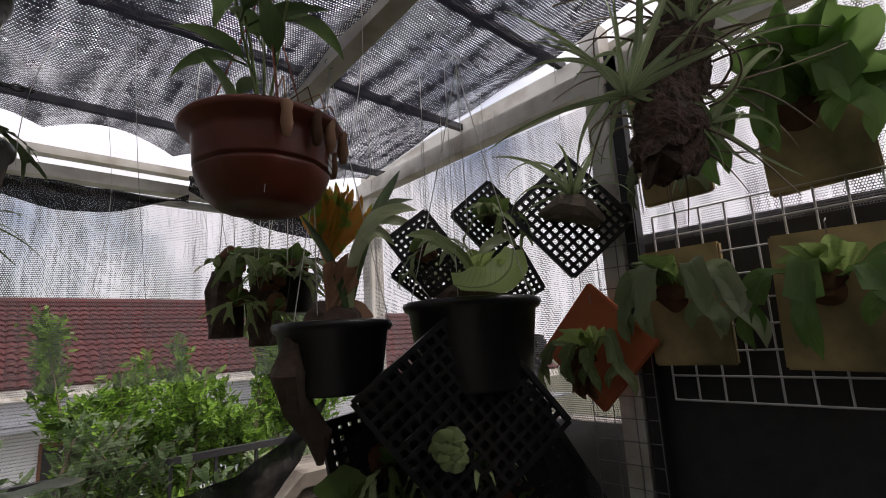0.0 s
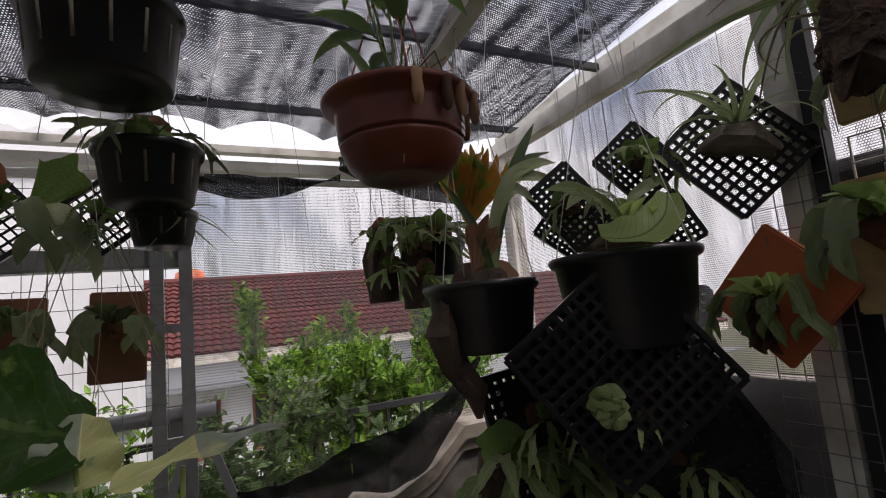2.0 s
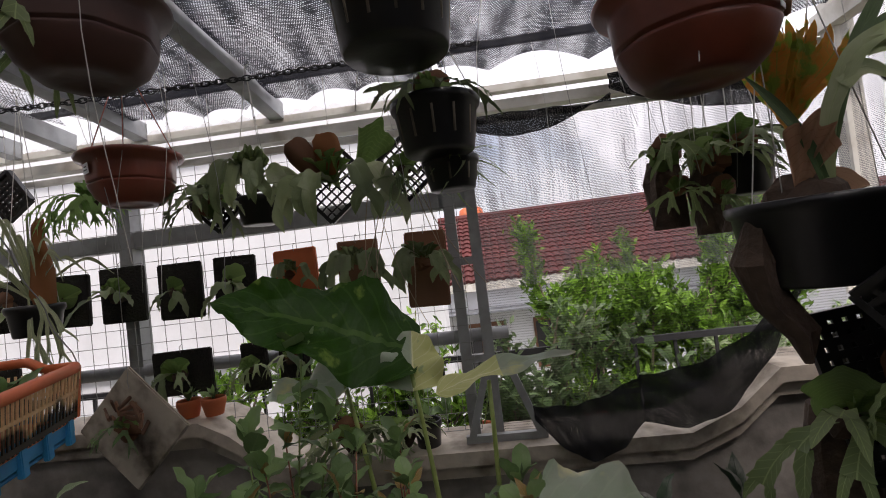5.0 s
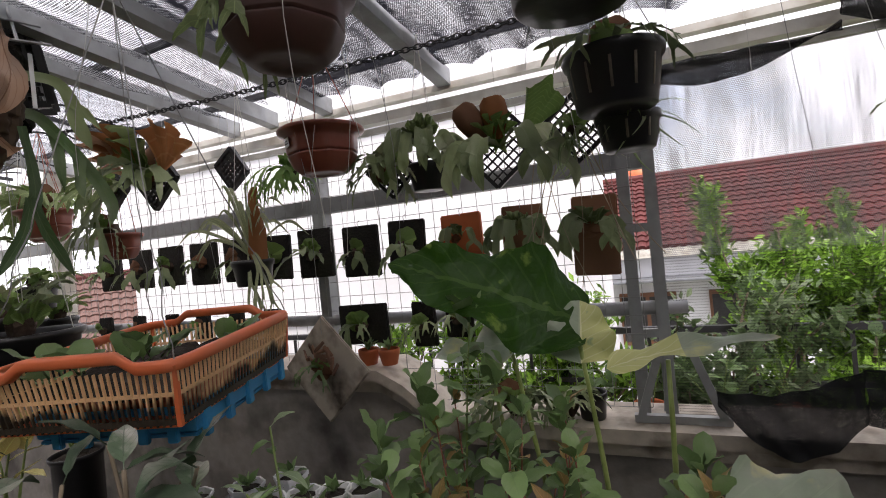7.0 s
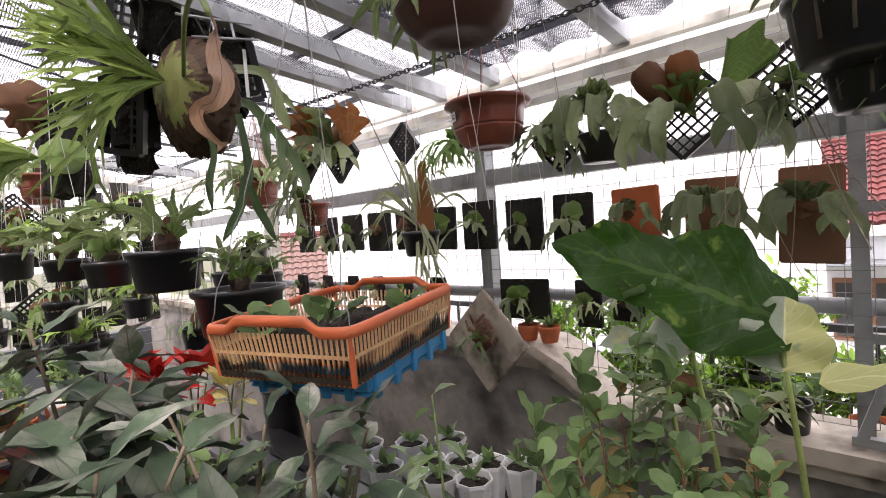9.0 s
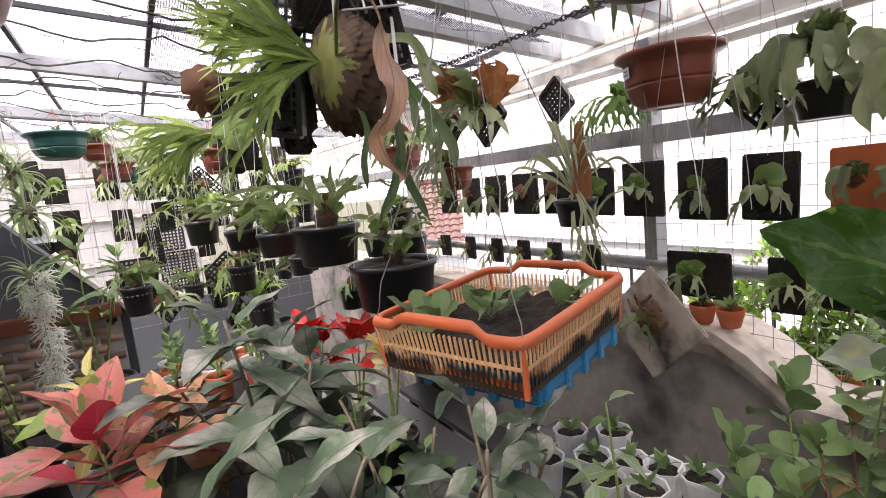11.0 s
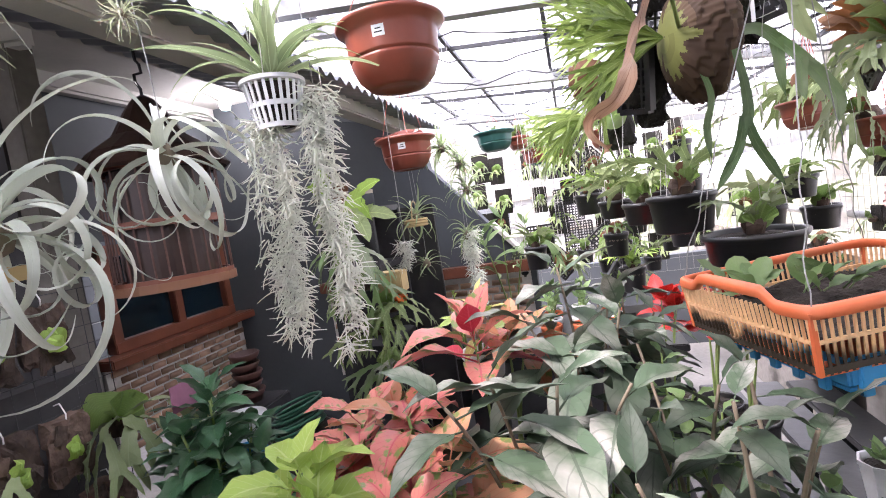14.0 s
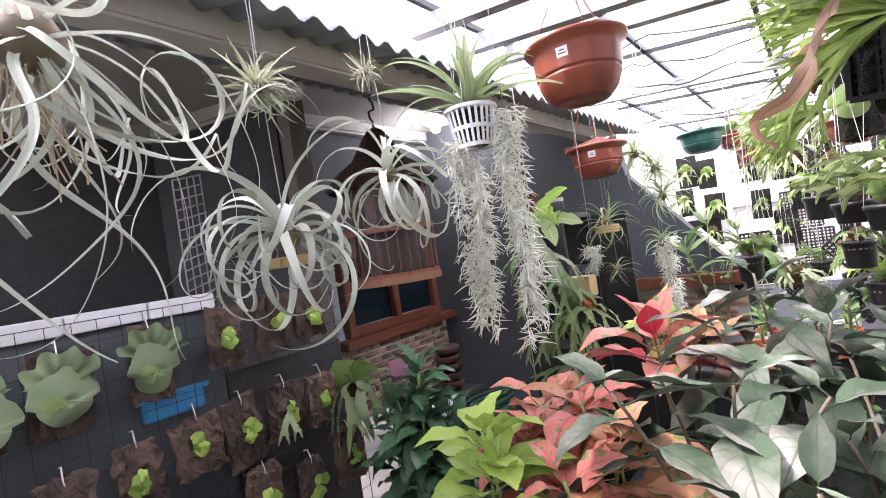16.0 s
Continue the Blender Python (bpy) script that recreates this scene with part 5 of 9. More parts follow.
def leafy(name, at, stems, leaf_meshes, label, seed=1, stem_mat=None, stem_r=0.005, leaf_gap=0.055, start=0.25, tip_leaves=4, category="plant", pot=None, elev=(10, 55), scale=(0.7, 1.15), branch=None, droop=0.25):
    """A plant of bent stems with leaves in spirals. stems: (dx, dy, height) of each tip."""
    rng = random.Random(seed)
    root = thing(name, at, label, category)
    if pot:
        pot(root)
    for dx, dy, hgt in stems:
        p0 = Vector((dx * 0.12, dy * 0.12, 0))
        tip = Vector((dx, dy, hgt))
        mid = p0.lerp(tip, 0.5) + Vector((-dx * 0.15 + rng.uniform(-0.02, 0.02), -dy * 0.15 + rng.uniform(-0.02, 0.02), hgt * 0.08))
        pts = [p0 * (1 - u) ** 2 + mid * 2 * u * (1 - u) + tip * u * u for u in [k / 10 for k in range(11)]]
        bm = bmesh.new()
        tube(bm, pts, [stem_r * (1 - 0.6 * k / 10) for k in range(11)], 6)
        part("stem", bm, stem_mat or M_STEM, root, smooth=True)
        length = (tip - p0).length
        n = max(2, int(length * (1 - start) / leaf_gap))
        az = rng.uniform(0, 360)
        for i in range(n + tip_leaves):
            u = min(1.0, start + (1 - start) * i / n)
            k = u * 10
            a = int(min(9, k))
            p = pts[a].lerp(pts[a + 1], k - a)
            az += 137.5 + rng.uniform(-20, 20)
            el = rng.uniform(*elev) if i < n else rng.uniform(elev[1], elev[1] + 25)
            s = rng.uniform(*scale) * (0.75 if i >= n + tip_leaves - 2 else 1)
            part("leaf", rng.choice(leaf_meshes), None, root, m=Matrix.Translation(p) @ pose(0, 0, 0, 0, 0, az) @ pose(0, 0, 0, el, rng.uniform(-25, 25), 0) @ Matrix.Scale(s, 4))
    return root


def leaves_of(name, material, L, W, bends=(0.3, 0.7, 1.1), fold=0.25, wave=0.06, stalk=0.02, steps=8, shape=oval):
    return [leaf_mesh(name, material, L, W, b, fold, wave, steps, shape, stalk, i * 1.7) for i, b in enumerate(bends)]


def rounded(u):
    """Width of a blunt oval leaf at u of its length."""
    return max(0.03, math.sin(math.pi * min(1, u) ** 1.1) ** 0.62)


V_DUSTY = leaves_of("broad_leaf", L_DUSTY, 0.180, 0.078, (0.45, 0.8, 1.1, 0.65, 0.3), 0.30, 0.07, 0.025, 11)
V_PINK = leaves_of("aglaonema_leaf", L_PINK, 0.15, 0.086, (0.5, 0.9, 1.3), 0.35, 0.06, 0.04)
V_ORANGE = leaves_of("aglaonema_leaf", L_ORANGE, 0.15, 0.078, (0.4, 0.8, 1.2), 0.35, 0.06, 0.04)
V_RED = leaves_of("aglaonema_leaf", L_RED, 0.14, 0.08, (0.3, 0.7), 0.3, 0.04, 0.04)
V_LIME = leaves_of("aglaonema_leaf", L_LIME, 0.13, 0.085, (0.3, 0.7, 1.0), 0.3, 0.07, 0.03)
V_DEEP = leaves_of("deep_leaf", L_DEEP, 0.14, 0.074, (0.4, 0.8, 1.2), 0.2, 0.08, 0.03)
V_GREEN = leaves_of("green_leaf", L_GREEN, 0.082, 0.050, (0.2, 0.6, 1.0), 0.2, 0.07, 0.012, shape=rounded)
V_GREENS = leaves_of("small_leaf", L_GREEN, 0.045, 0.024, (0.2, 0.6), 0.2, 0.05, 0.006, steps=5)
V_GREENL = leaves_of("long_leaf", L_GREEN, 0.15, 0.04, (0.5, 1.0), 0.3, 0.06, 0.02)
V_LIMES = leaves_of("small_lime_leaf", L_LIME, 0.03, 0.024, (0.2, 0.5), 0.2, 0.1, 0.004, steps=5)
V_SCARLET = leaves_of("bract", L_SCARLET, 0.15, 0.08, (0.3, 0.7), 0.2, 0.05, 0.02)
V_CREAM = leaves_of("bract", L_CREAMY, 0.13, 0.06, (0.3, 0.7), 0.2, 0.05, 0.02)


def crate_panel(root, w, h, step, m, material=None, thick=0.008, rib=0.0085, rim=0.011, name="panel"):
    """A plastic lattice tray: crossing ribs inside a raised rim, in the xz plane."""
    bm = bmesh.new()
    nx, nz = max(2, round(w / step)), max(2, round(h / step))
    for i in range(nx + 1):
        x = -w / 2 + w * i / nx
        t = rim if i in (0, nx) else rib
        box(bm, (x, 0, 0), (t, thick * (2.2 if i in (0, nx) else 1), h), m)
    for j in range(nz + 1):
        z = -h / 2 + h * j / nz
        t = rim if j in (0, nz) else rib
        box(bm, (0, 0.0006, z), (w, thick * (2.2 if j in (0, nz) else 1), t), m)
    return part(name, bm, material or M_BLACKP, root)


def tray_fern(at, w, h, facing, spin, label, seed=1, step=0.022, size=0.14, fronds=4, shields=2, tilt=0, material=None, dry=0.5, lift=0.45, fern=True, top=None, droop=1.1, forks=2, rib=0.0085):
    """A black plastic lattice tray hung by a corner, with a fern grown on it."""
    root = thing("tray_mounted_fern", pose(*at, tilt, 0, facing), label, "mounted fern")
    crate_panel(root, w, h, step, pose(0, 0, 0, 0, spin, 0), rib=rib)
    if fern:
        staghorn(root, (0, 0.012, 0), 0, size, fronds, shields, seed, droop, material, dry, forks, lift)
    if top:
        inv = root.matrix_world.inverted()
        bm = bmesh.new()
        tube(bm, [(0, 0, max(w, h) * 0.6), inv @ Vector((at[0], at[1], top))], 0.001, 4, False)
        part("hanger_wire", bm, M_STRING, root)
    return root


def moss_column(bm, rng, top, length, radius, n):
    """Curly pale threads along a few wandering strands, thinning towards ragged ends."""
    strands = []
    for k in range(6):
        a, r = rng.uniform(0, 6.28), radius * rng.uniform(0.1, 0.75)
        strands.append((a, r, length * rng.uniform(0.78, 1.0), rng.uniform(0, 9)))
    for i in range(n):
        a, r, ln, ph = strands[i % 6]
        u = rng.random()
        if noise.noise((u * 9, ph, i % 6)) < -0.18:
            continue
        q = Vector((r * math.cos(a) * (1 - 0.4 * u) + 0.012 * math.sin(u * 9 + ph), r * math.sin(a) * (1 - 0.4 * u) + 0.012 * math.cos(u * 8 + ph), -ln * u))
        p = Vector(top) + q + Vector((rng.gauss(0, 0.006), rng.gauss(0, 0.006), 0))
        b = rng.uniform(0, 6.28)
        d = Vector((math.cos(b), math.sin(b), rng.uniform(-0.9, 0.5))).normalized()
        turn = Vector((rng.uniform(-1, 1), rng.uniform(-1, 1), rng.uniform(-1.3, 0.3)))
        L = rng.uniform(0.022, 0.052)
        pts = [p.copy()]
        for k in range(4):
            d = (d + turn * 0.55).normalized()
            p = p + d * L / 4
            pts.append(p.copy())
        tube(bm, pts, [0.0017, 0.0017, 0.0016, 0.0013, 0.0006], 3, False)



# ---- hanging pots and ferns on the north-east side ----
ROOF = 2.27


def brown_bowl(at, r, h, label, top=None, tag=None, seed=1, turn=0.3, material=None, hang_mat=None, seg=8):
    root = thing("hanging_bowl", at, label, "hanging pot")
    oct_pot(root, r, h, material, tag, seg)
    hanger(root, r * 0.93, 0.0, (top or ROOF) - at[2], hang_mat or M_REDWIRE, 3, 0.0016, turn)
    return root


# pitcher plant in the brown bowl
a_ = brown_bowl((0.32, 0.765, 1.967), 0.125, 0.135, "brick-red faceted hanging bowl with a pitcher plant", seed=1, material=mat("deep_red_plastic", (0.19, 0.040, 0.019), 0.42, vary=0.15, dirt=(0.07, 0.025, 0.015), dirt_scale=5, dirt_amount=0.7, bump=0.05), seg=10)
rng = random.Random(5)
NEP = leaves_of("pitcher_leaf", L_GREEN, 0.13, 0.042, (0.7, 1.5, 1.0), 0.2, 0.03, 0.02)
for i in range(3):
    part("leaf", NEP[i % 3], None, a_, m=pose(rng.uniform(-0.05, 0.05), rng.uniform(-0.05, 0.05), -0.01, 0, 0, i * 43) @ pose(0, 0, 0, rng.uniform(40, 85), 0, 0))
for i, (x, y) in enumerate(((-0.02, -0.125), (0.03, -0.118), (0.10, -0.075), (0.125, 0.0), (0.06, -0.105))):
    bm = bmesh.new()
    tube(bm, [(x * 0.5, y * 0.5, 0.04), (x * 0.9, y * 0.9, 0.05), (x * 1.04, y * 1.04, 0.0)], 0.0012, 5)
    lathe(bm, [(0.001, -0.058), (0.006, -0.055), (0.010, -0.035), (0.008, -0.016), (0.010, -0.004), (0.007, 0.0)], 12, pose(x * 1.06, y * 1.06, 0.0))
    part("pitcher", bm, L_DRY if i % 2 else L_TAN, a_, "hanging pitcher trap", True)
for k in range(4):
    bm = bmesh.new()
    pts, _ = bent_path((0, 0, 0), (rng.uniform(-0.3, 0.3), rng.uniform(-0.3, 0.3), 1), 0.32, 0.1, 8)
    tube(bm, pts, 0.0025, 5)
    part("stem", bm, M_STEM, a_)
    for j in range(3):
        part("leaf", NEP[(j + k) % 3], None, a_, m=Matrix.Translation(pts[3 + 2 * j]) @ pose(0, 0, 0, 0, 0, j * 130 + k * 50) @ pose(0, 0, 0, 25, 0, 0))
bm = bmesh.new()
for dz, w in ((0.012, 0.018), (0, 0.026), (-0.012, 0.022)):
    box(bm, (0, 0, dz), (w, 0.001, 0.008), pose(0.113 * math.cos(-0.75), 0.113 * math.sin(-0.75), -0.06, 3, 0, 47))
part("faded_print", bm, M_WHITEP, a_, "worn pale printed mark")


def black_pot_fern(at, r, h, label, seed, size, fronds=6, shields=2, top=None, ribs=0, taper=0.78, material=None, lift=0.9, droop=1.0, dry=0.5, facing=180, forks=2, fan=4.5, width=0.17, n=3, fern=True):
    root = thing("hanging_pot", at, label, "hanging pot")
    round_pot(root, r, h, taper=taper, ribs=ribs)
    hanger(root, r * 0.96, 0.0, (top or ROOF) - at[2], n=n, turn=seed * 0.7)
    if fern:
        staghorn(root, (0, 0, size * 0.12), facing, size, fronds, shields, seed, droop, material, dry, forks, lift, width, fan)
    return root


POT_FACE = (-0.4, -0.85, 0.3)
c_ = black_pot_fern((0.561, 0.959, 1.651), 0.128, 0.15, "black hanging pot with an antler fern and papery fronds", 11, 0.22, fern=False)
TO_C = Matrix.Translation((-0.561, -0.959, -1.651))
bm = bmesh.new()
lathe(bm, [(0.001, -0.03), (0.075, -0.02), (0.062, 0.02), (0.03, 0.045), (0.001, 0.05)], 12)
for v in bm.verts:
    v.co += Vector((noise.noise(v.co * 40), noise.noise(v.co * 40 + Vector((5, 5, 5))), noise.noise(v.co * 40 + Vector((9, 1, 3))))) * 0.016
part("root_ball", bm, M_BARK, c_)
part("papery_frond", fan_frond(random.Random(3), 0.15, 0.36, 0.25, 0.10, 4), L_TAN, c_, "upright papery tan shield frond", True, pose(-0.03, -0.035, 0.015, -5, -10, 170))
part("papery_frond", shield(random.Random(4), 0.045, 0.5, 4), L_TAN, c_, "upright papery tan shield frond", True, pose(0.03, -0.03, 0.02, -50, 8, -20))
part("antler_frond", strap_frond([(0.559, 0.90, 1.68), (0.542, 0.90, 1.74), (0.505, 0.90, 1.807), (0.445, 0.89, 1.875)], 0.014, 0.024, 0.5, POT_FACE, seed=1), L_STAGDK, c_, "dark green strap frond", True, TO_C)
bm = bmesh.new()
strap_frond([(0.567, 0.90, 1.68), (0.574, 0.90, 1.753), (0.592, 0.895, 1.815), (0.634, 0.89, 1.885), (0.703, 0.885, 1.916), (0.755, 0.88, 1.919)], 0.018, 0.046, 0.55, POT_FACE, bm, 2)
strap_frond([(0.600, 0.892, 1.835), (0.638, 0.885, 1.853), (0.675, 0.87, 1.820)], 0.040, 0.022, 0.4, POT_FACE, bm, 3)
strap_frond([(0.640, 0.888, 1.885), (0.697, 0.88, 1.883), (0.745, 0.87, 1.868)], 0.038, 0.020, 0.4, POT_FACE, bm, 4)
part("antler_frond", bm, L_STAG, c_, "broad grey-green forked frond", True, TO_C)
bm = bmesh.new()
strap_frond([(0.610, 0.97, 1.68), (0.643, 0.97, 1.797), (0.684, 0.97, 1.907), (0.731, 0.97, 1.985), (0.767, 0.96, 2.048)], 0.016, 0.032, 0.6, POT_FACE, bm, 5)
strap_frond([(0.684, 0.97, 1.907), (0.74, 0.965, 1.955), (0.80, 0.95, 1.972)], 0.026, 0.018, 0.4, POT_FACE, bm, 6)
part("antler_frond", bm, L_STAGDK, c_, "dark green forked frond", True, TO_C)
rng = random.Random(8)
for i in range(9):
    a = (i - 4) * 0.2
    part("crest_frond", antler(rng, 0.19, 0.034, 2, -0.2, (math.sin(a) * 0.9, -0.25, 1.2), (0, -1, 0.2), spread=0.3), L_FIRE, c_, "yellow and rust-red crested frond tip", True, pose(0.0, 0.02, 0.135))

big = black_pot_fern((0.80, 0.76, 1.682), 0.152, 0.19, "large black hanging pot with a cupped shield fern", 13, 0.2, fern=False)
TO_BIG = Matrix.Translation((-0.80, -0.76, -1.682))
bm = bmesh.new()
lathe(bm, [(0.001, -0.03), (0.09, -0.02), (0.075, 0.02), (0.03, 0.05), (0.001, 0.055)], 12)
for v in bm.verts:
    v.co += Vector((noise.noise(v.co * 40), noise.noise(v.co * 40 + Vector((5, 5, 5))), noise.noise(v.co * 40 + Vector((9, 1, 3))))) * 0.018
part("root_ball", bm, M_BARK, big)
bm = bmesh.new()
strap_frond([(0.757, 0.70, 1.70), (0.732, 0.70, 1.758), (0.683, 0.70, 1.79), (0.624, 0.695, 1.804), (0.561, 0.69, 1.798)], 0.018, 0.036, 0.6, POT_FACE, bm, 7)
strap_frond([(0.672, 0.70, 1.793), (0.63, 0.69, 1.785), (0.59, 0.675, 1.758)], 0.030, 0.018, 0.4, POT_FACE, bm, 8)
part("antler_frond", bm, L_STAGLT, big, "pale arching forked frond", True, TO_BIG)
part("antler_frond", strap_frond([(0.785, 0.72, 1.70), (0.804, 0.72, 1.784), (0.849, 0.72, 1.818), (0.896, 0.72, 1.831), (0.93, 0.715, 1.808)], 0.018, 0.034, 0.6, POT_FACE, seed=9), L_STAG, big, "", True, TO_BIG)
bm = bmesh.new()
cup = through_points([(0.655, 0.665, 1.705), (0.708, 0.66, 1.70), (0.773, 0.662, 1.712), (0.838, 0.672, 1.748), (0.879, 0.69, 1.797)])
blade(bm, cup, [0.012 + 0.076 * math.sin(math.pi * (0.12 + 0.80 * i / (len(cup) - 1))) ** 0.7 for i in range(len(cup))], [Vector((-0.3, -0.7, 0.75)) for _ in cup], 0.42, 0.06, 2, 3)
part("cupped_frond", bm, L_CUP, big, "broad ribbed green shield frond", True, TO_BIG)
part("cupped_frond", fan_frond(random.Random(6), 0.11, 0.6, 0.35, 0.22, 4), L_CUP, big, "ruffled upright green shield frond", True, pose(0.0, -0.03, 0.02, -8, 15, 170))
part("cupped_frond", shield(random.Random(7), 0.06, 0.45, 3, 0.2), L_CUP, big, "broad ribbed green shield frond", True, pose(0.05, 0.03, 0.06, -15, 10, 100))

black_pot_fern((0.59, 1.24, 1.792), 0.085, 0.10, "small black hanging pot with a dry-footed fern", 15, 0.15, 5, 2, lift=0.8, dry=0.8, facing=180)
for i, (p, hgt, r) in enumerate((((0.44, 1.28, 1.72), 0.17, 0.05), ((0.505, 1.20, 1.69), 0.16, 0.042))):
    root = thing("bark_mount", p, "hanging block of dark bark with small staghorn ferns", "mounted fern")
    bm = bmesh.new()
    lathe(bm, [(0.001, -hgt / 2), (r * 0.8, -hgt / 2), (r, -hgt * 0.2), (r * 0.9, hgt * 0.2), (r * 0.75, hgt / 2), (0.001, hgt / 2)], 12)
    for v in bm.verts:
        v.co += Vector((noise.noise(v.co * 30), noise.noise(v.co * 30 + Vector((7, 0, 0))), 0)) * 0.02
    part("bark", bm, M_BARK, root)
    staghorn(root, (0, -r * 0.9, 0.0), 180, 0.10, 3, 1, 31 + i, 1.0, L_STAGLT, 0.5, core=False)
    staghorn(root, (0, -0.01, hgt * 0.5), 180, 0.13, 4, 2, 41 + i, 1.0, L_STAGLT, 0.6, lift=0.8)
    hanger(root, r * 0.5, hgt / 2, ROOF - p[2], n=2)

# the hanging drift of cork below the pot
root = thing("cork_mount", (0.50, 0.93, 1.52), "hanging slab of cork bark beside the black pot", "mounted plant")
bm = bmesh.new()
tube(bm, [(-0.04, 0.0, 0.10), (-0.055, 0.0, 0.03), (-0.03, 0.01, -0.04), (0.005, 0, -0.10), (0.012, 0, -0.15)], [0.02, 0.034, 0.028, 0.024, 0.01], 9)
for v in bm.verts:
    v.co += Vector((noise.noise(v.co * 45), noise.noise(v.co * 45 + Vector((3, 3, 0))), 0)) * 0.016
part("bark", bm, M_BARK, root)
hanger(root, 0.01, 0.10, 0.5, n=1)

# lattice trays
root = tray_fern((0.70, 0.70, 1.46), 0.30, 0.32, 150, 38, "large black lattice tray hung by its corner with a rosette fern", 51, 0.024, fern=False, top=2.2)
crate_panel(root, 0.20, 0.20, 0.024, pose(0.02, -0.07, -0.02, 12, 20, 15), name="second_panel")
crate_panel(root, 0.27, 0.29, 0.027, pose(0.006, -0.03, 0.008, 0, 41, 0), rib=0.016, name="back_panel")
rng = random.Random(77)
for k in range(6):
    part("rosette_leaf", shield(rng, 0.022, 0.5, 3), L_STAGLT, root, "", True, pose(0.045 + 0.016 * math.cos(k), 0.045, -0.06 + 0.022 * math.sin(k * 1.1), rng.uniform(-30, 30), 0, rng.uniform(-40, 40)))
tray_fern((0.74, 0.83, 1.80), 0.11, 0.17, 140, 35, "black lattice tray with a small fern, hung by a corner", 52, 0.016, 0.10, 3, 2, top=2.25, dry=0.9)
tray_fern((0.90, 1.02, 1.81), 0.12, 0.17, 150, -40, "black lattice tray with a staghorn fern", 53, 0.016, 0.11, 3, 1, top=2.25)
tray_fern((0.93, 0.80, 1.90), 0.13, 0.15, 145, 40, "black lattice tray with a young staghorn fern", 54, 0.016, 0.12, 4, 1, top=2.25, material=L_STAGLT)
tray_fern((1.03, 0.84, 1.75), 0.15, 0.13, 130, 25, "black lattice tray in the shade of the corner", 55, 0.017, 0.10, 3, 1, top=2.25)
root = tray_fern((1.02, 0.62, 1.88), 0.20, 0.22, 130, 40, "black lattice tray with a gnarled root and an air plant", 56, 0.02, fern=False, top=2.28)
bm = bmesh.new()
tube(bm, [(-0.06, 0.05, -0.03), (-0.02, 0.06, 0.0), (0.03, 0.055, 0.012), (0.07, 0.04, 0.0)], [0.015, 0.036, 0.032, 0.014], 10)
for v in bm.verts:
    v.co += Vector((noise.noise(v.co * 60), noise.noise(v.co * 60 + Vector((3, 3, 0))), noise.noise(v.co * 60 + Vector((0, 8, 0))))) * 0.014
part("gnarled_root", bm, mat("grey_driftwood", (0.16, 0.13, 0.10), 0.85, vary=0.4, scale=40, bump=0.8), root)
rosette(root, (0.0, 0.06, 0.03), 16, 0, 0, STRAPS_S, (10, 80), 9)

for i, (x, y, z, w, h, sp) in enumerate(((0.84, 0.86, 1.36, 0.34, 0.38, 20), (1.02, 0.98, 1.42, 0.36, 0.42, -12), (0.98, 0.80, 1.18, 0.38, 0.36, 30), (0.72, 0.98, 1.30, 0.26, 0.30, 10))):
    root = thing("dark_lattice_tray", pose(x, y, z, 6, 0, 140 + 8 * i), "dark lattice tray with fibre hanging in deep shade", "tray")
    crate_panel(root, w, h, 0.024, pose(0, 0, 0, 0, sp, 0), rib=0.015, rim=0.018, thick=0.012)
    bm = bmesh.new()
    box(bm, (0, -0.03, 0.0), (w * 0.7, 0.05, h * 0.75), pose(0, 0, 0, 0, sp, 0), 0.012)
    for v in bm.verts:
        v.co += Vector((noise.noise(v.co * 25), noise.noise(v.co * 25 + Vector((3, 3, 0))), noise.noise(v.co * 25 + Vector((0, 3, 7))))) * 0.04
    if i > 2:
        part("fibre_block", bm, M_FERN_BOARD, root)
    else:
        bm.free()
    staghorn(root, (0.02, 0.03, 0.02), 0, 0.14, 3, 1, 570 + i, 1.2, L_STAGLT, 0.5)
    bm = bmesh.new()
    tube(bm, [(0, 0, h * 0.55), (0, 0, 2.25 - z)], 0.001, 4, False)
    part("hanger_wire", bm, M_STRING, root)

# the hanging log with air plants
root = thing("hanging_log", pose(0.80, 0.27, 1.965, 0, 31, 0), "hanging rough-barked log covered in air plants", "mounted plant")
bm = bmesh.new()
tube(bm, [(0.006 * math.sin(k * 0.2), 0, -0.15 + 0.005 * k) for k in range(84)], [0.030 + 0.022 * min(1, k / 9) + 0.004 * math.sin(k * 0.15) for k in range(84)], 64)
for v in bm.verts:
    q = v.co * 30
    a = math.atan2(v.co.y, v.co.x)
    plate = max(0.0, noise.noise(Vector((math.cos(a) * 4.0, math.sin(a) * 4.0, v.co.z * 26)))) ** 0.5
    v.co += Vector((v.co.x, v.co.y, 0)) * (0.16 * plate - 0.10 + 0.14 * noise.noise(q * 0.7) + 0.12 * abs(noise.noise(Vector((q.x * 2.6, q.y * 2.6, q.z * 5)))) + 0.05 * noise.noise(q * 7.0))
    if v.co.z < -0.12:
        v.co.z += 0.03 * noise.noise(q * 1.5)
part("bark", bm, mat("plated_bark", (0.085, 0.050, 0.034), 0.9, vary=0.6, scale=70, bump=1.0, dirt=(0.035, 0.025, 0.02), dirt_scale=22, dirt_amount=0.9), root, smooth=False)
for z, s in ((0.16, 3), (0.22, 4)):
    rosette(root, (-0.03, -0.03, z), 12, 0, 0, ARCHES, (20, 110), s, "leaf", (0.6, 1.0))
rosette(root, (-0.085, 0.03, -0.06), 22, 0, 0, ARCHES, (0, 75), 6, "leaf", (0.6, 1.05))
rosette(root, (0.05, -0.04, -0.02), 10, 0, 0, STRAPS_S, (40, 120), 7, "leaf", (0.6, 1.0))
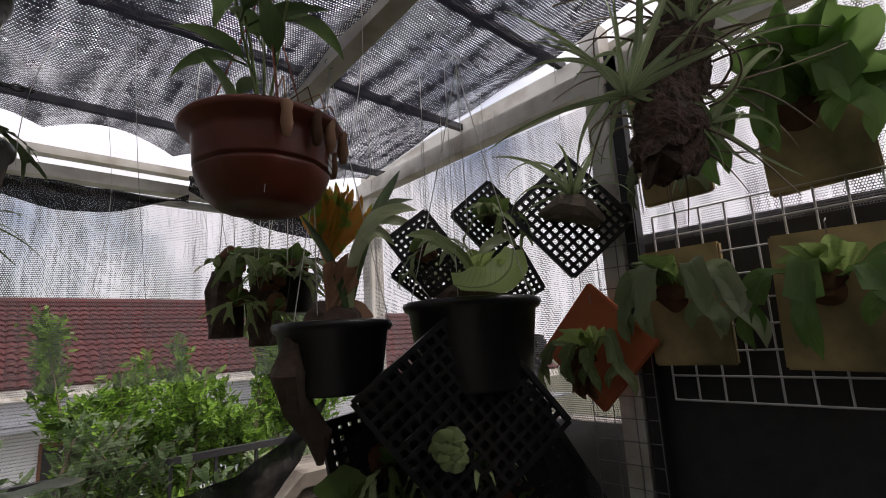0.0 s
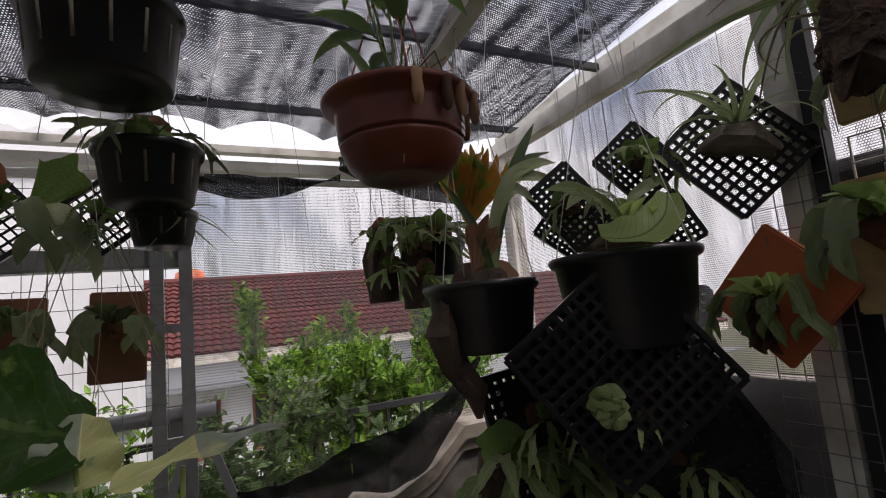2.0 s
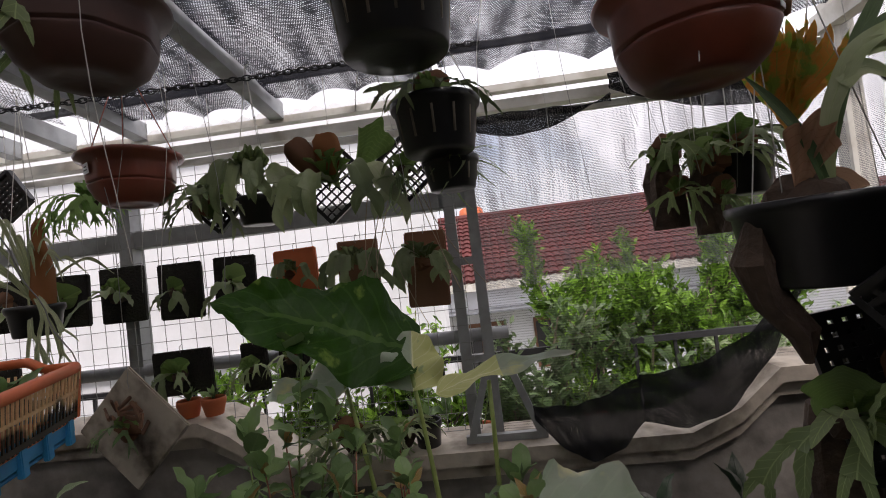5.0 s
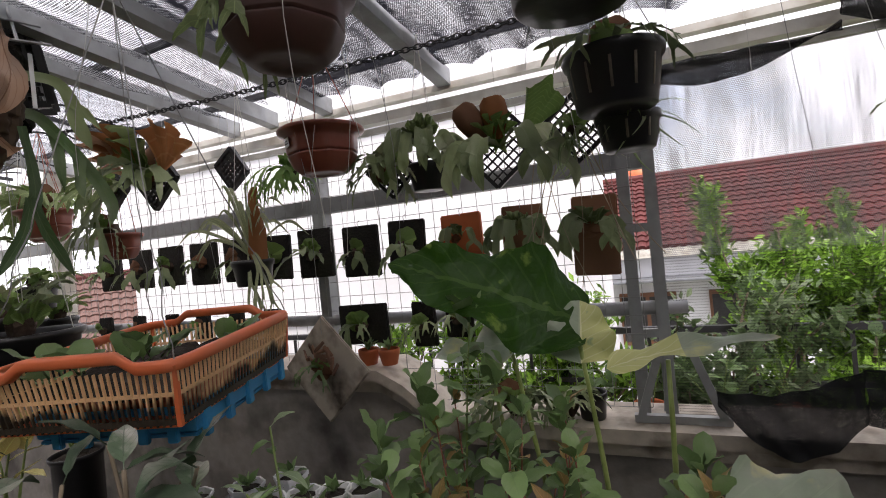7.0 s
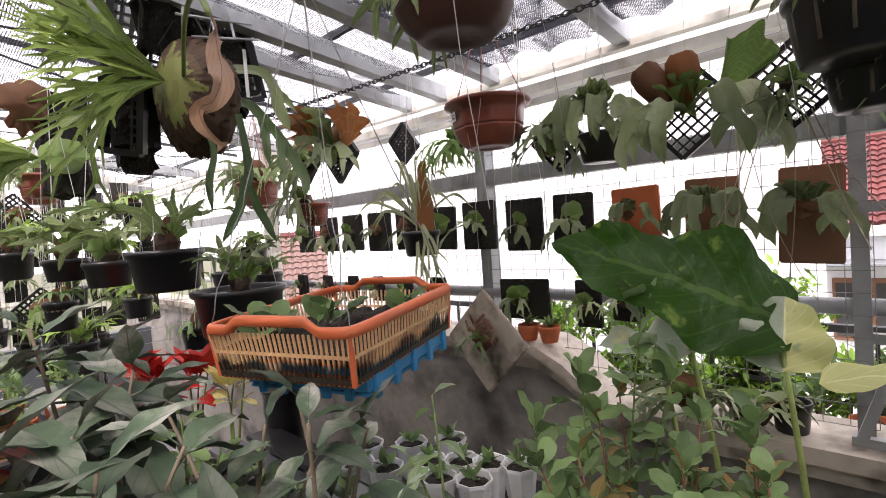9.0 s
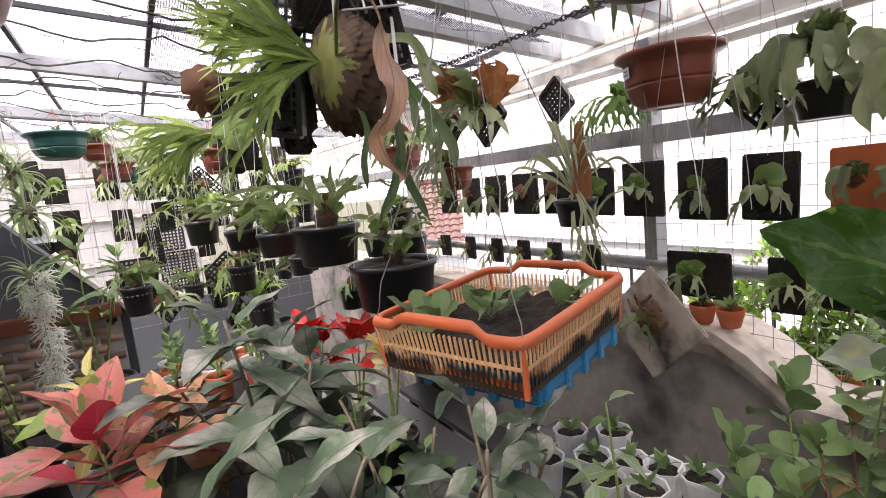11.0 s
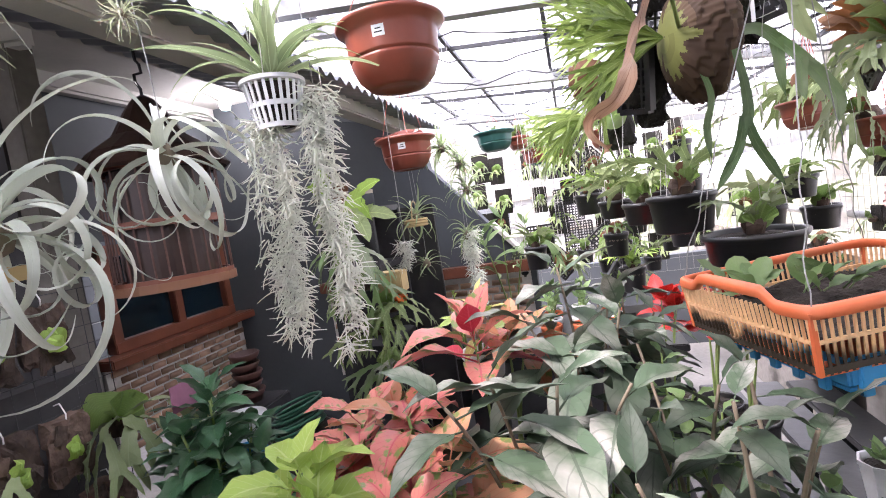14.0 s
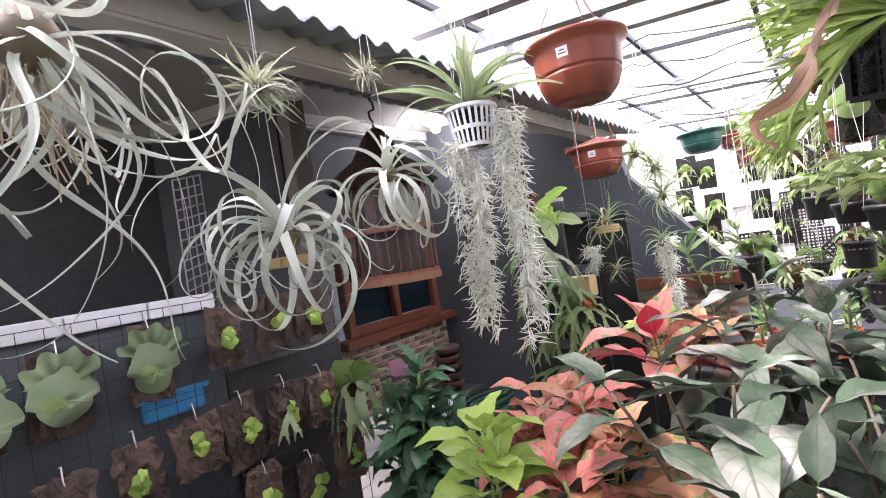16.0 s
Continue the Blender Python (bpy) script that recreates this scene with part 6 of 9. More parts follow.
for k in range(38):
    bm = bmesh.new()
    a = rng.uniform(0, 6.28)
    z0 = rng.uniform(-0.08, 0.24)
    p = [Vector((0.055 * math.cos(a), 0.055 * math.sin(a), z0))]
    d = Vector((math.cos(a), math.sin(a), rng.uniform(-0.2, 1.0)))
    bend = Vector((rng.uniform(-1, 1), rng.uniform(-1, 1), rng.uniform(-1.4, 0.4)))
    for j in range(12):
        d = (d + bend * 0.22 + Vector((-math.cos(a), -math.sin(a), 0)) * 0.08).normalized()
        p.append(p[-1] + d * rng.uniform(0.008, 0.022))
    tube(bm, p, [0.0026 - 0.00014 * j for j in range(13)], 5)
    part("aerial_root", bm, M_ROOTS if k % 3 == 0 else M_TWIG, root, smooth=True)
hanger(root, 0.03, 0.22, 0.34, n=2)

# boards on the white grid
E_BOARDS = [((1.085, 0.405, 1.645), 0.165, 0.25, 101, 0.17, 4, 0.03), ((1.085, 0.145, 1.635), 0.19, 0.25, 102, 0.19, 4, 0.03), ((1.10, 0.40, 2.02), 0.15, 0.28, 103, 0.12, 2, -0.08), ((1.09, 0.14, 1.97), 0.17, 0.26, 104, 0.22, 5, 0.02),
            ((1.085, -0.12, 1.63), 0.18, 0.25, 105, 0.18, 4, 0.03), ((1.09, -0.15, 1.98), 0.17, 0.26, 106, 0.18, 4, 0.02)]
for at, w, h, sd, size, n, fz in E_BOARDS:
    r_ = mounted_fern(at, w, h, 90, M_WOODLT, "weathered timber board on the grid with a staghorn fern", sd, thick=0.02, group="boards on the white grid", plain=True)
    if sd == 104:
        for q, (dx, dz, ry) in enumerate(((0.02, 0.03, -48), (-0.02, 0.02, 30))):
            part("upright_frond", fan_frond(random.Random(140 + q), 0.20, 0.75, 0.45, 0.20, 5), L_VIVID, r_, "large ruffled bright green frond", True, pose(dx, 0.03, dz, -20, ry, 15))
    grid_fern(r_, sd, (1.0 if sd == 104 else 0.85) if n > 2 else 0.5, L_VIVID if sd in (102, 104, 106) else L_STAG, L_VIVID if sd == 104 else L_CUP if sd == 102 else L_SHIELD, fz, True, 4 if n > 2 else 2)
r_ = mounted_fern((1.055, 0.61, 1.567), 0.215, 0.215, 90, M_WOODRED, "red-brown board hung on its corner with a fern", 111, thick=0.016, spin=45, plain=True)
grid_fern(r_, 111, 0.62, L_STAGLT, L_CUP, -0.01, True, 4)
for k in range(3):
    part("dry_frond", fan_frond(random.Random(112 + k), 0.09, 0.5, 0.5, 0.2, 4), L_DRY, r_, "crumpled brown frond", True, pose(0.03 * k - 0.01, 0.03, 0.0 - 0.02 * k, 10, 150 + 30 * k, 20 * k))

# ---- along the north trellis ----
L_RUST = leaf_mat("rust_papery_frond", (0.32, 0.12, 0.04), (0.46, 0.22, 0.09), 0.75, vein=(0.55, 0.32, 0.16), vein_freq=3, through=0.3)
L_OLIVE = leaf_mat("pale_olive_frond", (0.22, 0.26, 0.13), (0.36, 0.39, 0.22), 0.5, vein_freq=3, dust=0.2, through=0.25)
N_BOARDS = [(-0.215, 1.61, 0.135, 0.245, M_WOODBR, 0.15, 5, "dark"), (-0.44, 1.62, 0.135, 0.22, M_WOODBR, 0.16, 4, "dark"), (-0.65, 1.625, 0.145, 0.205, M_WOODRED, 0.10, 3, "red"), (-0.865, 1.635, 0.145, 0.19, M_FERN_BOARD, 0.12, 3, "black"),
            (-1.06, 1.635, 0.155, 0.19, M_FERN_BOARD, 0.10, 3, "black"), (-1.27, 1.645, 0.16, 0.19, M_FERN_BOARD, 0.12, 4, "black"), (-1.475, 1.645, 0.16, 0.18, M_FERN_BOARD, 0.11, 4, "black"), (-1.68, 1.65, 0.15, 0.18, M_FERN_BOARD, 0.10, 3, "black"),
            (-1.88, 1.65, 0.16, 0.185, M_FERN_BOARD, 0.08, 3, "black"), (-2.09, 1.655, 0.15, 0.18, M_FERN_BOARD, 0.11, 4, "black"), (-2.30, 1.655, 0.15, 0.18, M_FERN_BOARD, 0.10, 4, "black"), (-2.52, 1.655, 0.15, 0.18, M_FERN_BOARD, 0.10, 3, "black")]
WORDS = {"dark": "dark brown board on the mesh with a grey-green staghorn", "red": "red-brown board on the mesh with a staghorn fern", "black": "black fern-fibre slab on the mesh with a small fern"}
for i, (x, z, w, h, bd, size, n, kind) in enumerate(N_BOARDS):
    if i < 3:
        r_ = mounted_fern((x, 1.592, z), w, h, 180, bd, WORDS[kind], 200 + i, thick=0.02, group="boards on the wire mesh", plain=True)
        grid_fern(r_, 200 + i, 0.66 if i < 2 else 0.42, L_STAG, L_STAG, 0.03, i != 1, 5 if i < 2 else 3)
        continue
    mounted_fern((x, 1.592, z), w, h, 180, bd, WORDS[kind], 200 + i, size * 1.25, 4 if i < 3 else 2 + i % 2, 1, 0.02, droop=2.4 if i < 3 else 1.2, dry=0.3, group="boards on the wire mesh", lift=0.5 if i < 3 else 0.2, width=0.34 if i < 3 else 0.25, forks=1, upright=1 if i in (0, 1, 2, 5, 9) else 0)
for i, (x, w, h) in enumerate(((-1.08, 0.21, 0.15), (-0.825, 0.09, 0.16), (-0.69, 0.10, 0.13), (-0.52, 0.09, 0.10), (-0.32, 0.09, 0.10), (-1.52, 0.09, 0.12), (-1.72, 0.08, 0.12), (-1.92, 0.08, 0.12), (-2.12, 0.08, 0.12), (-2.35, 0.08, 0.12), (-2.6, 0.09, 0.12))):
    mounted_fern((x, 1.592, 1.435 - h / 2), w, h, 180, M_FERN_BOARD, "small black fibre slab on the mesh with a seedling fern", 230 + i, 0.09 if i else 0.13, 3 if i < 5 else 2, 1, 0.018, dry=0.5, group="slabs in the lower row", material=L_STAG)

brown_bowl((-0.91, 1.22, 1.99), 0.115, 0.125, "brick-red octagonal bowl hung under the roof beam", tag=-2.1, seed=2)
t7 = brown_bowl((-0.66, 0.80, 2.13), 0.13, 0.13, "dark brown bowl hanging just under the roof", 2.3, seed=3, material=M_DBROWNP)
staghorn(t7, (0, 0, 0.02), 120, 0.18, 4, 1, 61, 1.2, L_STAGLT, 0.5)

black_pot_fern((-0.10, 1.21, 2.01), 0.108, 0.125, "black slotted hanging pot with a dried fern", 63, 0.13, 4, 3, ribs=12, dry=0.8, lift=0.8)
bl = black_pot_fern((-0.085, 1.33, 1.895), 0.076, 0.085, "small black pot hanging behind the slotted one", 64, 0.08, 4, 1, ribs=8, lift=0.7)
rosette(bl, (0.02, 0.0, 0.0), 18, 0, 0, STRAPS_S, (40, 130), 11, "leaf", (0.6, 0.9))
black_pot_fern((-0.15, 1.0, 2.20), 0.132, 0.15, "large black slotted pot hanging close to the roof", 65, 0.14, 4, 1, ribs=14, taper=0.82, top=2.36)

n1 = tray_fern((-0.43, 1.40, 1.885), 0.17, 0.15, 190, 40, "black lattice tray with a brown-shielded staghorn fern", 71, 0.022, fern=False, top=2.2, rib=0.005)
grid_fern(n1, 71, 0.95, L_STAG, L_SHIELD, 0.0, False, 5)
rngp = random.Random(72)
for k, (x, ry, mt) in enumerate(((0.045, 28, L_DRY), (0.0, 4, L_RUST), (-0.07, -38, L_SHIELD))):
    bm = bmesh.new()
    lathe(bm, [(0.012, 0.0), (0.026, 0.03), (0.036, 0.07), (0.034, 0.10), (0.028, 0.115)], 18)
    for v in bm.verts:
        v.co += Vector((noise.noise(v.co * 50), noise.noise(v.co * 50 + Vector((4, 0, 0))), 0.6 * noise.noise(v.co * 70))) * 0.008
    if mt is L_SHIELD:
        bm.free()
        part("shield_frond", fan_frond(rngp, 0.19, 0.36, 0.25, 0.05, 3), mt, n1, "tall upright green frond", True, pose(x, 0.03, 0.02, -6, ry, 0))
    else:
        part("shield_frond", bm, mt, n1, "rust-brown papery rolled frond", True, pose(x, 0.03, 0.02, -10, ry, 0))
n2 = tray_fern((-0.22, 1.40, 1.90), 0.14, 0.14, 185, 40, "black lattice tray trailing thin green leaves", 73, 0.020, 0.10, 2, 1, top=2.2, dry=0.2, material=L_STAGLT, rib=0.005)
rosette(n2, (0.02, 0.03, -0.03), 26, 0, 0, STRAPS_S, (70, 150), 12, "leaf", (0.5, 0.8))
for k in range(9):
    bm = bmesh.new()
    p, _ = bent_path((rngp.uniform(-0.06, 0.12), 0.02, -0.06), (rngp.uniform(-0.3, 0.3), 0.1, -1), rngp.uniform(0.2, 0.5), 0.2, 9, 0.6, rngp)
    tube(bm, p, 0.0013, 4)
    part("aerial_root", bm, M_ROOTS, n2)
f7 = black_pot_fern((-0.66, 1.40, 1.875), 0.065, 0.08, "small black hanging pot with a drooping fern", 74, 0.18, fern=False)
for q_, (fx_, sz_) in enumerate(((175, 0.85), (215, 0.7))):
    gf_ = part("fern_crown", wirebm([[(0, 0, -0.01), (0, 0, 0.02)]], 0.012, 8), M_BARK, f7, "", False, pose(0, 0, 0.03, 0, 0, fx_))
    grid_fern(gf_, 740 + q_, sz_, L_STAG, L_STAGLT, 0.02, False, 4 - q_)
tray_fern((-0.80, 1.42, 1.88), 0.12, 0.13, 180, 45, "hanging fibre ball of small leafy ferns", 75, 0.018, 0.15, 6, 3, dry=0.5, top=2.2)

# north trellis, farther west
w1 = black_pot_fern((-1.36, 1.36, 1.64), 0.072, 0.09, "black hanging pot with a long-leaved antler fern", 81, 0.30, fern=False)
wr = random.Random(81)
for i in range(18):
    a = -1.25 + 2.4 * i / 17 + wr.uniform(-0.08, 0.08)
    L, sx, cz, dy = wr.uniform(0.21, 0.32), math.sin(a), math.cos(a), wr.uniform(-0.10, 0.04)
    bm = bmesh.new()
    main = [(0.012 * sx, 0, 0.02), (0.32 * L * sx, dy * 0.4, 0.42 * L * cz + 0.03), (0.72 * L * sx, dy * 0.8, 0.80 * L * cz + 0.02), (1.05 * L * sx, dy, 0.88 * L * cz - 0.05 * abs(sx))]
    strap_frond(main, 0.009, 0.015, 0.5, (0.1 - 0.4 * sx, -0.9, 0.5), bm, i)
    if i % 3 == 0:
        strap_frond([main[2], (0.88 * L * sx, dy * 0.9, 0.80 * L * cz - 0.02), (1.0 * L * sx, dy, 0.66 * L * cz - 0.05)], 0.012, 0.010, 0.4, (0.1 - 0.4 * sx, -0.9, 0.5), bm, i + 40)
    part("antler_frond", bm, L_OLIVE, w1, "", True)
for i, (dx, dz, dr) in enumerate(((0.9, 0.35, 1.3), (0.6, 0.15, 1.7), (0.45, -0.5, 0.8))):
    part("antler_frond", antler(wr, 0.30, 0.013, 2, dr, (dx, -0.35, dz), (0.1, -0.8, 0.6), spread=0.35), L_OLIVE, w1, "", True, pose(0, -0.02, 0.03))
bm = bmesh.new()
lathe(bm, [(0.026, 0.0), (0.032, 0.03), (0.024, 0.10), (0.017, 0.18), (0.020, 0.23), (0.012, 0.25)], 14)
for v in bm.verts:
    v.co += Vector((noise.noise(v.co * 40) + 2.0 * v.co.z * v.co.z * 6, noise.noise(v.co * 40 + Vector((4, 0, 0))), 0)) * 0.012
part("dry_frond", bm, L_RUST, w1, "tall rolled dry tan frond", True, pose(0.05, -0.02, 0.0))
w2 = tray_fern((-1.70, 1.27, 1.98), 0.16, 0.18, 180, 40, "lattice tray fern with torn brown shield fronds", 83, 0.02, 0.22, 5, 2, dry=0.1, top=2.25)
for k in range(4):
    part("shield_frond", fan_frond(rngp, 0.19, 0.65, 0.40, 0.22, 5), (L_RUST, L_STAGLT, L_RUST, L_TAN)[k], w2, "torn upright shield frond", True, pose(-0.08 + 0.05 * k, 0.02 + 0.015 * k, 0.02, -10, (k - 1.5) * 18, rngp.uniform(-40, 40)))
tray_fern((-1.455, 1.40, 1.985), 0.10, 0.12, 180, 35, "black lattice tray hung by a corner", 84, 0.018, fern=False, top=2.2)
w7 = thing("hanging_fern", (-1.15, 1.37, 1.93), "finely cut bright green fern hanging on a wire", "fern")
staghorn(w7, (0, 0, 0), 180, 0.12, 8, 2, 84, 0.9, L_VIVID, 0.0, 3, 0.25, 0.15, 3.4, shield_mat=L_VIVID, upright=2)
hanger(w7, 0.012, 0.02, ROOF - 1.93, n=1)
w4 = brown_bowl((-2.35, 1.25, 1.93), 0.10, 0.11, "brick-red hanging bowl with a leafy fern", seed=5)
staghorn(w4, (0, 0, 0.03), 180, 0.2, 7, 1, 85, 1.0, L_STAGLT, 0.2, lift=1.0, fan=5)
w5 = brown_bowl((-2.05, 1.35, 1.80), 0.08, 0.10, "small brick-red hanging pot with a drooping fern", seed=6)
staghorn(w5, (-0.02, -0.02, 0.02), 200, 0.18, 5, 1, 86, 1.6, L_STAG, 0.3, lift=0.4)
tray_fern((-1.98, 1.30, 1.98), 0.12, 0.13, 180, 40, "hanging fern with a yellow-green crest", 87, 0.018, 0.18, 6, 1, dry=0.2, top=2.25, material=L_STAGLT)

# ---- the hanging basket ----
def soiled(name, color, grime, level, band):
    """Plastic with an uneven tide of dried mud below a level."""
    m, n, l, b, out = nodes_of(name)
    tc, sep, ns, ad, mr, mx, fine = n.new("ShaderNodeTexCoord"), n.new("ShaderNodeSeparateXYZ"), n.new("ShaderNodeTexNoise"), n.new("ShaderNodeMath"), n.new("ShaderNodeMapRange"), n.new("ShaderNodeMixRGB"), n.new("ShaderNodeTexNoise")
    l.new(tc.outputs["Object"], sep.inputs[0])
    l.new(tc.outputs["Object"], ns.inputs["Vector"])
    l.new(tc.outputs["Object"], fine.inputs["Vector"])
    ns.inputs["Scale"].default_value, ns.inputs["Detail"].default_value = 14, 6
    fine.inputs["Scale"].default_value = 120
    ad.operation = "MULTIPLY_ADD"
    l.new(ns.outputs["Fac"], ad.inputs[0])
    ad.inputs[1].default_value = 0.13
    l.new(sep.outputs["Z"], ad.inputs[2])
    mr.inputs["From Min"].default_value, mr.inputs["From Max"].default_value = level + 0.065 + band, level + 0.065 - band
    l.new(ad.outputs[0], mr.inputs["Value"])
    l.new(mr.outputs[0], mx.inputs[0])
    tint = n.new("ShaderNodeMixRGB")
    tint.inputs[1].default_value, tint.inputs[2].default_value = (*lighter(color, 0.8), 1), (*lighter(color, 1.2), 1)
    l.new(fine.outputs["Fac"], tint.inputs[0])
    l.new(tint.outputs["Color"], mx.inputs[1])
    mx.inputs[2].default_value = (*grime, 1)
    l.new(mx.outputs["Color"], b.inputs["Base Color"])
    b.inputs["Roughness"].default_value = 0.55
    return m


M_SLATP = soiled("muddy_basket_slats", (0.80, 0.50, 0.26), (0.035, 0.025, 0.016), -0.074, 0.010)
def basket(m, w, d, h, label):
    """Slatted plastic basket with a rim, raised handles, slats and a floor; w along x, d along y; the rim at z = 0."""
    root = thing("hanging_basket", m, label, "basket")
    k = 0.94
    bm = bmesh.new()
    n = 40
    ring_o, ring_i = [], []
    def rim_pt(t, e):
        """Rounded rectangle, t from 0 to 1."""
        a = 2 * math.pi * t
        c, s = math.cos(a), math.sin(a)
        q = 14.0
        r = 1 / ((abs(c) ** q + abs(s) ** q) ** (1 / q))
        return Vector(((w / 2 + e) * c * r, (d / 2 + e) * s * r, 0))
    prof = [(-0.001, -0.016), (0.009, -0.017), (0.013, -0.015), (0.012, -0.002), (0.009, 0.002), (-0.004, 0.003), (-0.006, -0.003)]
    rings = []
    N = 240
    for i in range(N):
        t = i / N
        p = rim_pt(t, 0)
        lift = 0.020 * max(0, min(1, (w * 0.27 - abs(p.x)) / 0.03 + 0.5)) if abs(abs(p.y) - d / 2) < 0.03 else 0.0
        out = Vector((p.x / (w / 2) ** 2, p.y / (d / 2) ** 2, 0)).normalized()
        rings.append([bm.verts.new(p + out * e + Vector((0, 0, z + lift))) for e, z in prof])
    for i in range(N):
        a, b = rings[i], rings[(i + 1) % N]
        for j in range(len(prof)):
            q = (j + 1) % len(prof)
            bm.faces.new((a[j], a[q], b[q], b[j]))
    part("rim", bm, M_ORANGEP, root, "orange rim with raised hand grips", True)
    for side in range(4):
        length = d if side % 2 == 0 else w
        cnt = int(length / 0.0125)
        for i in range(cnt + 1):
            u = (i / cnt - 0.5) * (length - 0.012)
            if side % 2 == 0:
                sg = 1 if side == 0 else -1
                a, b = Vector((sg * w / 2, u, -0.012)), Vector((sg * w / 2 * k, u * k, -h))
            else:
                sg = 1 if side == 1 else -1
                a, b = Vector((u, sg * d / 2, -0.012)), Vector((u * k, sg * d / 2 * k, -h))
            sb = bmesh.new()
            bar(sb, a, b, 0.0045, 0.003)
            part("slat", sb, M_SLATP, root)
    for zz, t in ((0.5, 0.006), (0.93, 0.010)):
        kk = 1 - (1 - k) * zz
        for a, b in (((-1, -1), (1, -1)), ((1, -1), (1, 1)), ((1, 1), (-1, 1)), ((-1, 1), (-1, -1))):
            bm = bmesh.new()
            bar(bm, (a[0] * w / 2 * kk, a[1] * d / 2 * kk, -h * zz), (b[0] * w / 2 * kk, b[1] * d / 2 * kk, -h * zz), 0.004, t)
            part("band", bm, M_SLATP, root)
    for sx in (-1, 1):
        for sy in (-1, 1):
            sb = bmesh.new()
            bar(sb, (sx * w / 2 * 0.985, sy * d / 2 * 0.985, -0.006), (sx * w / 2 * k, sy * d / 2 * k, -h), 0.008, 0.008)
            part("corner_post", sb, M_ORANGEP, root, "orange corner post")
    part("bottom", boxbm((0, 0, -h), (w * k, d * k, 0.006), 0.002), M_ORANGEP, root)
    bm = bmesh.new()
    gx, gy = 18, 14
    vs = [[bm.verts.new(((i / gx - 0.5) * w * 0.93, (j / gy - 0.5) * d * 0.93, -h * 0.55 + 0.02 * noise.noise((i * 0.5, j * 0.5, 4)) + 0.014 * noise.noise((i * 1.7, j * 1.7, 9)))) for j in range(gy + 1)] for i in range(gx + 1)]
    for i in range(gx):
        for j in range(gy):
            bm.faces.new((vs[i][j], vs[i + 1][j], vs[i + 1][j + 1], vs[i][j + 1]))
    part("soil", bm, M_SOIL, root)
    return root


BM = pose(-1.0, 0.726, 1.492, 3, 0, 17)
bk = basket(BM, 0.362, 0.424, 0.110, "orange and yellow slatted plastic basket of seedlings, hanging")
rng = random.Random(91)
for i in range(24):
    part("leaf", V_GREEN[i % 2], None, bk, m=pose((-0.11, 0.10, -0.02)[i % 3] + rng.uniform(-0.03, 0.03), (-0.12, 0.10, -0.02)[i % 3] + rng.uniform(-0.04, 0.04), -0.04, 0, 0, rng.uniform(0, 360)) @ pose(0, 0, 0, rng.uniform(5, 60), 0, 0) @ Matrix.Scale(rng.uniform(0.7, 1.15), 4))
for i, (x, y) in enumerate(((-0.176, -0.207), (0.176, -0.207), (0.176, 0.207), (-0.176, 0.207))):
    bm = bmesh.new()
    tube(bm, [Vector((x, y, 0)).lerp(Vector((0, 0, 0.72)), u) + Vector((0.004 * math.sin(40 * u), 0.004 * math.cos(40 * u), 0)) * (u < 0.4) for u in [k / 30 for k in range(31)]], 0.0014, 4, False)
    part("hanger_wire", bm, M_WIRE, bk, "twisted galvanised wire")
bm = bmesh.new()
for i in range(26):
    a = i * 2.4
    tube(bm, [(0.007 * math.cos(a + q), 0.007 * math.sin(a + q), 0.70 + i * 0.005 + 0.0008 * q) for q in (0, 1, 2, 3, 4, 5, 6)], 0.0013, 4, False)
part("wound_wire", bm, M_DSTEEL, bk, "coil of dark wire round the hanger")
lower = thing("blue_basket", BM @ pose(0.01, 0.02, -0.096), "blue plastic basket under the orange one", "basket")
for c, s in (((0, -0.185, -0.02), (0.336, 0.006, 0.045)), ((0, 0.185, -0.02), (0.336, 0.006, 0.045)), ((-0.165, 0, -0.02), (0.006, 0.364, 0.045)), ((0.165, 0, -0.02), (0.006, 0.364, 0.045))):
    part("wall", boxbm(c, s, 0.002), M_BLUEP, lower)
for s in (-1, 1):
    for i in range(5):
        part("lug", boxbm((s * 0.17, -0.16 + 0.08 * i, -0.035), (0.012, 0.02, 0.05), 0.002), M_BLUEP, lower)
        part("lug", boxbm((-0.12 + 0.06 * i, s * 0.19, -0.035), (0.02, 0.012, 0.05), 0.002), M_BLUEP, lower)
part("bottom", boxbm((0, 0, -0.05), (0.33, 0.37, 0.006), 0.002), M_BLUEP, lower)
lower.matrix_world = lower.matrix_world @ Matrix.Diagonal((0.93, 0.93, 1.0, 1.0))

# pale square board set on its corner, against the parapet
M_BARKCHIP = mat("orange_bark_chip", (0.24, 0.13, 0.08), 0.85, vary=0.4, scale=60, per_object=0.5)
kt = mounted_fern((-1.09, 1.36, 1.253), 0.255, 0.255, 176, mat("grey_washed_plywood", (0.44, 0.38, 0.30), 0.8, vary=0.2, scale=20, dirt=(0.06, 0.045, 0.03), dirt_scale=8, dirt_amount=1.0), "pale plywood square on its corner with a bark fern", 92, 0.10, 3, 2, 0.012, 45, material=L_GREEN, dry=0.7)
bm = bmesh.new()
tube(bm, [(0, 0, 0.14), (0, 0, 0.86)], 0.0011, 4, False)
part("hanger_wire", bm, M_WIRE, kt)
for k in range(16):
    part("bark_chip", boxbm((0, 0, 0), (0.045, 0.006, 0.014), 0.002, pose(-0.06 + 0.008 * k, 0.02 + 0.004 * (k % 3), 0.045 + 0.012 * (k % 4) - 0.0006 * (k - 8) ** 2, 20, 55 + 23 * k, 10 * k)), M_BARKCHIP, kt)
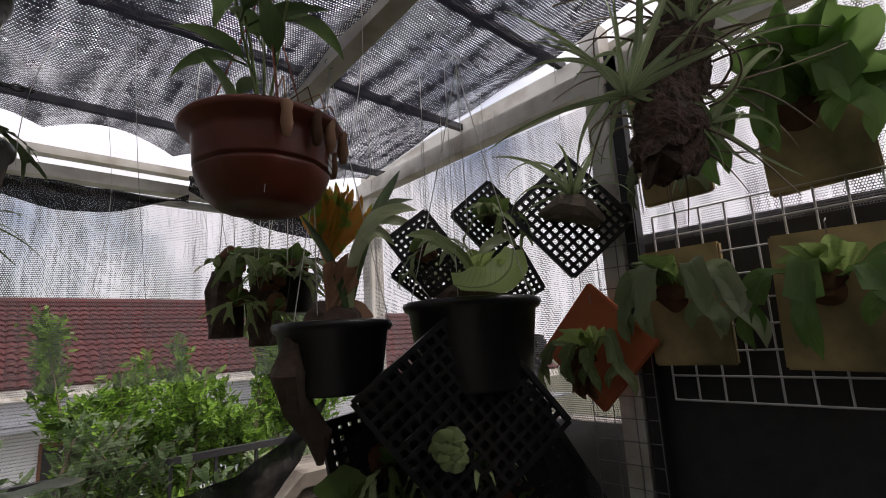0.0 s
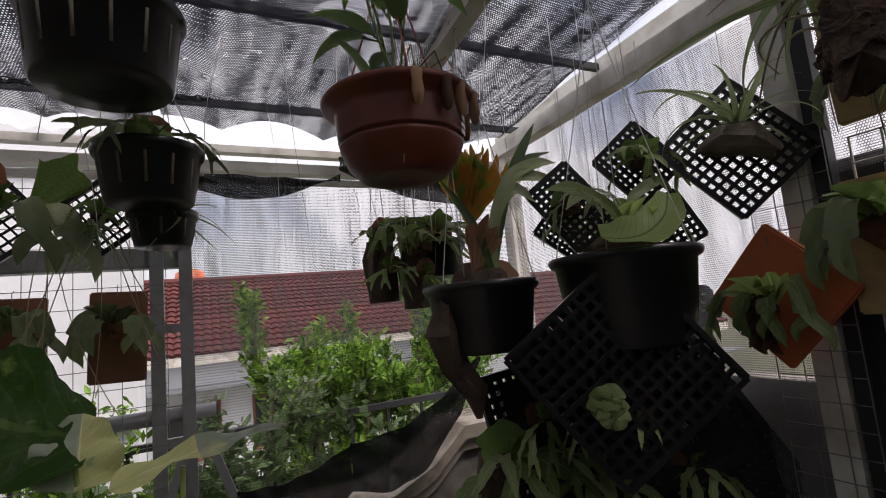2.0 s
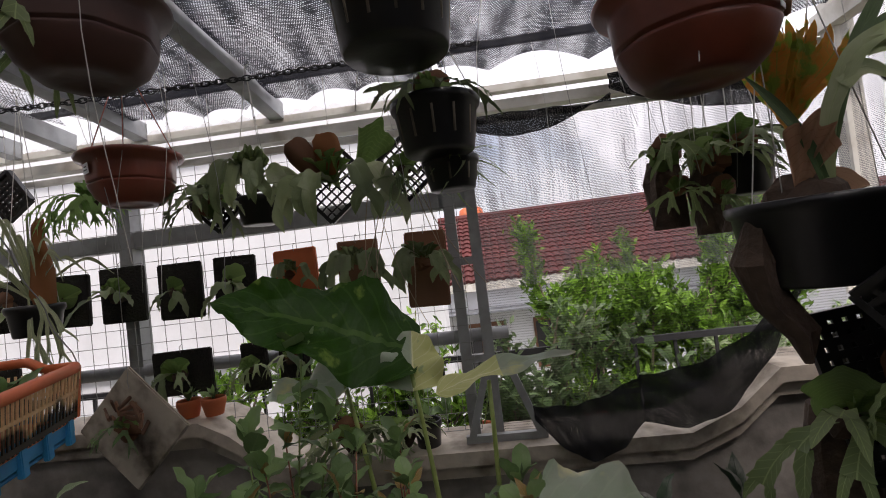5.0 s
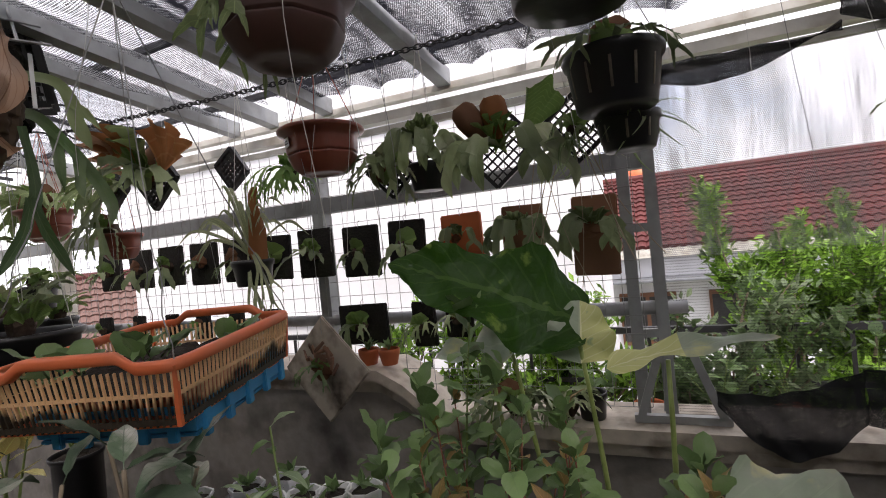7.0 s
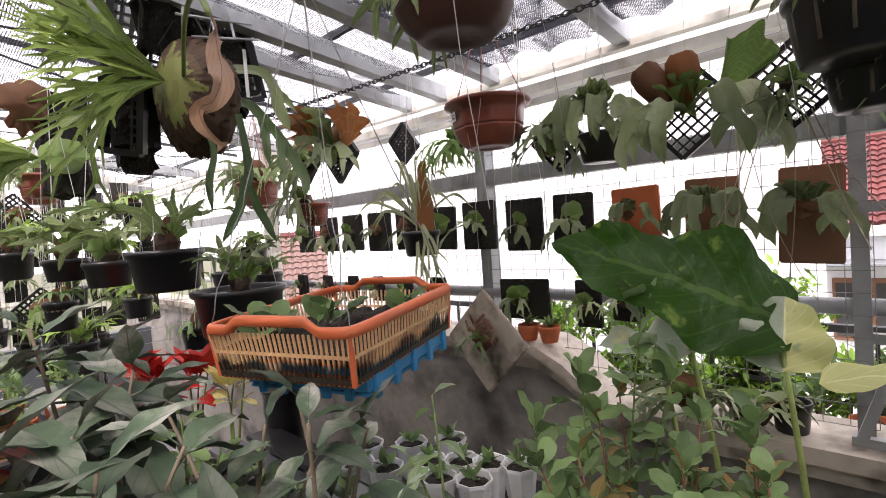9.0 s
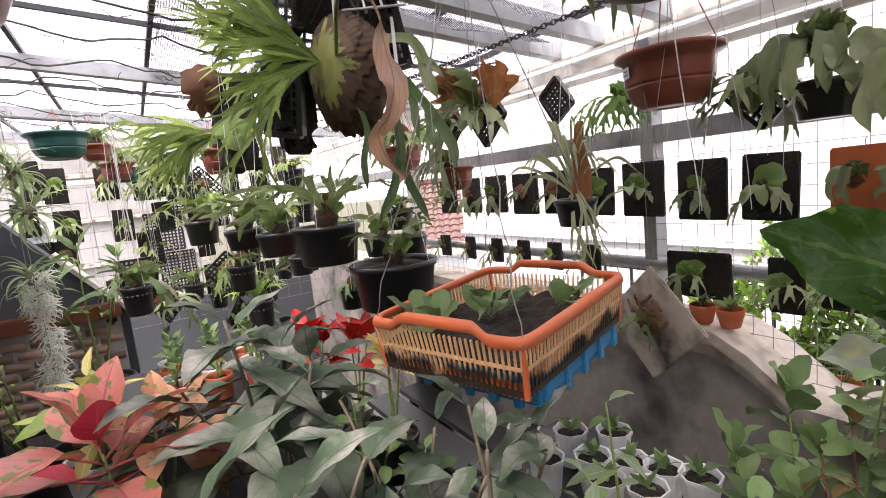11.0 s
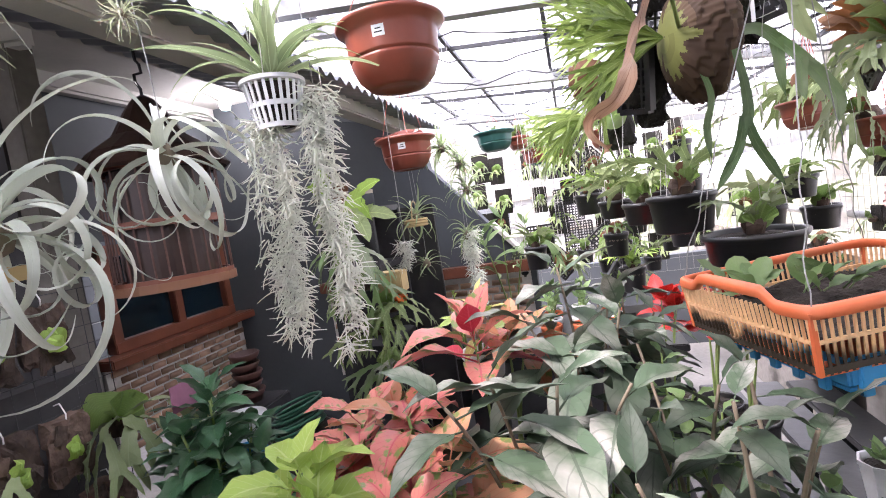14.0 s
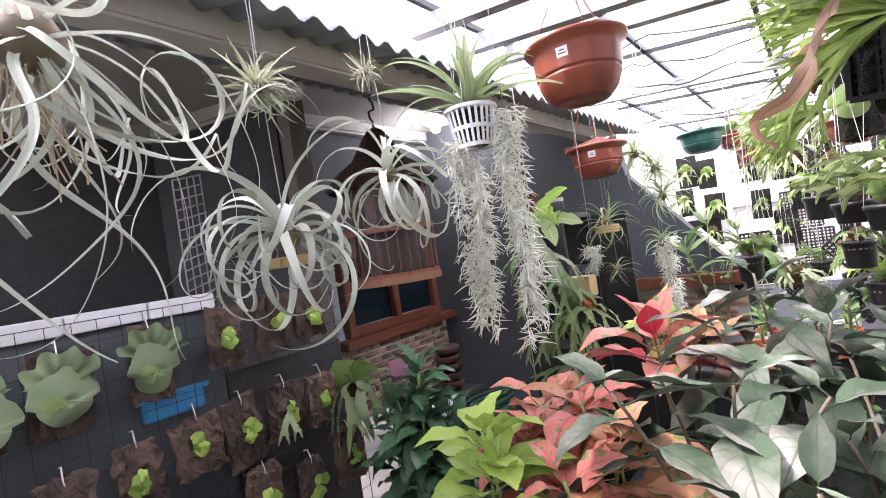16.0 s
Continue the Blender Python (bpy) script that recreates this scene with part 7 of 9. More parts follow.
for i, x in enumerate((-1.045, -0.96)):
    tp = thing("clay_pot", (x, 1.56, 1.275), "small terracotta pot with a seedling on the coping", "pot", "clay pots on the coping")
    round_pot(tp, 0.038, 0.055, M_WOODRED, 0.72)
    rosette(tp, (0, 0, 0), 7, 0, 0, V_GREENS, (10, 60), 3 + i)

# grey steel bracket on the coping, and the bunched net
br = thing("steel_bracket", (-0.03, 1.56, 1.055), "grey A-shaped steel bracket standing on the coping", "bracket")
for a, b in (((-0.10, 0, 0.02), (-0.035, 0, 0.22)), ((0.11, 0, 0.02), (0.04, 0, 0.22)), ((-0.03, 0.05, 0.02), (-0.01, 0.02, 0.22)), ((-0.12, 0, 0.012), (0.13, 0, 0.012))):
    bm = bmesh.new()
    bar(bm, a, b, 0.022, 0.022)
    part("bar", bm, M_STEEL, br)


def bunched_net(name, pts, radius, label, seed=1):
    """A gathered, sagging strip of net with folds."""
    bm = bmesh.new()
    uvl = bm.loops.layers.uv.verify()
    rows = []
    for i, (x, y, z, hgt) in enumerate(pts):
        row = []
        for k in range(13):
            v = k / 12
            off = radius * math.sin(v * 9 + i * 0.9) * (0.5 + 0.5 * noise.noise((i * 0.6, v * 3, seed)))
            row.append((bm.verts.new((x, y + off, z + hgt * (v - 0.5))), i * 0.06, v * 0.3))
        rows.append(row)
    for a, b in zip(rows, rows[1:]):
        for k in range(12):
            q = (a[k], b[k], b[k + 1], a[k + 1])
            f = bm.faces.new([t[0] for t in q])
            for lp, t in zip(f.loops, q):
                lp[uvl].uv = (t[1], t[2])
    return tagged(part(name, bm, M_NETDARK, smooth=True), label, "shade net")


def sag_pts(a, b, sag, h0, h1, n=24):
    a, b = Vector(a), Vector(b)
    return [(*(a.lerp(b, k / n) - Vector((0, 0, sag * math.sin(math.pi * k / n)))), h0 + (h1 - h0) * k / n + 0.08 * math.sin(math.pi * k / n)) for k in range(n + 1)]


bunched_net("bunched_net", sag_pts((0.06, 1.46, 1.16), (0.36, 1.44, 1.18), 0.07, 0.04, 0.13), 0.02, "black shade net gathered over the coping")
bunched_net("bunched_net", sag_pts((0.36, 1.44, 1.18), (0.80, 1.42, 1.44), 0.10, 0.13, 0.03), 0.02, "black shade net swagged up to the corner", 2)
bunched_net("top_net", sag_pts((-0.1, 1.57, 2.06), (0.42, 1.57, 2.07), 0.035, 0.02, -0.03), 0.012, "loose edge of black net under the eave", 3)
bunched_net("top_net", sag_pts((0.42, 1.57, 2.12), (1.1, 1.57, 2.06), 0.03, 0.05, 0.07), 0.012, "loose edge of black net under the eave", 4)

# chain below the roof
chain = thing("chain", (0, 0, 0), "black steel chain slung below the roof", "chain")
link = bmesh.new()
ringpts = [(0.0075 * math.cos(a), 0.014 * math.sin(a), 0) for a in [2 * math.pi * k / 12 for k in range(13)]]
tube(link, ringpts, 0.0022, 5, False)
link_me = to_mesh("link", link, M_DSTEEL)
ca, cb = Vector((0.02, 1.36, 2.21)), Vector((-2.2, 1.20, 2.21))
nl = 115
prev = None
for i in range(nl):
    u = i / nl
    p = ca.lerp(cb, u) - Vector((0, 0, 0.02 * math.sin(math.pi * u)))
    q = ca.lerp(cb, (i + 1) / nl) - Vector((0, 0, 0.02 * math.sin(math.pi * (i + 1) / nl)))
    part("link", link_me, None, chain, m=Matrix.Translation(p) @ frame_of(q - p) @ pose(0, 0, 0, 0, 90 * (i % 2), 0))

# ---- the big leaves by the parapet ----
def heart(u, base=0.6):
    return max(0.02, math.sin(math.pi * min(1, u) ** base) ** 0.6 * (1 - 0.12 * u) * (1 + 0.025 * math.sin(26 * u)))


L_ALOY = leaf_mat("yellow_alocasia_half", (0.46, 0.50, 0.14), (0.62, 0.62, 0.30), 0.45, vein=(0.78, 0.77, 0.5), vein_freq=7, blotch=(0.34, 0.42, 0.22), blotch_at=0.6, through=0.25)


M_ALOSTEM = mat("pale_green_stalk", (0.34, 0.42, 0.13), 0.45, vary=0.3, scale=40)


def elephant_ear(at, joint, base, tip, leaf_w, facing, material, label, bend=0.35, stem_mat=None, half=0):
    """A stalk from at to joint, carrying a heart-shaped blade from base to tip whose upper face looks towards facing."""
    root = thing("alocasia", at, label, "plant")
    o = Vector(at)
    p1, b0, t0 = Vector(joint) - o, Vector(base) - o, Vector(tip) - o
    bm = bmesh.new()
    pts = [p1 * u + Vector((0.02 * math.sin(3 * u), 0, 0)) for u in [k / 8 for k in range(9)]]
    tube(bm, pts, [0.0085 - 0.004 * k / 8 for k in range(9)], 8)
    part("stalk", bm, stem_mat or M_ALOSTEM, root, smooth=True)
    L = (t0 - b0).length
    me = leaf_mesh("alocasia_leaf", material, L * 1.04, leaf_w, bend, 0.22, 0.17, 30, heart, 0, 1.0, 4)
    for v in me.vertices:
        v.co.z += leaf_w * (0.05 * noise.noise(v.co * 55) + 0.06 * noise.noise(v.co * 24))
    if half:
        me.materials.append(L_ALOY)
        for i, f in enumerate(me.polygons):
            if i < 30 * 8 and (i < 14 * 8 if half == 2 else (i % 8 >= 4) == (half > 0)):
                f.material_index = 1
    part("leaf", me, None, root, m=Matrix.Translation(b0) @ frame_of(t0 - b0, facing))
    return root


elephant_ear((-0.30, 1.20, 0.5), (-0.378, 1.10, 1.425), (-0.20, 1.17, 1.41), (-0.60, 1.03, 1.63), 0.25, (0.2, -0.75, 0.65), L_ALO, "large glossy alocasia leaf with pale flecks")
elephant_ear((-0.20, 1.25, 0.5), (-0.218, 1.10, 1.39), (-0.216, 1.10, 1.345), (-0.216, 1.16, 1.475), 0.15, (0.1, -0.8, 0.5), L_ALOPALE, "alocasia leaf half pale green and half yellow", half=1)
elephant_ear((-0.12, 1.15, 0.5), (-0.049, 1.07, 1.36), (-0.16, 1.06, 1.345), (0.125, 1.07, 1.44), 0.07, (-0.2, -0.40, 0.9), L_ALOPALE, "variegated alocasia leaf seen edge on, yellow and pale green", half=2)
elephant_ear((-0.42, 1.25, 0.5), (-0.45, 1.16, 1.365), (-0.35, 1.17, 1.37), (-0.56, 1.10, 1.385), 0.15, (0.05, -0.25, 0.95), L_ALOPALE, "dusty pale alocasia leaf lying flat")
elephant_ear((0.10, 1.15, 0.4), (0.16, 0.98, 1.10), (0.02, 0.99, 1.13), (0.30, 0.95, 1.10), 0.2, (0, -0.5, 0.9), L_ALOPALE, "broad pale alocasia leaf low by the parapet")
elephant_ear((-0.55, 0.9, 0.3), (-0.52, 0.86, 1.0), (-0.45, 0.88, 1.02), (-0.62, 0.8, 1.0), 0.12, (0, -0.5, 0.9), L_ALO, "small dark alocasia leaf among the bushes")

# shrubs on the floor in front of the parapet
def pot_at(r, h, material=None):
    return lambda root: round_pot(root, r, h, material, 0.8)


def stems_of(n, spread, lo, hi, seed):
    rg = random.Random(seed)
    return [(rg.uniform(-spread, spread), rg.uniform(-spread, spread), rg.uniform(lo, hi)) for _ in range(n)]


V_BUSH = V_GREEN * 3 + leaves_of("bronze_leaf", leaf_mat("bronze_young_leaf", (0.30, 0.26, 0.08), (0.42, 0.24, 0.10), 0.45, vein_freq=7, dust=0.1, through=0.3), 0.075, 0.038, (0.4, 0.9), 0.25, 0.06, 0.015)
leafy("potted_bush", (-0.37, 0.86, 0.45), stems_of(24, 0.21, 0.5, 0.86, 1), V_BUSH, "leafy bush with oval green leaves and reddish twigs", 1, M_REDTWIG, 0.004, 0.023, 0.45, pot=pot_at(0.14, 0.45), scale=(0.5, 0.9))
leafy("potted_bush", (-0.20, 0.92, 0.45), stems_of(20, 0.24, 0.42, 0.78, 2), V_BUSH, "leafy bush with oval green leaves", 2, M_REDTWIG, 0.004, 0.023, 0.4, pot=pot_at(0.14, 0.45), scale=(0.5, 0.9))
leafy("potted_bush", (-0.52, 1.02, 0.45), [(0.08, 0.03, 1.0), (-0.1, 0.1, 0.8), (0.12, 0.05, 0.85), (-0.1, -0.1, 0.75)], V_GREEN, "slender upright plant with paired leaves", 3, M_STEM, 0.004, 0.03, 0.4, pot=pot_at(0.11, 0.45))
leafy("potted_bush", (0.25, 1.05, 0.3), stems_of(7, 0.25, 0.45, 0.75, 5), V_DUSTY, "leafy plant in shade under the black pots", 5, M_STEM, 0.005, 0.06, 0.3, pot=pot_at(0.13, 0.3), scale=(0.4, 0.7))
for i, (x, y, z) in enumerate(((0.62, 1.06, 1.22), (0.78, 0.98, 1.16))):
    cs = thing("staghorn_on_wood", (x, y, z), "staghorn fern on an upright wooden stump", "fern")
    bm = bmesh.new()
    tube(bm, [(0, 0, -z), (0, 0, -0.05), (0.005, 0, 0.03)], [0.07, 0.06, 0.05], 12)
    part("stump", bm, M_BARK, cs)
    staghorn(cs, (0, -0.04, 0.02), 160, 0.22, 5, 1, 300 + i, 1.0, L_STAGLT, 0.2, lift=0.6)
    part("shield_frond", shield(random.Random(9 + i), 0.05, 0.4, 4), L_TAN, cs, "pinkish tan shield frond", True, pose(0.03, -0.08, 0.03, -15, 0, 0))
leafy("potted_plant", (0.95, 0.35, 0.55), stems_of(6, 0.2, 0.35, 0.62, 6), V_DEEP, "dark green plant at the foot of the black wall", 6, M_STEM, 0.004, 0.05, 0.4, pot=pot_at(0.12, 0.25))

# plants outside on the ledge
for i in range(7):
    x = -0.85 + i * 0.24
    leafy("ledge_plant", (x, 2.05 + 0.08 * (i % 2), 0.92), stems_of(4, 0.12, 0.10, 0.26, 20 + i), V_GREENS if i % 2 else V_GREEN, "small green potted plant on the outer ledge", 30 + i, M_STEM, 0.003, 0.03, 0.2, pot=pot_at(0.06, 0.13, M_WOODRED), scale=(0.5, 0.9))

# antler ferns and a pot standing on the coping
for i, (x, sz) in enumerate(((-0.50, 0.16), (-0.36, 0.14))):
    cf = thing("coping_fern", (x, 1.575, 1.085), "antler fern on a brown root ball, lying on the coping", "fern")
    bm = bmesh.new()
    lathe(bm, [(0.001, -0.03), (0.035, -0.025), (0.05, 0.0), (0.04, 0.03), (0.001, 0.045)], 12)
    part("brown_ball", bm, M_BARK, cf, smooth=True)
    staghorn(cf, (0, -0.02, 0.02), 180, sz, 8, 1, 330 + i, 1.0, L_STAG, 0.5, lift=0.8, width=0.16, fan=4.5, core=False)
cpot = thing("black_pot", (-0.27, 1.575, 1.135), "small black pot with a dry stump on the coping", "pot")
round_pot(cpot, 0.045, 0.08, M_BLACKP, 0.8)
rosette(cpot, (0, 0, 0), 6, 0, 0, V_GREENS, (10, 60), 44)

# loose strings and aerial roots hanging along the trellis
srng = random.Random(350)
for i in range(34):
    x = srng.uniform(-2.6, 0.9)
    y = srng.choice((0.70, 1.12, 1.12, 1.5))
    z0, z1 = roof_z(y) + 0.02, srng.uniform(1.5, 2.0)
    bm = bmesh.new()
    tube(bm, [(x + 0.03 * math.sin(3 * u + i), y + 0.02 * math.sin(5 * u + i), z0 + (z1 - z0) * u) for u in [k / 8 for k in range(9)]], 0.0008, 4, False)
    tagged(part("loose_string", bm, M_STRING if i % 3 else M_WIRE), "thin loose string hanging from the roof", "string", "strings under the roof")

# ---- the great staghorn on its black crates ----
GC = Vector((-1.52, 0.655, 2.085))
gs = thing("great_staghorn", GC, "huge staghorn fern hung on black plastic crates", "fern")
TO_GS = Matrix.Translation(-GC)
for x, y, z, ry, rz, w, h in ((-0.06, 0.10, 0.14, -10, 72, 0.20, 0.24), (-0.12, 0.15, 0.14, -14, 85, 0.20, 0.24), (-0.10, -0.09, 0.16, 12, 60, 0.16, 0.22), (-0.12, -0.15, -0.06, 10, 50, 0.10, 0.20)):
    crate_panel(gs, w, h, 0.026, pose(x, y, z, 8, ry, rz), name="crate_side", rib=0.008, rim=0.018, thick=0.014)
for k, (x, y, z, sz) in enumerate(((-0.10, 0.11, 0.10, 0.17), (-0.13, -0.12, -0.08, 0.11), (-0.14, -0.10, -0.20, 0.08), (-0.14, -0.05, 0.14, 0.12))):
    bm = bmesh.new()
    box(bm, (x, y, z), (sz * 0.7, sz, sz * 1.5), pose(0, 0, 0, 0, 10 * k, 0), 0.01)
    bmesh.ops.subdivide_edges(bm, edges=bm.edges, cuts=2, use_grid_fill=True)
    for v in bm.verts:
        v.co += Vector((noise.noise(v.co * 25), noise.noise(v.co * 25 + Vector((3, 3, 0))), noise.noise(v.co * 25 + Vector((0, 3, 7))))) * 0.03
    part("fibre_block", bm, M_FERN_BOARD, gs)
L_DOME = leaf_mat("ribbed_dome_frond", (0.050, 0.030, 0.018), (0.13, 0.078, 0.042), 0.75, vein=(0.20, 0.13, 0.07), vein_freq=2, through=0.08)
L_DOMEG = leaf_mat("green_ribbed_dome_frond", (0.17, 0.19, 0.05), (0.30, 0.32, 0.10), 0.6, vein=(0.10, 0.09, 0.03), vein_freq=2, through=0.15)
L_FINGER = leaf_mat("sunlit_fingered_frond", (0.16, 0.26, 0.05), (0.33, 0.43, 0.11), 0.45, vein=(0.45, 0.55, 0.2), vein_freq=3, through=0.45, spread=0.3)


def dome(name, root, material, R, stretch, ribs, part_u, label, m, seed=1, u0=0.0, green=0.0):
    """A swollen shield mass: ribs run back from its growing point (+z) round a rounded body of overlapping ragged layers."""
    bm = bmesh.new()
    uvl = bm.loops.layers.uv.verify()
    n, rows, J = ribs * 4, [], 56
    for j in range(J + 1):
        u = u0 + (part_u - u0) * j / J
        th = math.pi * u
        row = []
        for k in range(n):
            q = 2 * math.pi * k / n
            rib = math.floor(ribs * q / (2 * math.pi))
            layer = (u * 7 + 2.2 * noise.noise((rib * 0.37, seed, 0.5)) + 0.8 * noise.noise((rib * 1.9, 3.1, seed)) + 0.3 * noise.noise((q * 9, u * 6, seed))) % 1.0
            lap = 0.11 * layer * min(1, max(0, u - 0.16) * 6)
            r = R * math.sin(th) * (1 + lap + 0.012 * math.sin(ribs * q + 1.5 * math.sin(5 * u)) * min(1, u * 5) + 0.10 * noise.noise((math.cos(q) * 1.5, math.sin(q) * 1.5, u * 3 + seed)))
            row.append(bm.verts.new((r * math.cos(q), r * math.sin(q) * (1.0 if math.sin(q) > 0 else 1.22), R * stretch * math.cos(th))))
        rows.append(row)
    for j in range(J):
        for k in range(n):
            f = bm.faces.new((rows[j][k], rows[j + 1][k], rows[j + 1][(k + 1) % n], rows[j][(k + 1) % n]))
            for lp, (du, dv) in zip(f.loops, ((0, 0), (1, 0), (1, 1), (0, 1))):
                lp[uvl].uv = ((j + du) / J, 0.08 + 0.35 * (k + dv) / n)
    ob = part(name, bm, material, root, label, True, m)
    if green:
        ob.data.materials.append(L_DOMEG)
        for i, f in enumerate(ob.data.polygons):
            if i // n / J < green + 0.2 * noise.noise((0.12 * (i % n), 0, seed)):
                f.material_index = 1
    return ob


def aimed(at, towards):
    """Local z along `towards`, local y as near upright as can be."""
    z = Vector(towards).normalized()
    x = Vector((0, 0, 1)).cross(z).normalized()
    m = Matrix((x, z.cross(x), z)).transposed().to_4x4()
    m.translation = at
    return m


L_DEAD = leaf_mat("dead_frond", (0.24, 0.12, 0.065), (0.40, 0.24, 0.14), 0.8, vein=(0.14, 0.065, 0.03), vein_freq=11, through=0.25, dust=0.3)
AIM = Vector((0.42, -0.90, 0.05)).normalized()
dome("shield_ball", gs, L_DOME, 0.122, 0.86, 44, 0.97, "rounded mass of ribbed shield fronds, green round the growing point", aimed((0, 0.01, 0), AIM) @ Matrix.Diagonal((0.92, 1.12, 1, 1)), 1, 0.004, 0.20)
rng = random.Random(403)
for i in range(20):
    d = Vector((rng.uniform(-0.2, 0.55), -1.0, -0.55 + 1.55 * i / 19 + rng.uniform(-0.1, 0.1)))
    part("long_frond", antler(rng, rng.uniform(0.26, 0.34), 0.021, 3, rng.uniform(-0.2, 0.5), d, (0.85, 0.1, 0.5), spread=0.30), L_FINGER, gs, "bright green many-fingered frond", True, Matrix.Translation(AIM * 0.10))
for i in range(6):
    d = Vector((rng.uniform(-0.2, 0.4), -0.7, 1.0 + rng.uniform(-0.2, 0.4)))
    part("long_frond", antler(rng, rng.uniform(0.22, 0.28), 0.020, 3, 0.5, d, (0.9, 0.3, 0.2), spread=0.30), L_FINGER, gs, "bright green many-fingered frond", True, pose(-0.05, -0.10, 0.02))


FACE = (0.93, -0.28, 0.1)
HANGING = [[([(-1.48, 0.72, 2.06), (-1.5, 0.804, 2.065), (-1.5, 0.851, 2.024), (-1.5, 0.905, 1.96), (-1.5, 0.951, 1.896), (-1.5, 0.975, 1.842), (-1.5, 0.974, 1.783)], 0.028, 0.040, 0.8),
            ([(-1.5, 0.846, 2.03), (-1.5, 0.85, 1.951), (-1.5, 0.856, 1.875)], 0.034, 0.020, 0.55), ([(-1.5, 0.90, 1.965), (-1.5, 0.897, 1.895), (-1.5, 0.904, 1.855)], 0.032, 0.02, 0.5)],
           [([(-1.50, 0.74, 2.16), (-1.5, 0.852, 2.172), (-1.5, 0.895, 2.123), (-1.5, 0.905, 2.066), (-1.5, 0.939, 1.998)], 0.026, 0.045, 0.75), ([(-1.5, 0.893, 2.12), (-1.5, 0.93, 2.10), (-1.5, 0.97, 2.06)], 0.03, 0.02, 0.5)],
           [([(-1.38, 0.71, 2.0), (-1.38, 0.723, 1.904), (-1.38, 0.725, 1.843), (-1.38, 0.714, 1.800)], 0.018, 0.030, 0.98), ([(-1.38, 0.716, 1.83), (-1.38, 0.696, 1.755), (-1.38, 0.674, 1.712), (-1.38, 0.635, 1.650)], 0.024, 0.026, 0.7),
            ([(-1.38, 0.716, 1.83), (-1.38, 0.734, 1.765), (-1.38, 0.755, 1.716), (-1.38, 0.792, 1.640)], 0.024, 0.026, 0.7)],
           [([(-1.44, 0.64, 1.99), (-1.44, 0.66, 1.90), (-1.45, 0.645, 1.82), (-1.46, 0.65, 1.74)], 0.014, 0.022, 0.7)]]
for k, straps in enumerate(HANGING):
    bm = bmesh.new()
    for c, w0, w1, tip in straps:
        strap_frond(c, w0, w1, tip, FACE, bm, k + 0.7)
    part("hanging_frond", bm, L_STAGDK if k != 1 else L_STAG, gs, "long dark hanging antler frond", True, TO_GS)
bm = bmesh.new()
dead = through_points([(-0.87, 0.43, 2.02), (-0.80, 0.405, 1.97), (-0.75, 0.385, 1.915), (-0.70, 0.365, 1.865), (-0.665, 0.335, 1.82), (-0.632, 0.305, 1.80), (-0.612, 0.30, 1.775), (-0.605, 0.315, 1.752)], 5)
ws = [0.008, 0.014, 0.024, 0.029, 0.020, 0.018, 0.016, 0.004]
blade(bm, dead, [ws[min(6, i // 5)] + (ws[min(7, i // 5 + 1)] - ws[min(6, i // 5)]) * (i % 5) / 5 for i in range(len(dead))], [(0.9, 1.6 * math.sin(0.34 * i + 0.6), 0.5 * math.cos(0.3 * i)) for i in range(len(dead))], 0.55, 0.22, 3, 1.3)
part("dead_frond", bm, L_DEAD, gs, "long curled dead tan frond", True, TO_GS)
bm = bmesh.new()
tube(bm, through_points([(-1.44, 0.60, 2.10), (-1.28, 0.55, 2.16), (-1.08, 0.49, 2.14), (-0.95, 0.455, 2.08), (-0.87, 0.43, 2.02)]), 0.0055, 7)
part("frond_stalk", bm, M_STEM, gs, "yellow-green stalk of the dead frond", True, TO_GS)
for a, b in (((0.03, -0.02, 0.26), (0.06, -0.04, 0.10)), ((0.03, 0.04, 0.28), (0.07, 0.05, 0.13)), ((0.03, 0.10, 0.28), (0.07, 0.10, 0.15)), ((0.05, -0.05, 0.19), (0.06, 0.16, 0.21)), ((0.07, -0.02, 0.13), (0.08, 0.17, 0.16))):
    bm = bmesh.new()
    tube(bm, [a, b], 0.004, 6)
    part("wire_rack", bm, M_STEEL, gs, "bent grey wire")
part("wire_hook", boxbm((0.06, 0.13, 0.06), (0.004, 0.010, 0.14), 0.001), M_WHITEP, gs, "white plastic strap hanging from the crate")
hanger(gs, 0.08, 0.12, 0.26, n=3, material=M_DSTEEL, rad=0.002)

# the smaller staghorn that hangs behind it
g2 = thing("crate_staghorn", (-2.42, 0.47, 2.02), "smaller staghorn fern on a dark fibre post", "fern")
bm = bmesh.new()
box(bm, (-0.06, 0.05, 0.06), (0.10, 0.14, 0.40), None, 0.01)
bmesh.ops.subdivide_edges(bm, edges=bm.edges, cuts=3, use_grid_fill=True)
for v in bm.verts:
    v.co += Vector((noise.noise(v.co * 25), noise.noise(v.co * 25 + Vector((3, 3, 0))), noise.noise(v.co * 25 + Vector((0, 3, 7))))) * 0.035
part("fibre_post", bm, M_FERN_BOARD, g2)
part("shield_frond", shield(random.Random(402), 0.072, 0.40, 7, 0.10), L_SHIELD, g2, "fresh green ribbed shield frond", True, pose(0.03, 0.03, 0.0, 5, 0, -100))
part("shield_frond", shield(random.Random(404), 0.08, 0.5, 7, 0.2), L_DRY, g2, "dry brown shield frond", True, pose(0.0, -0.06, 0.20, 0, 20, -80))
part("shield_frond", fan_frond(random.Random(405), 0.16, 0.5, 0.2, 0.12, 4), L_DRY, g2, "dry brown shield frond", True, pose(0.0, -0.07, 0.22, 180, 0, -90))
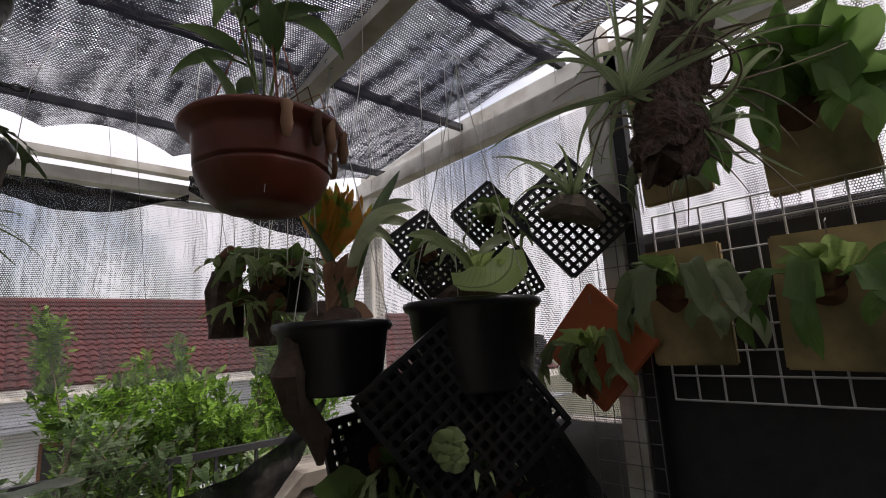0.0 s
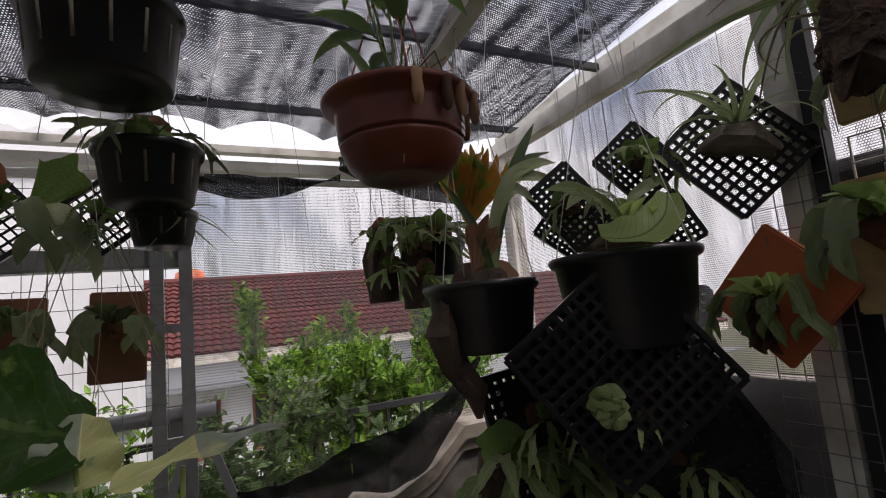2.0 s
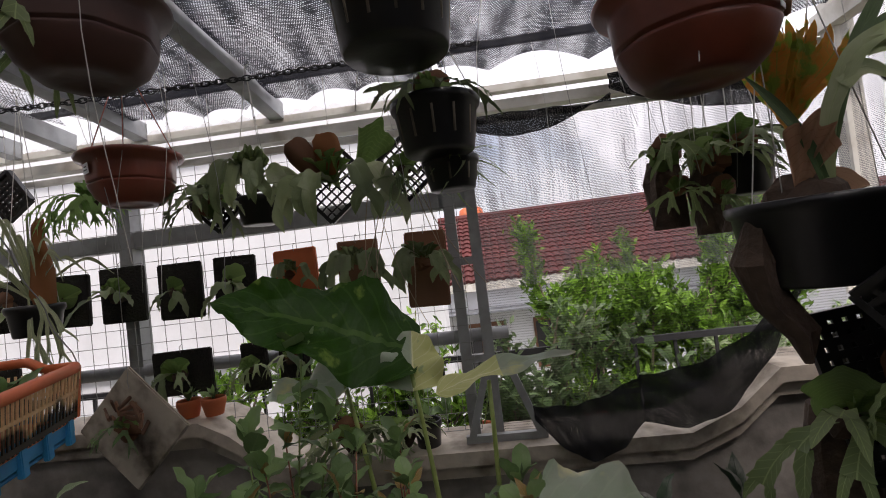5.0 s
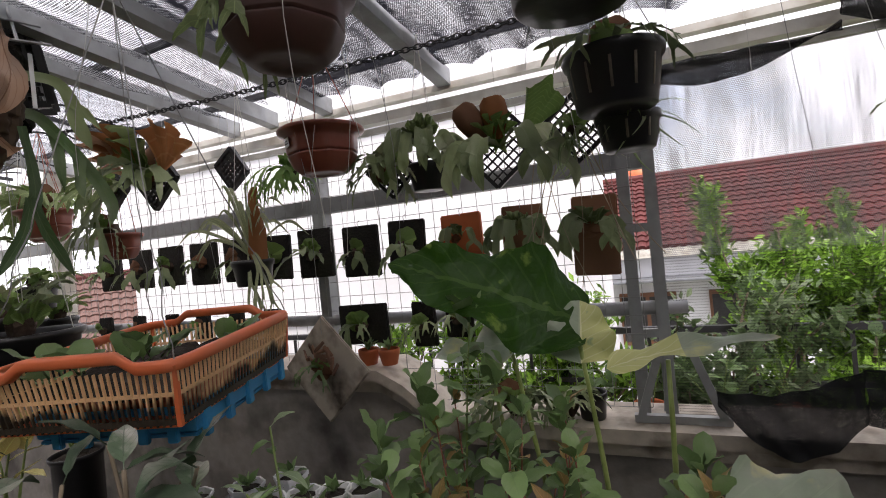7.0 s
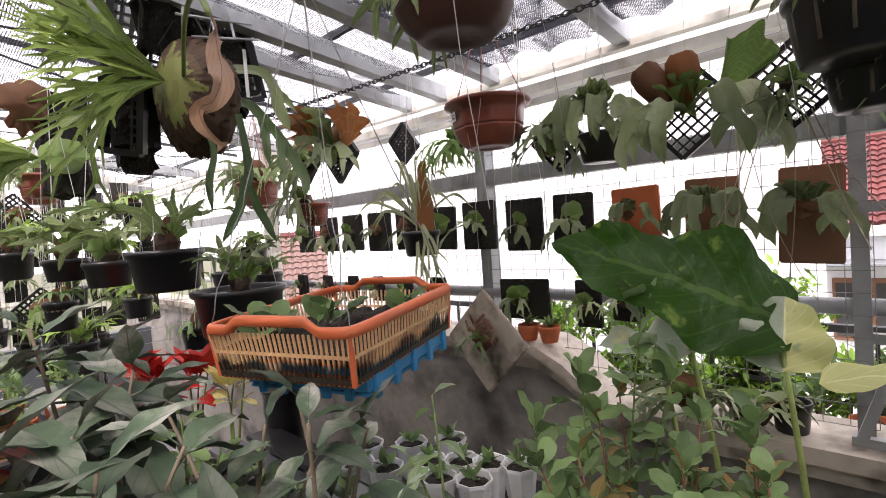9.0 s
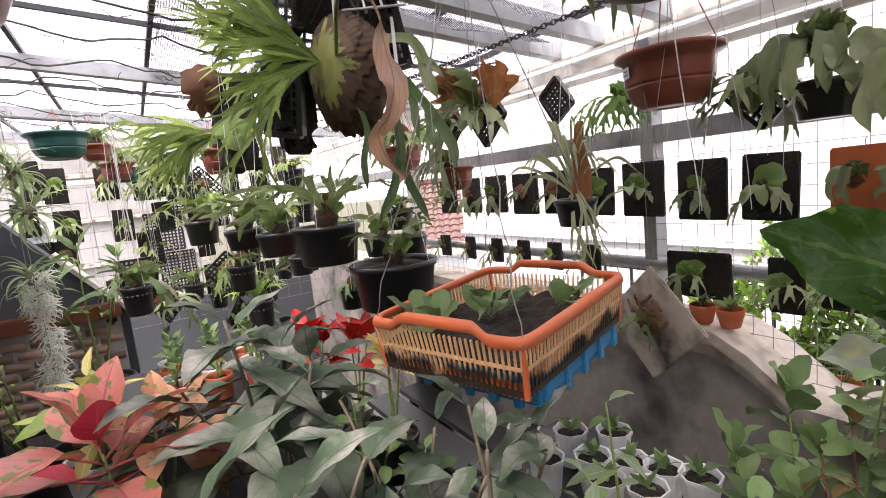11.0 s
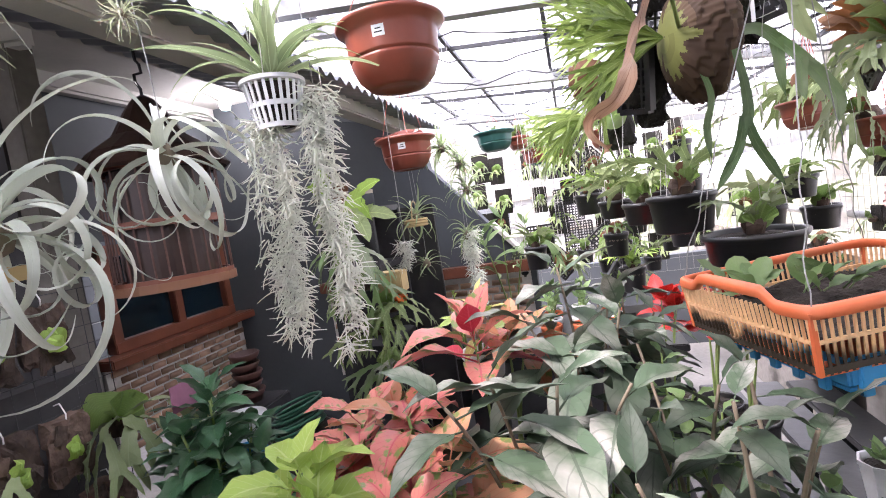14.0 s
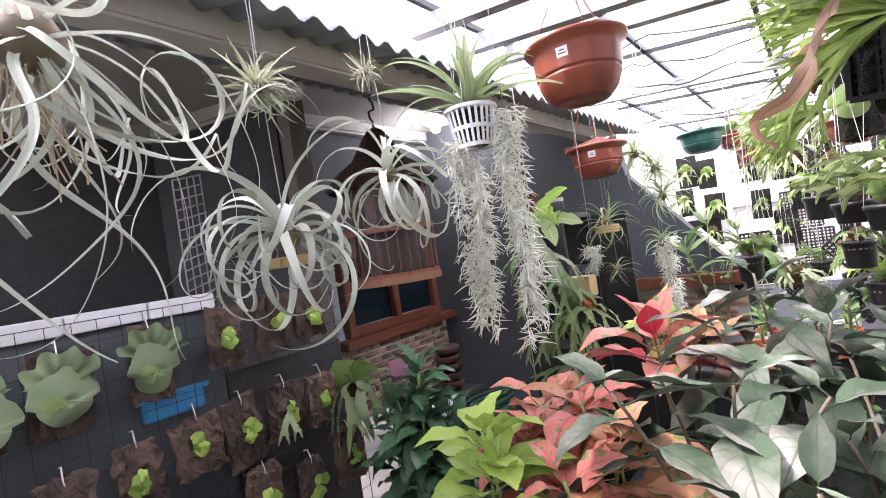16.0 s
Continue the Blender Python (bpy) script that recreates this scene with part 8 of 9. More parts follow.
for i in range(12):
    d = Vector((rng.uniform(-0.1, 0.7), -1.0, -0.35 + 1.0 * i / 11))
    part("long_frond", antler(rng, rng.uniform(0.24, 0.32), 0.026, 3, 0.4, d, (0.85, 0.1, 0.5), spread=0.32), L_FINGER, g2, "bright green many-fingered frond", True, pose(0.02, -0.05, 0.0))
hanger(g2, 0.04, 0.26, 0.40, n=2, material=M_DSTEEL, rad=0.0015)

# ---- black pots on the way west ----
def slot_pot(at, r, h, label, seed, size, fronds, top=2.3, lift=0.9, material=None, droop=1.1, dry=0.3, bands=1, forks=2):
    root = thing("hanging_pot", at, label, "hanging pot")
    p = round_pot(root, r, h, taper=0.80)
    # Pale studs painted as sky showing through; the pot wall itself is closed.
    stud = to_mesh("vent_hole", boxbm((0, 0, 0), (0.012, 0.004, 0.012), 0.001, pose(0, 0, 0, 0, 45, 0)), M_SLOT)
    for j in range(bands):
        for k in range(18):
            a = 2 * math.pi * k / 18
            rr = r * (0.93 - 0.14 * (0.28 + 0.4 * j))
            part("vent_hole", stud, None, p, m=pose(rr * math.cos(a), rr * math.sin(a), -h * (0.28 + 0.4 * j), 0, 0, math.degrees(a) + 90))
    hanger(root, r * 0.96, 0, top - at[2], n=3, turn=seed)
    if fronds:
        staghorn(root, (0, 0, size * 0.1), -70, size * 0.85, fronds, 1, seed, droop * (0.6 if lift > 1 else 0.9), material, dry, forks, lift * 1.3, 0.17, 5.0)
    return root


slot_pot((-1.65, 0.792, 1.50), 0.145, 0.15, "wide black hanging pot of dark soil with a fern", 411, 0.2, 4, lift=1.2, bands=2)
slot_pot((-1.80, 0.63, 1.64), 0.112, 0.13, "black vented hanging pot with a tall fern", 412, 0.24, 5, lift=1.4, material=L_STAGLT)
slot_pot((-2.15, 0.55, 1.615), 0.08, 0.09, "black hanging pot with a bright leafy fern", 413, 0.22, 7, lift=1.3, material=L_STAGLT)
slot_pot((-2.33, 0.46, 1.634), 0.075, 0.08, "black hanging pot with a bright leafy fern", 414, 0.22, 6, lift=1.3, material=L_STAGLT)
slot_pot((-2.3, 1.05, 1.52), 0.08, 0.09, "black hanging pot with a bushy fern", 415, 0.2, 6, lift=1.2)
for i, (x, y, z, r) in enumerate(((-2.85, 0.50, 2.01, 0.09), (-2.55, 1.36, 1.93, 0.10), (-3.45, -0.03, 2.13, 0.075), (-3.3, 0.55, 2.02, 0.09), (-3.7, 0.05, 2.05, 0.09))):
    p = brown_bowl((x, y, z), r, r * 1.1, "brick-red hanging bowl with leafy ferns", seed=i)
    staghorn(p, (0, 0, 0.02), -80, 0.17, 7, 1, 420 + i, 1.0, L_STAGLT, 0.3, lift=1.0, fan=6)
for x, y, z, r in ((-3.2, -0.16, 2.16, 0.125), (-3.75, 0.08, 2.02, 0.085)):
    p = brown_bowl((x, y, z), r, r * 0.95, "dark green faceted hanging bowl with small plants", material=M_GREENP)
    rosette(p, (0, 0, 0), 16, 0, 0, V_GREENS, (10, 80), 5)

pe = brown_bowl((-1.168, -0.12, 2.187), 0.128, 0.155, "brick-red faceted hanging bowl with a price tag", 2.42, tag=0.05, turn=0.9, seg=10)
rosette(pe, (0, 0, 0), 22, 0, 0, V_GREENS, (5, 80), 7, scale=(0.4, 0.8))
pf = brown_bowl((-2.0, -0.39, 2.035), 0.122, 0.13, "brick-red hanging bowl with fleshy pink plants and a tag", 2.4, tag=0.15, turn=0.4, seg=8)
for k in range(9):
    part("fleshy_leaf", shield(rng, 0.05, 0.35, 2, 0.05), mat("pale_pink_flesh", (0.62, 0.36, 0.32), 0.6, vary=0.1) if k == 0 else bpy.data.materials["pale_pink_flesh"], pf, "", True, pose(rng.uniform(-0.09, 0.09), rng.uniform(-0.09, 0.09), 0.015, -80 + rng.uniform(-15, 15), 0, rng.uniform(0, 360)))

# ---- air plants by the porch ----
air_plant("air_plant", (-0.413, -0.471, 1.758), 30, STRAPS, "large silver air plant with long rolled leaves, on a block", (0, 100), 1, 2.33, (0.62, 0.95), 0.03)
air_plant("air_plant", (-0.657, -0.399, 1.87), 22, STRAPS, "silver-green air plant with arching straps, hanging", (0, 150), 2, 2.33, (0.6, 0.85), 0.022)
air_plant("air_plant", (-0.024, -0.35, 2.0), 34, STRAPS_T, "huge silver air plant with trailing curls, hanging high", (50, 150), 3, 2.36, (0.75, 1.1), 0.04)
air_plant("air_plant", (-0.371, -0.427, 2.032), 96, SPIKES, "small spiky ball of an air plant on a wire", (0, 150), 4, 2.33, (0.5, 1.05), 0.012, tilt=-25)
air_plant("air_plant", (-0.62, -0.393, 2.096), 46, SPIKES, "tiny spiky air plant with a pink stem", (0, 150), 5, 2.33, (0.4, 0.65), 0.008)
hb = thing("wooden_stand", (-0.413, -0.471, 1.71), "small wooden block carrying the air plant", "stand")
part("block", boxbm((0, 0, 0), (0.07, 0.05, 0.02), 0.004), M_WOODLT, hb)
bm = bmesh.new()
for k in range(26):
    p, _ = bent_path((rng.uniform(-0.03, 0.03), rng.uniform(-0.03, 0.03), 0), (rng.uniform(-0.5, 0.5), rng.uniform(-0.5, 0.5), -1), rng.uniform(0.06, 0.16), 0.3, 6, 0.8, rng)
    tube(bm, p, 0.0012, 4, False)
tagged(part("hanging_roots", bm, M_ROOTS, m=pose(-0.024, -0.35, 1.96)), "dry brown roots hanging from an air plant", "roots", kind="stuff")

wp = thing("white_net_pot", (-0.90, -0.315, 2.03), "white slotted plastic pot with a spiky bromeliad, hanging", "hanging pot")
bm = bmesh.new()
R0, R1, HH = 0.062, 0.046, 0.095
lathe(bm, [(R0 - 0.004, 0), (R0 + 0.006, 0.002), (R0 + 0.006, -0.006), (R0, -0.008), (R0 - 0.003, -0.006)], 28)
part("rim", bm, M_WHITEP, wp)
for z, r in ((-0.052, R0 - 0.009), (-HH, R1)):
    bm = bmesh.new()
    lathe(bm, [(r + 0.002, z + 0.005), (r + 0.002, z - 0.005), (r - 0.002, z - 0.005), (r - 0.002, z + 0.005), (r + 0.002, z + 0.005)], 28)
    part("ring", bm, M_WHITEP, wp)
for k in range(24):
    a = 2 * math.pi * k / 24
    sb = bmesh.new()
    bar(sb, (R0 * math.cos(a), R0 * math.sin(a), -0.004), (R1 * math.cos(a), R1 * math.sin(a), -HH), 0.0065, 0.003, (math.cos(a), math.sin(a), 0))
    part("pot_bar", sb, M_WHITEP, wp)
bm = bmesh.new()
lathe(bm, [(0.001, -HH + 0.003), (R1 - 0.006, -HH + 0.004), (R0 - 0.008, -0.01), (0.001, 0.0)], 20)
part("dark_filling", bm, M_SOIL, wp)
rosette(wp, (0, 0, 0), 30, 0, 0, [strap("bromeliad_leaf", L_TILLG, 0.27, 0.026, c, 70 + i) for i, c in enumerate((0.5, 0.9, 1.3, 1.9))], (2, 66), 8, "leaf", (0.7, 1.1))
hanger(wp, R0, 0, 0.33, n=3, rad=0.001)
for i, (x, y, top, ln, rad, n) in enumerate(((-0.885, -0.345, 1.955, 0.50, 0.055, 1500), (-0.945, -0.245, 2.01, 0.60, 0.05, 1500), (-2.13, -0.20, 1.60, 0.42, 0.06, 1100), (-1.62, -0.33, 1.62, 0.10, 0.03, 200))):
    ms = thing("spanish_moss", (x, y, top), "hanging curtain of grey Spanish moss", "moss")
    bm = bmesh.new()
    moss_column(bm, random.Random(430 + i), (0, 0, 0), ln, rad, n)
    tagged(part("threads", bm, L_MOSS, ms), kind="stuff")
    bm = bmesh.new()
    tube(bm, [(0, 0, roof_z(y) + 0.075 - top), (0, 0, -ln * 0.9)], 0.0012, 4)
    part("hanger_wire", bm, M_WIRE, ms)
for i, (x, y, z, n, s) in enumerate(((-2.07, -0.42, 1.70, 26, 0.9), (-2.07, -0.40, 1.48, 18, 0.55), (-2.14, -0.18, 1.78, 28, 0.8), (-2.13, -0.21, 1.58, 22, 0.7), (-2.1, -0.26, 1.98, 36, 0.9), (-2.16, -0.2, 1.90, 34, 0.8))):
    air_plant("air_plant", (x, y, z), n, STRAPS_S, "small grey-green air plant on a string", (5, 130), 10 + i, 2.33, (s * 0.7, s * 1.1), 0.02)
ring = thing("twig_ring", (-2.07, -0.42, 1.66), "little woven twig basket of an air plant", "basket")
bm = bmesh.new()
for z in (0, 0.012, 0.024):
    bm = bmesh.new()
    tube(bm, [(0.05 * math.cos(a), 0.05 * math.sin(a), z) for a in [2 * math.pi * k / 16 for k in range(17)]], 0.006, 6, False)
    part("twig", bm, M_WOODLT, ring)
tube_b = bmesh.new()
tube(tube_b, [(0.05 * math.cos(a), 0, 0.02 + 0.09 * math.sin(a)) for a in [math.pi * k / 12 for k in range(13)]], 0.003, 5)
part("handle", tube_b, M_WOODLT, ring)

# ---- the black fence of boards before the porch ----
FY = -1.03
fence = mesh_panel("black_wire_fence", (0.75, FY, 0.75), (-1, 0, 0), (0, 0, 1), 1.75, 0.90, 0.05, 0.0011, M_DSTEEL, "dark wire fence hung with planted boards")
for x in (0.75, -0.15, -1.0):
    b_m = bmesh.new()
    bar(b_m, (0.75 - x, 0, -0.75), (0.75 - x, 0, 0.95), 0.025, 0.025)
    part("post", b_m, M_DSTEEL, fence)
M_BOARDBK = mat("shaggy_bark_board", (0.10, 0.066, 0.049), 0.95, vary=0.7, scale=60, bump=1.0, dirt=(0.03, 0.02, 0.014), dirt_scale=16, dirt_amount=0.8, per_object=0.45)
capw = part("wall_low_porch", boxbm((0.35, FY - 0.12, 0.81), (1.85, 0.09, 1.62), 0), M_GREYWALL)
tagged(capw, "dark low wall behind the fence", "wall", kind="structure")
for i in range(10):
    part("cap_tile", boxbm((0.35 - 0.83 + 0.184 * i, FY - 0.12, 1.645), (0.18, 0.12, 0.045), 0.003), M_WHITEP, capw)
low_end = part("wall_low_end", boxbm((-0.80, FY - 0.12, 0.71), (0.44, 0.09, 1.42), 0), M_DARKWALL)
tagged(low_end, "dark low wall at the end of the fence", "wall", kind="structure")
ROWS_B = [(1.50, (0.55, 0.36, 0.18, 0.0, -0.16, -0.34)), (1.545, (-0.55, -0.70, -0.83)), (1.25, (0.5, 0.34, 0.18, 0.02, -0.13, -0.28, -0.42, -0.56, -0.70, -0.84)), (1.03, (0.4, 0.22, 0.05, -0.12, -0.28, -0.45, -0.60, -0.76, -0.92))]
k = 0
for z, xs in ROWS_B:
    for x in xs:
        rr = random.Random(500 + k)
        big_leaf = z == 1.50
        root = thing("planted_board", pose(x + rr.uniform(-0.01, 0.01), FY + 0.022, z + rr.uniform(-0.025, 0.025), 0, 0, 0), "board with a broad shield fern on the black fence" if big_leaf else "bark board with a bright green fernlet on the fence", "mounted fern", "boards on the black fence")
        bm = bmesh.new()
        box(bm, (0, 0, 0), (rr.uniform(0.085, 0.125), 0.02, rr.uniform(0.14, 0.20)), pose(0, 0, 0, 0, rr.uniform(-7, 7), 0))
        bmesh.ops.subdivide_edges(bm, edges=bm.edges, cuts=6, use_grid_fill=True)
        for v in bm.verts:
            v.co += Vector((noise.noise(v.co * 45 + Vector((0, 0, k))), 0.8 * noise.noise(v.co * 60 + Vector((k, 2, 0))), noise.noise(v.co * 45 + Vector((0, k, 5))))) * 0.016
        part("board", bm, M_BOARDBK, root)
        for q in range(5):
            part("bark_chip", boxbm((0, 0, 0), (rr.uniform(0.012, 0.03), 0.008, rr.uniform(0.02, 0.05)), 0.002, pose(rr.uniform(-0.045, 0.045), 0.013, rr.uniform(-0.07, 0.07), rr.uniform(-9, 9), rr.uniform(-20, 20), rr.uniform(-15, 15))), M_BOARDBK, root)
        bm = bmesh.new()
        tube(bm, [(0, 0.012, 0.075), (0.004, 0.02, 0.09), (0, 0.0, 0.115), (0, -0.02, 0.11)], 0.0017, 5)
        part("hook", bm, M_WWIRE, root)
        if big_leaf:
            part("shield_frond", fan_frond(rr, 0.115, 0.95, 0.20, 0.10, 6), L_BROADPALE, root, "broad grey-green shield frond with a notched edge", True, pose(0, 0.018, 0.005, -3, rr.uniform(-12, 12), rr.uniform(-15, 15)))
            part("shield_frond", shield(rr, 0.064, 0.34, 6, 0.12), L_BROADPALE, root, "rounded grey-green shield frond", True, pose(rr.uniform(-0.012, 0.012), 0.026, -0.015, -5, rr.uniform(-20, 20), rr.uniform(-15, 15)))
            part("bud_frond", shield(rr, 0.022, 0.3, 2), L_STAGLT, root, "", True, pose(0.03, 0.06, -0.02, 0, 0, 20))
        else:
            for q in range(4):
                part("frondlet", shield(rr, rr.uniform(0.015, 0.024), 0.5, 4, 0.30), L_LIMEF, root, "", True, pose(rr.uniform(-0.016, 0.016), 0.024 + 0.005 * q, rr.uniform(-0.022, 0.022), rr.uniform(-40, 20), rr.uniform(-150, 150), rr.uniform(-40, 40)))
            if k % 4 == 1:
                part("antler_frond", antler(rr, 0.14, 0.022, 2, 1.2, (0.6, 0.8, 0.5)), L_STAG, root, "", True, pose(0, 0.03, 0))
        k += 1
side = thing("side_fern", (-0.98, FY + 0.02, 1.27), "staghorn fern at the end of the fence", "fern")
staghorn(side, (0, 0, 0), -30, 0.22, 5, 1, 560, 1.5, L_STAG, 0.1, lift=0.6)
blue = thing("blue_crate", (-0.42, FY - 0.07, 1.37), "blue plastic crate behind the fence", "crate")
part("body", boxbm((0, 0, 0.012), (0.16, 0.03, 0.055), 0.006), M_BLUEP, blue)
part("rim", boxbm((0, 0.012, 0.045), (0.19, 0.02, 0.015), 0.004), M_BLUEP, blue)

# ---- plants on and round the bench ----
bench = thing("plant_bench", (-1.55, 0.45, 0), "low dark steel plant bench with a slatted plastic top", "bench")
for i in range(9):
    part("slat", boxbm((0, -0.72 + 0.18 * i, 0.70), (1.7, 0.15, 0.025), 0.004), M_BLACKP, bench)
for x in (-0.8, 0.8):
    for y in (-0.7, 0.7):
        part("leg", boxbm((x, y, 0.345), (0.035, 0.035, 0.69), 0.003), M_DSTEEL, bench)


def bench_plant(at, stems, meshes, label, seed, gap=0.05, r=0.09, h=0.16, material=None, start=0.3, stem_r=0.006, elev=(5, 50), scale=(0.7, 1.15), tip=4, stem_mat=None):
    return leafy("potted_plant", at, stems, meshes, label, seed, stem_mat or M_STEM, stem_r, gap, start, tip, "potted plant", pot_at(r, h, material), elev, scale)


def on_bench(x, y):
    return (x, y, 0.873)


def crown_shrub(at, crowns, meshes, label, seed, n=11, r=0.09, h=0.16, material=None, elev=(-25, 45), scale=(0.75, 1.1), reach=0.14, stem_mat=None, stem_r=0.006, name="potted_plant"):
    """A plant whose bent stems end in whorls of leaves, the lower ones hanging, the top ones rising. crowns: world places."""
    rng = random.Random(seed)
    root = thing(name, at, label, "potted plant")
    pot_at(r, h, material)(root)
    o = Vector(at)
    for c in crowns:
        tip = Vector(c) - o
        p0 = Vector((rng.uniform(-0.03, 0.03), rng.uniform(-0.03, 0.03), -0.01))
        mid = p0.lerp(tip, 0.5) + Vector((-tip.x * 0.2, -tip.y * 0.2, tip.z * 0.12))
        pts = [p0 * (1 - u) ** 2 + mid * 2 * u * (1 - u) + tip * u * u for u in [k / 12 for k in range(13)]]
        bm = bmesh.new()
        tube(bm, pts, [stem_r * (1 - 0.5 * k / 12) for k in range(13)], 6)
        part("stem", bm, stem_mat or M_STEM, root, smooth=True)
        axis = (pts[-1] - pts[-4]).normalized()
        az = rng.uniform(0, 360)
        for i in range(n):
            u = i / max(1, n - 1)
            p = tip - axis * reach * (1 - u)
            az += 137.5 + rng.uniform(-15, 15)
            el = elev[0] + (elev[1] - elev[0]) * u ** 1.6 + rng.uniform(-10, 10)
            s = rng.uniform(*scale) * (1.0 - 0.35 * u * u)
            part("leaf", rng.choice(meshes), None, root, m=Matrix.Translation(p) @ pose(0, 0, 0, 0, 0, az) @ pose(0, 0, 0, el, rng.uniform(-14, 14), 0) @ Matrix.Scale(s, 4))
    return root


DUSTY_WORDS = "branching shrub with broad dust-greyed green leaves in a pot"
crown_shrub(on_bench(-1.15, 0.26), [(-1.22, 0.205, 1.52), (-1.13, 0.11, 1.43), (-1.135, 0.34, 1.42), (-1.025, 0.22, 1.36), (-1.34, 0.33, 1.42)], V_DUSTY, DUSTY_WORDS, 601, 7, scale=(1.0, 1.35), stem_mat=M_TWIG)
crown_shrub(on_bench(-0.84, 0.16), [(-0.745, 0.085, 1.415), (-0.76, 0.20, 1.39), (-0.85, 0.325, 1.35), (-0.66, 0.03, 1.40)], V_DUSTY, DUSTY_WORDS, 602, 6, scale=(1.0, 1.3), stem_mat=M_TWIG)
crown_shrub(on_bench(-0.90, 0.42), [(-0.91, 0.48, 1.315), (-0.79, 0.50, 1.27), (-0.80, 0.34, 1.30), (-1.05, 0.36, 1.36)], V_DUSTY, DUSTY_WORDS, 603, 4, scale=(0.8, 1.15), stem_mat=M_TWIG)
crown_shrub(on_bench(-0.70, 0.36), [(-0.65, 0.30, 1.28), (-0.60, 0.22, 1.27), (-0.62, 0.42, 1.2), (-0.72, 0.45, 1.16)], V_DUSTY, DUSTY_WORDS, 604, 4, scale=(0.7, 1.0), stem_mat=M_TWIG)
crown_shrub(on_bench(-1.45, 0.35), [(-1.45, 0.30, 1.36), (-1.42, 0.45, 1.33), (-1.55, 0.38, 1.40)], V_DUSTY, DUSTY_WORDS, 605, 7, scale=(0.8, 1.1), stem_mat=M_TWIG)
MIXED = V_GREEN + leaves_of("narrow_leaf", L_DUSTY, 0.10, 0.038, (0.5, 1.0), 0.3, 0.06, 0.015)
SMALL_WORDS = "low grey-green nursery plant with narrow leaves"
for i, (x, y, z) in enumerate(((-1.15, 0.42, 1.30), (-1.0, 0.50, 1.22), (-0.72, 0.66, 1.18), (-0.63, 0.57, 1.17), (-0.86, 0.62, 1.14), (-0.98, 0.28, 1.2), (-0.55, 0.45, 1.2), (-0.85, 0.05, 1.18))):
    crown_shrub(on_bench(x - 0.02, y), [(x, y, z), (x + 0.06, y + 0.05, z - 0.07), (x - 0.06, y + 0.04, z - 0.05), (x + 0.03, y - 0.07, z - 0.06)], MIXED, SMALL_WORDS, 650 + i, 9, 0.07, 0.16, None, (-10, 55), (0.6, 1.0), 0.16, None, 0.004)
LONG_GREEN = leaves_of("lance_leaf", L_GREEN, 0.13, 0.045, (0.5, 0.9, 1.2), 0.3, 0.07, 0.02) + leaves_of("lance_leaf", L_BROADPALE, 0.12, 0.05, (0.6, 1.0), 0.3, 0.07, 0.02)
crown_shrub(on_bench(-0.80, 0.52), [(-0.71, 0.45, 1.37), (-0.84, 0.51, 1.37), (-0.70, 0.55, 1.33), (-0.80, 0.60, 1.29)], V_DUSTY, DUSTY_WORDS, 606, 4, scale=(0.7, 1.0), stem_mat=M_TWIG)
crown_shrub(on_bench(-0.70, 0.72), [(-0.745, 0.675, 1.22), (-0.80, 0.80, 1.29), (-0.70, 0.62, 1.2)], LONG_GREEN, "slender potted plant with lance-shaped green leaves", 607, 6, 0.07, 0.16, None, (-15, 45), (0.5, 0.75), 0.15, None, 0.004)
AGE = (-5, 55)
crown_shrub(on_bench(-1.12, -0.01), [(-1.12, -0.015, 1.385)], V_RED + V_RED + V_PINK, "aglaonema with crimson and coral leaves in a pot", 611, 13, elev=(5, 75), reach=0.07, scale=(1.05, 1.4))
crown_shrub(on_bench(-0.82, -0.20), [(-0.81, -0.195, 1.31), (-0.88, -0.27, 1.24), (-0.76, -0.25, 1.22)], V_PINK, "aglaonema with salmon-pink veined leaves in a pot", 612, 10, elev=AGE, reach=0.08)
crown_shrub(on_bench(-0.74, -0.01), [(-0.725, 0.0, 1.27), (-0.67, -0.06, 1.24), (-0.80, -0.04, 1.22)], V_ORANGE + V_PINK[:1], "aglaonema with orange flecked leaves in a pot", 613, 9, elev=AGE, reach=0.08)
crown_shrub((-1.319, -0.037, 1.29), [(-1.31, -0.035, 1.44), (-1.30, -0.03, 1.38)], V_LIME[:1] + leaves_of("cream_leaf", L_CREAMY, 0.11, 0.035, (0.4, 0.8), 0.35, 0.05, 0.02), "young cream-leaved aglaonema in a white pot", 614, 5, 0.065, 0.08, M_WHITEP, (0, 60), (0.8, 1.0), 0.05)
crown_shrub(on_bench(-1.24, 0.05), [(-1.19, 0.06, 1.36), (-1.26, 0.10, 1.34)], V_ORANGE, "aglaonema with peach-orange leaves in a pot", 616, 9, elev=AGE, reach=0.07)
crown_shrub((-0.62, -0.21, 0.80), [(-0.60, -0.205, 1.33), (-0.57, -0.17, 1.27)], V_LIME, "aglaonema with lime and cream leaves in a pot", 617, 10, 0.12, 0.8, None, (0, 68), (0.85, 1.15), 0.07)
crown_shrub(on_bench(-0.62, -0.03), [(-0.585, -0.045, 1.27), (-0.53, 0.02, 1.22)], V_PINK + V_GREEN, "small aglaonema with pink and green leaves in a pot", 618, 8, elev=AGE, reach=0.07, scale=(0.6, 0.9))
crown_shrub(on_bench(-0.48, 0.36), [(-0.45, 0.38, 1.36), (-0.50, 0.30, 1.30)], leaves_of("yellowing_leaf", L_ALOPALE, 0.11, 0.05, (0.5, 1.0), 0.3, 0.08, 0.03) + V_CREAM[:1], "plant with yellowing cream-green leaves in a pot", 619, 7, elev=(0, 50), scale=(0.6, 0.9))
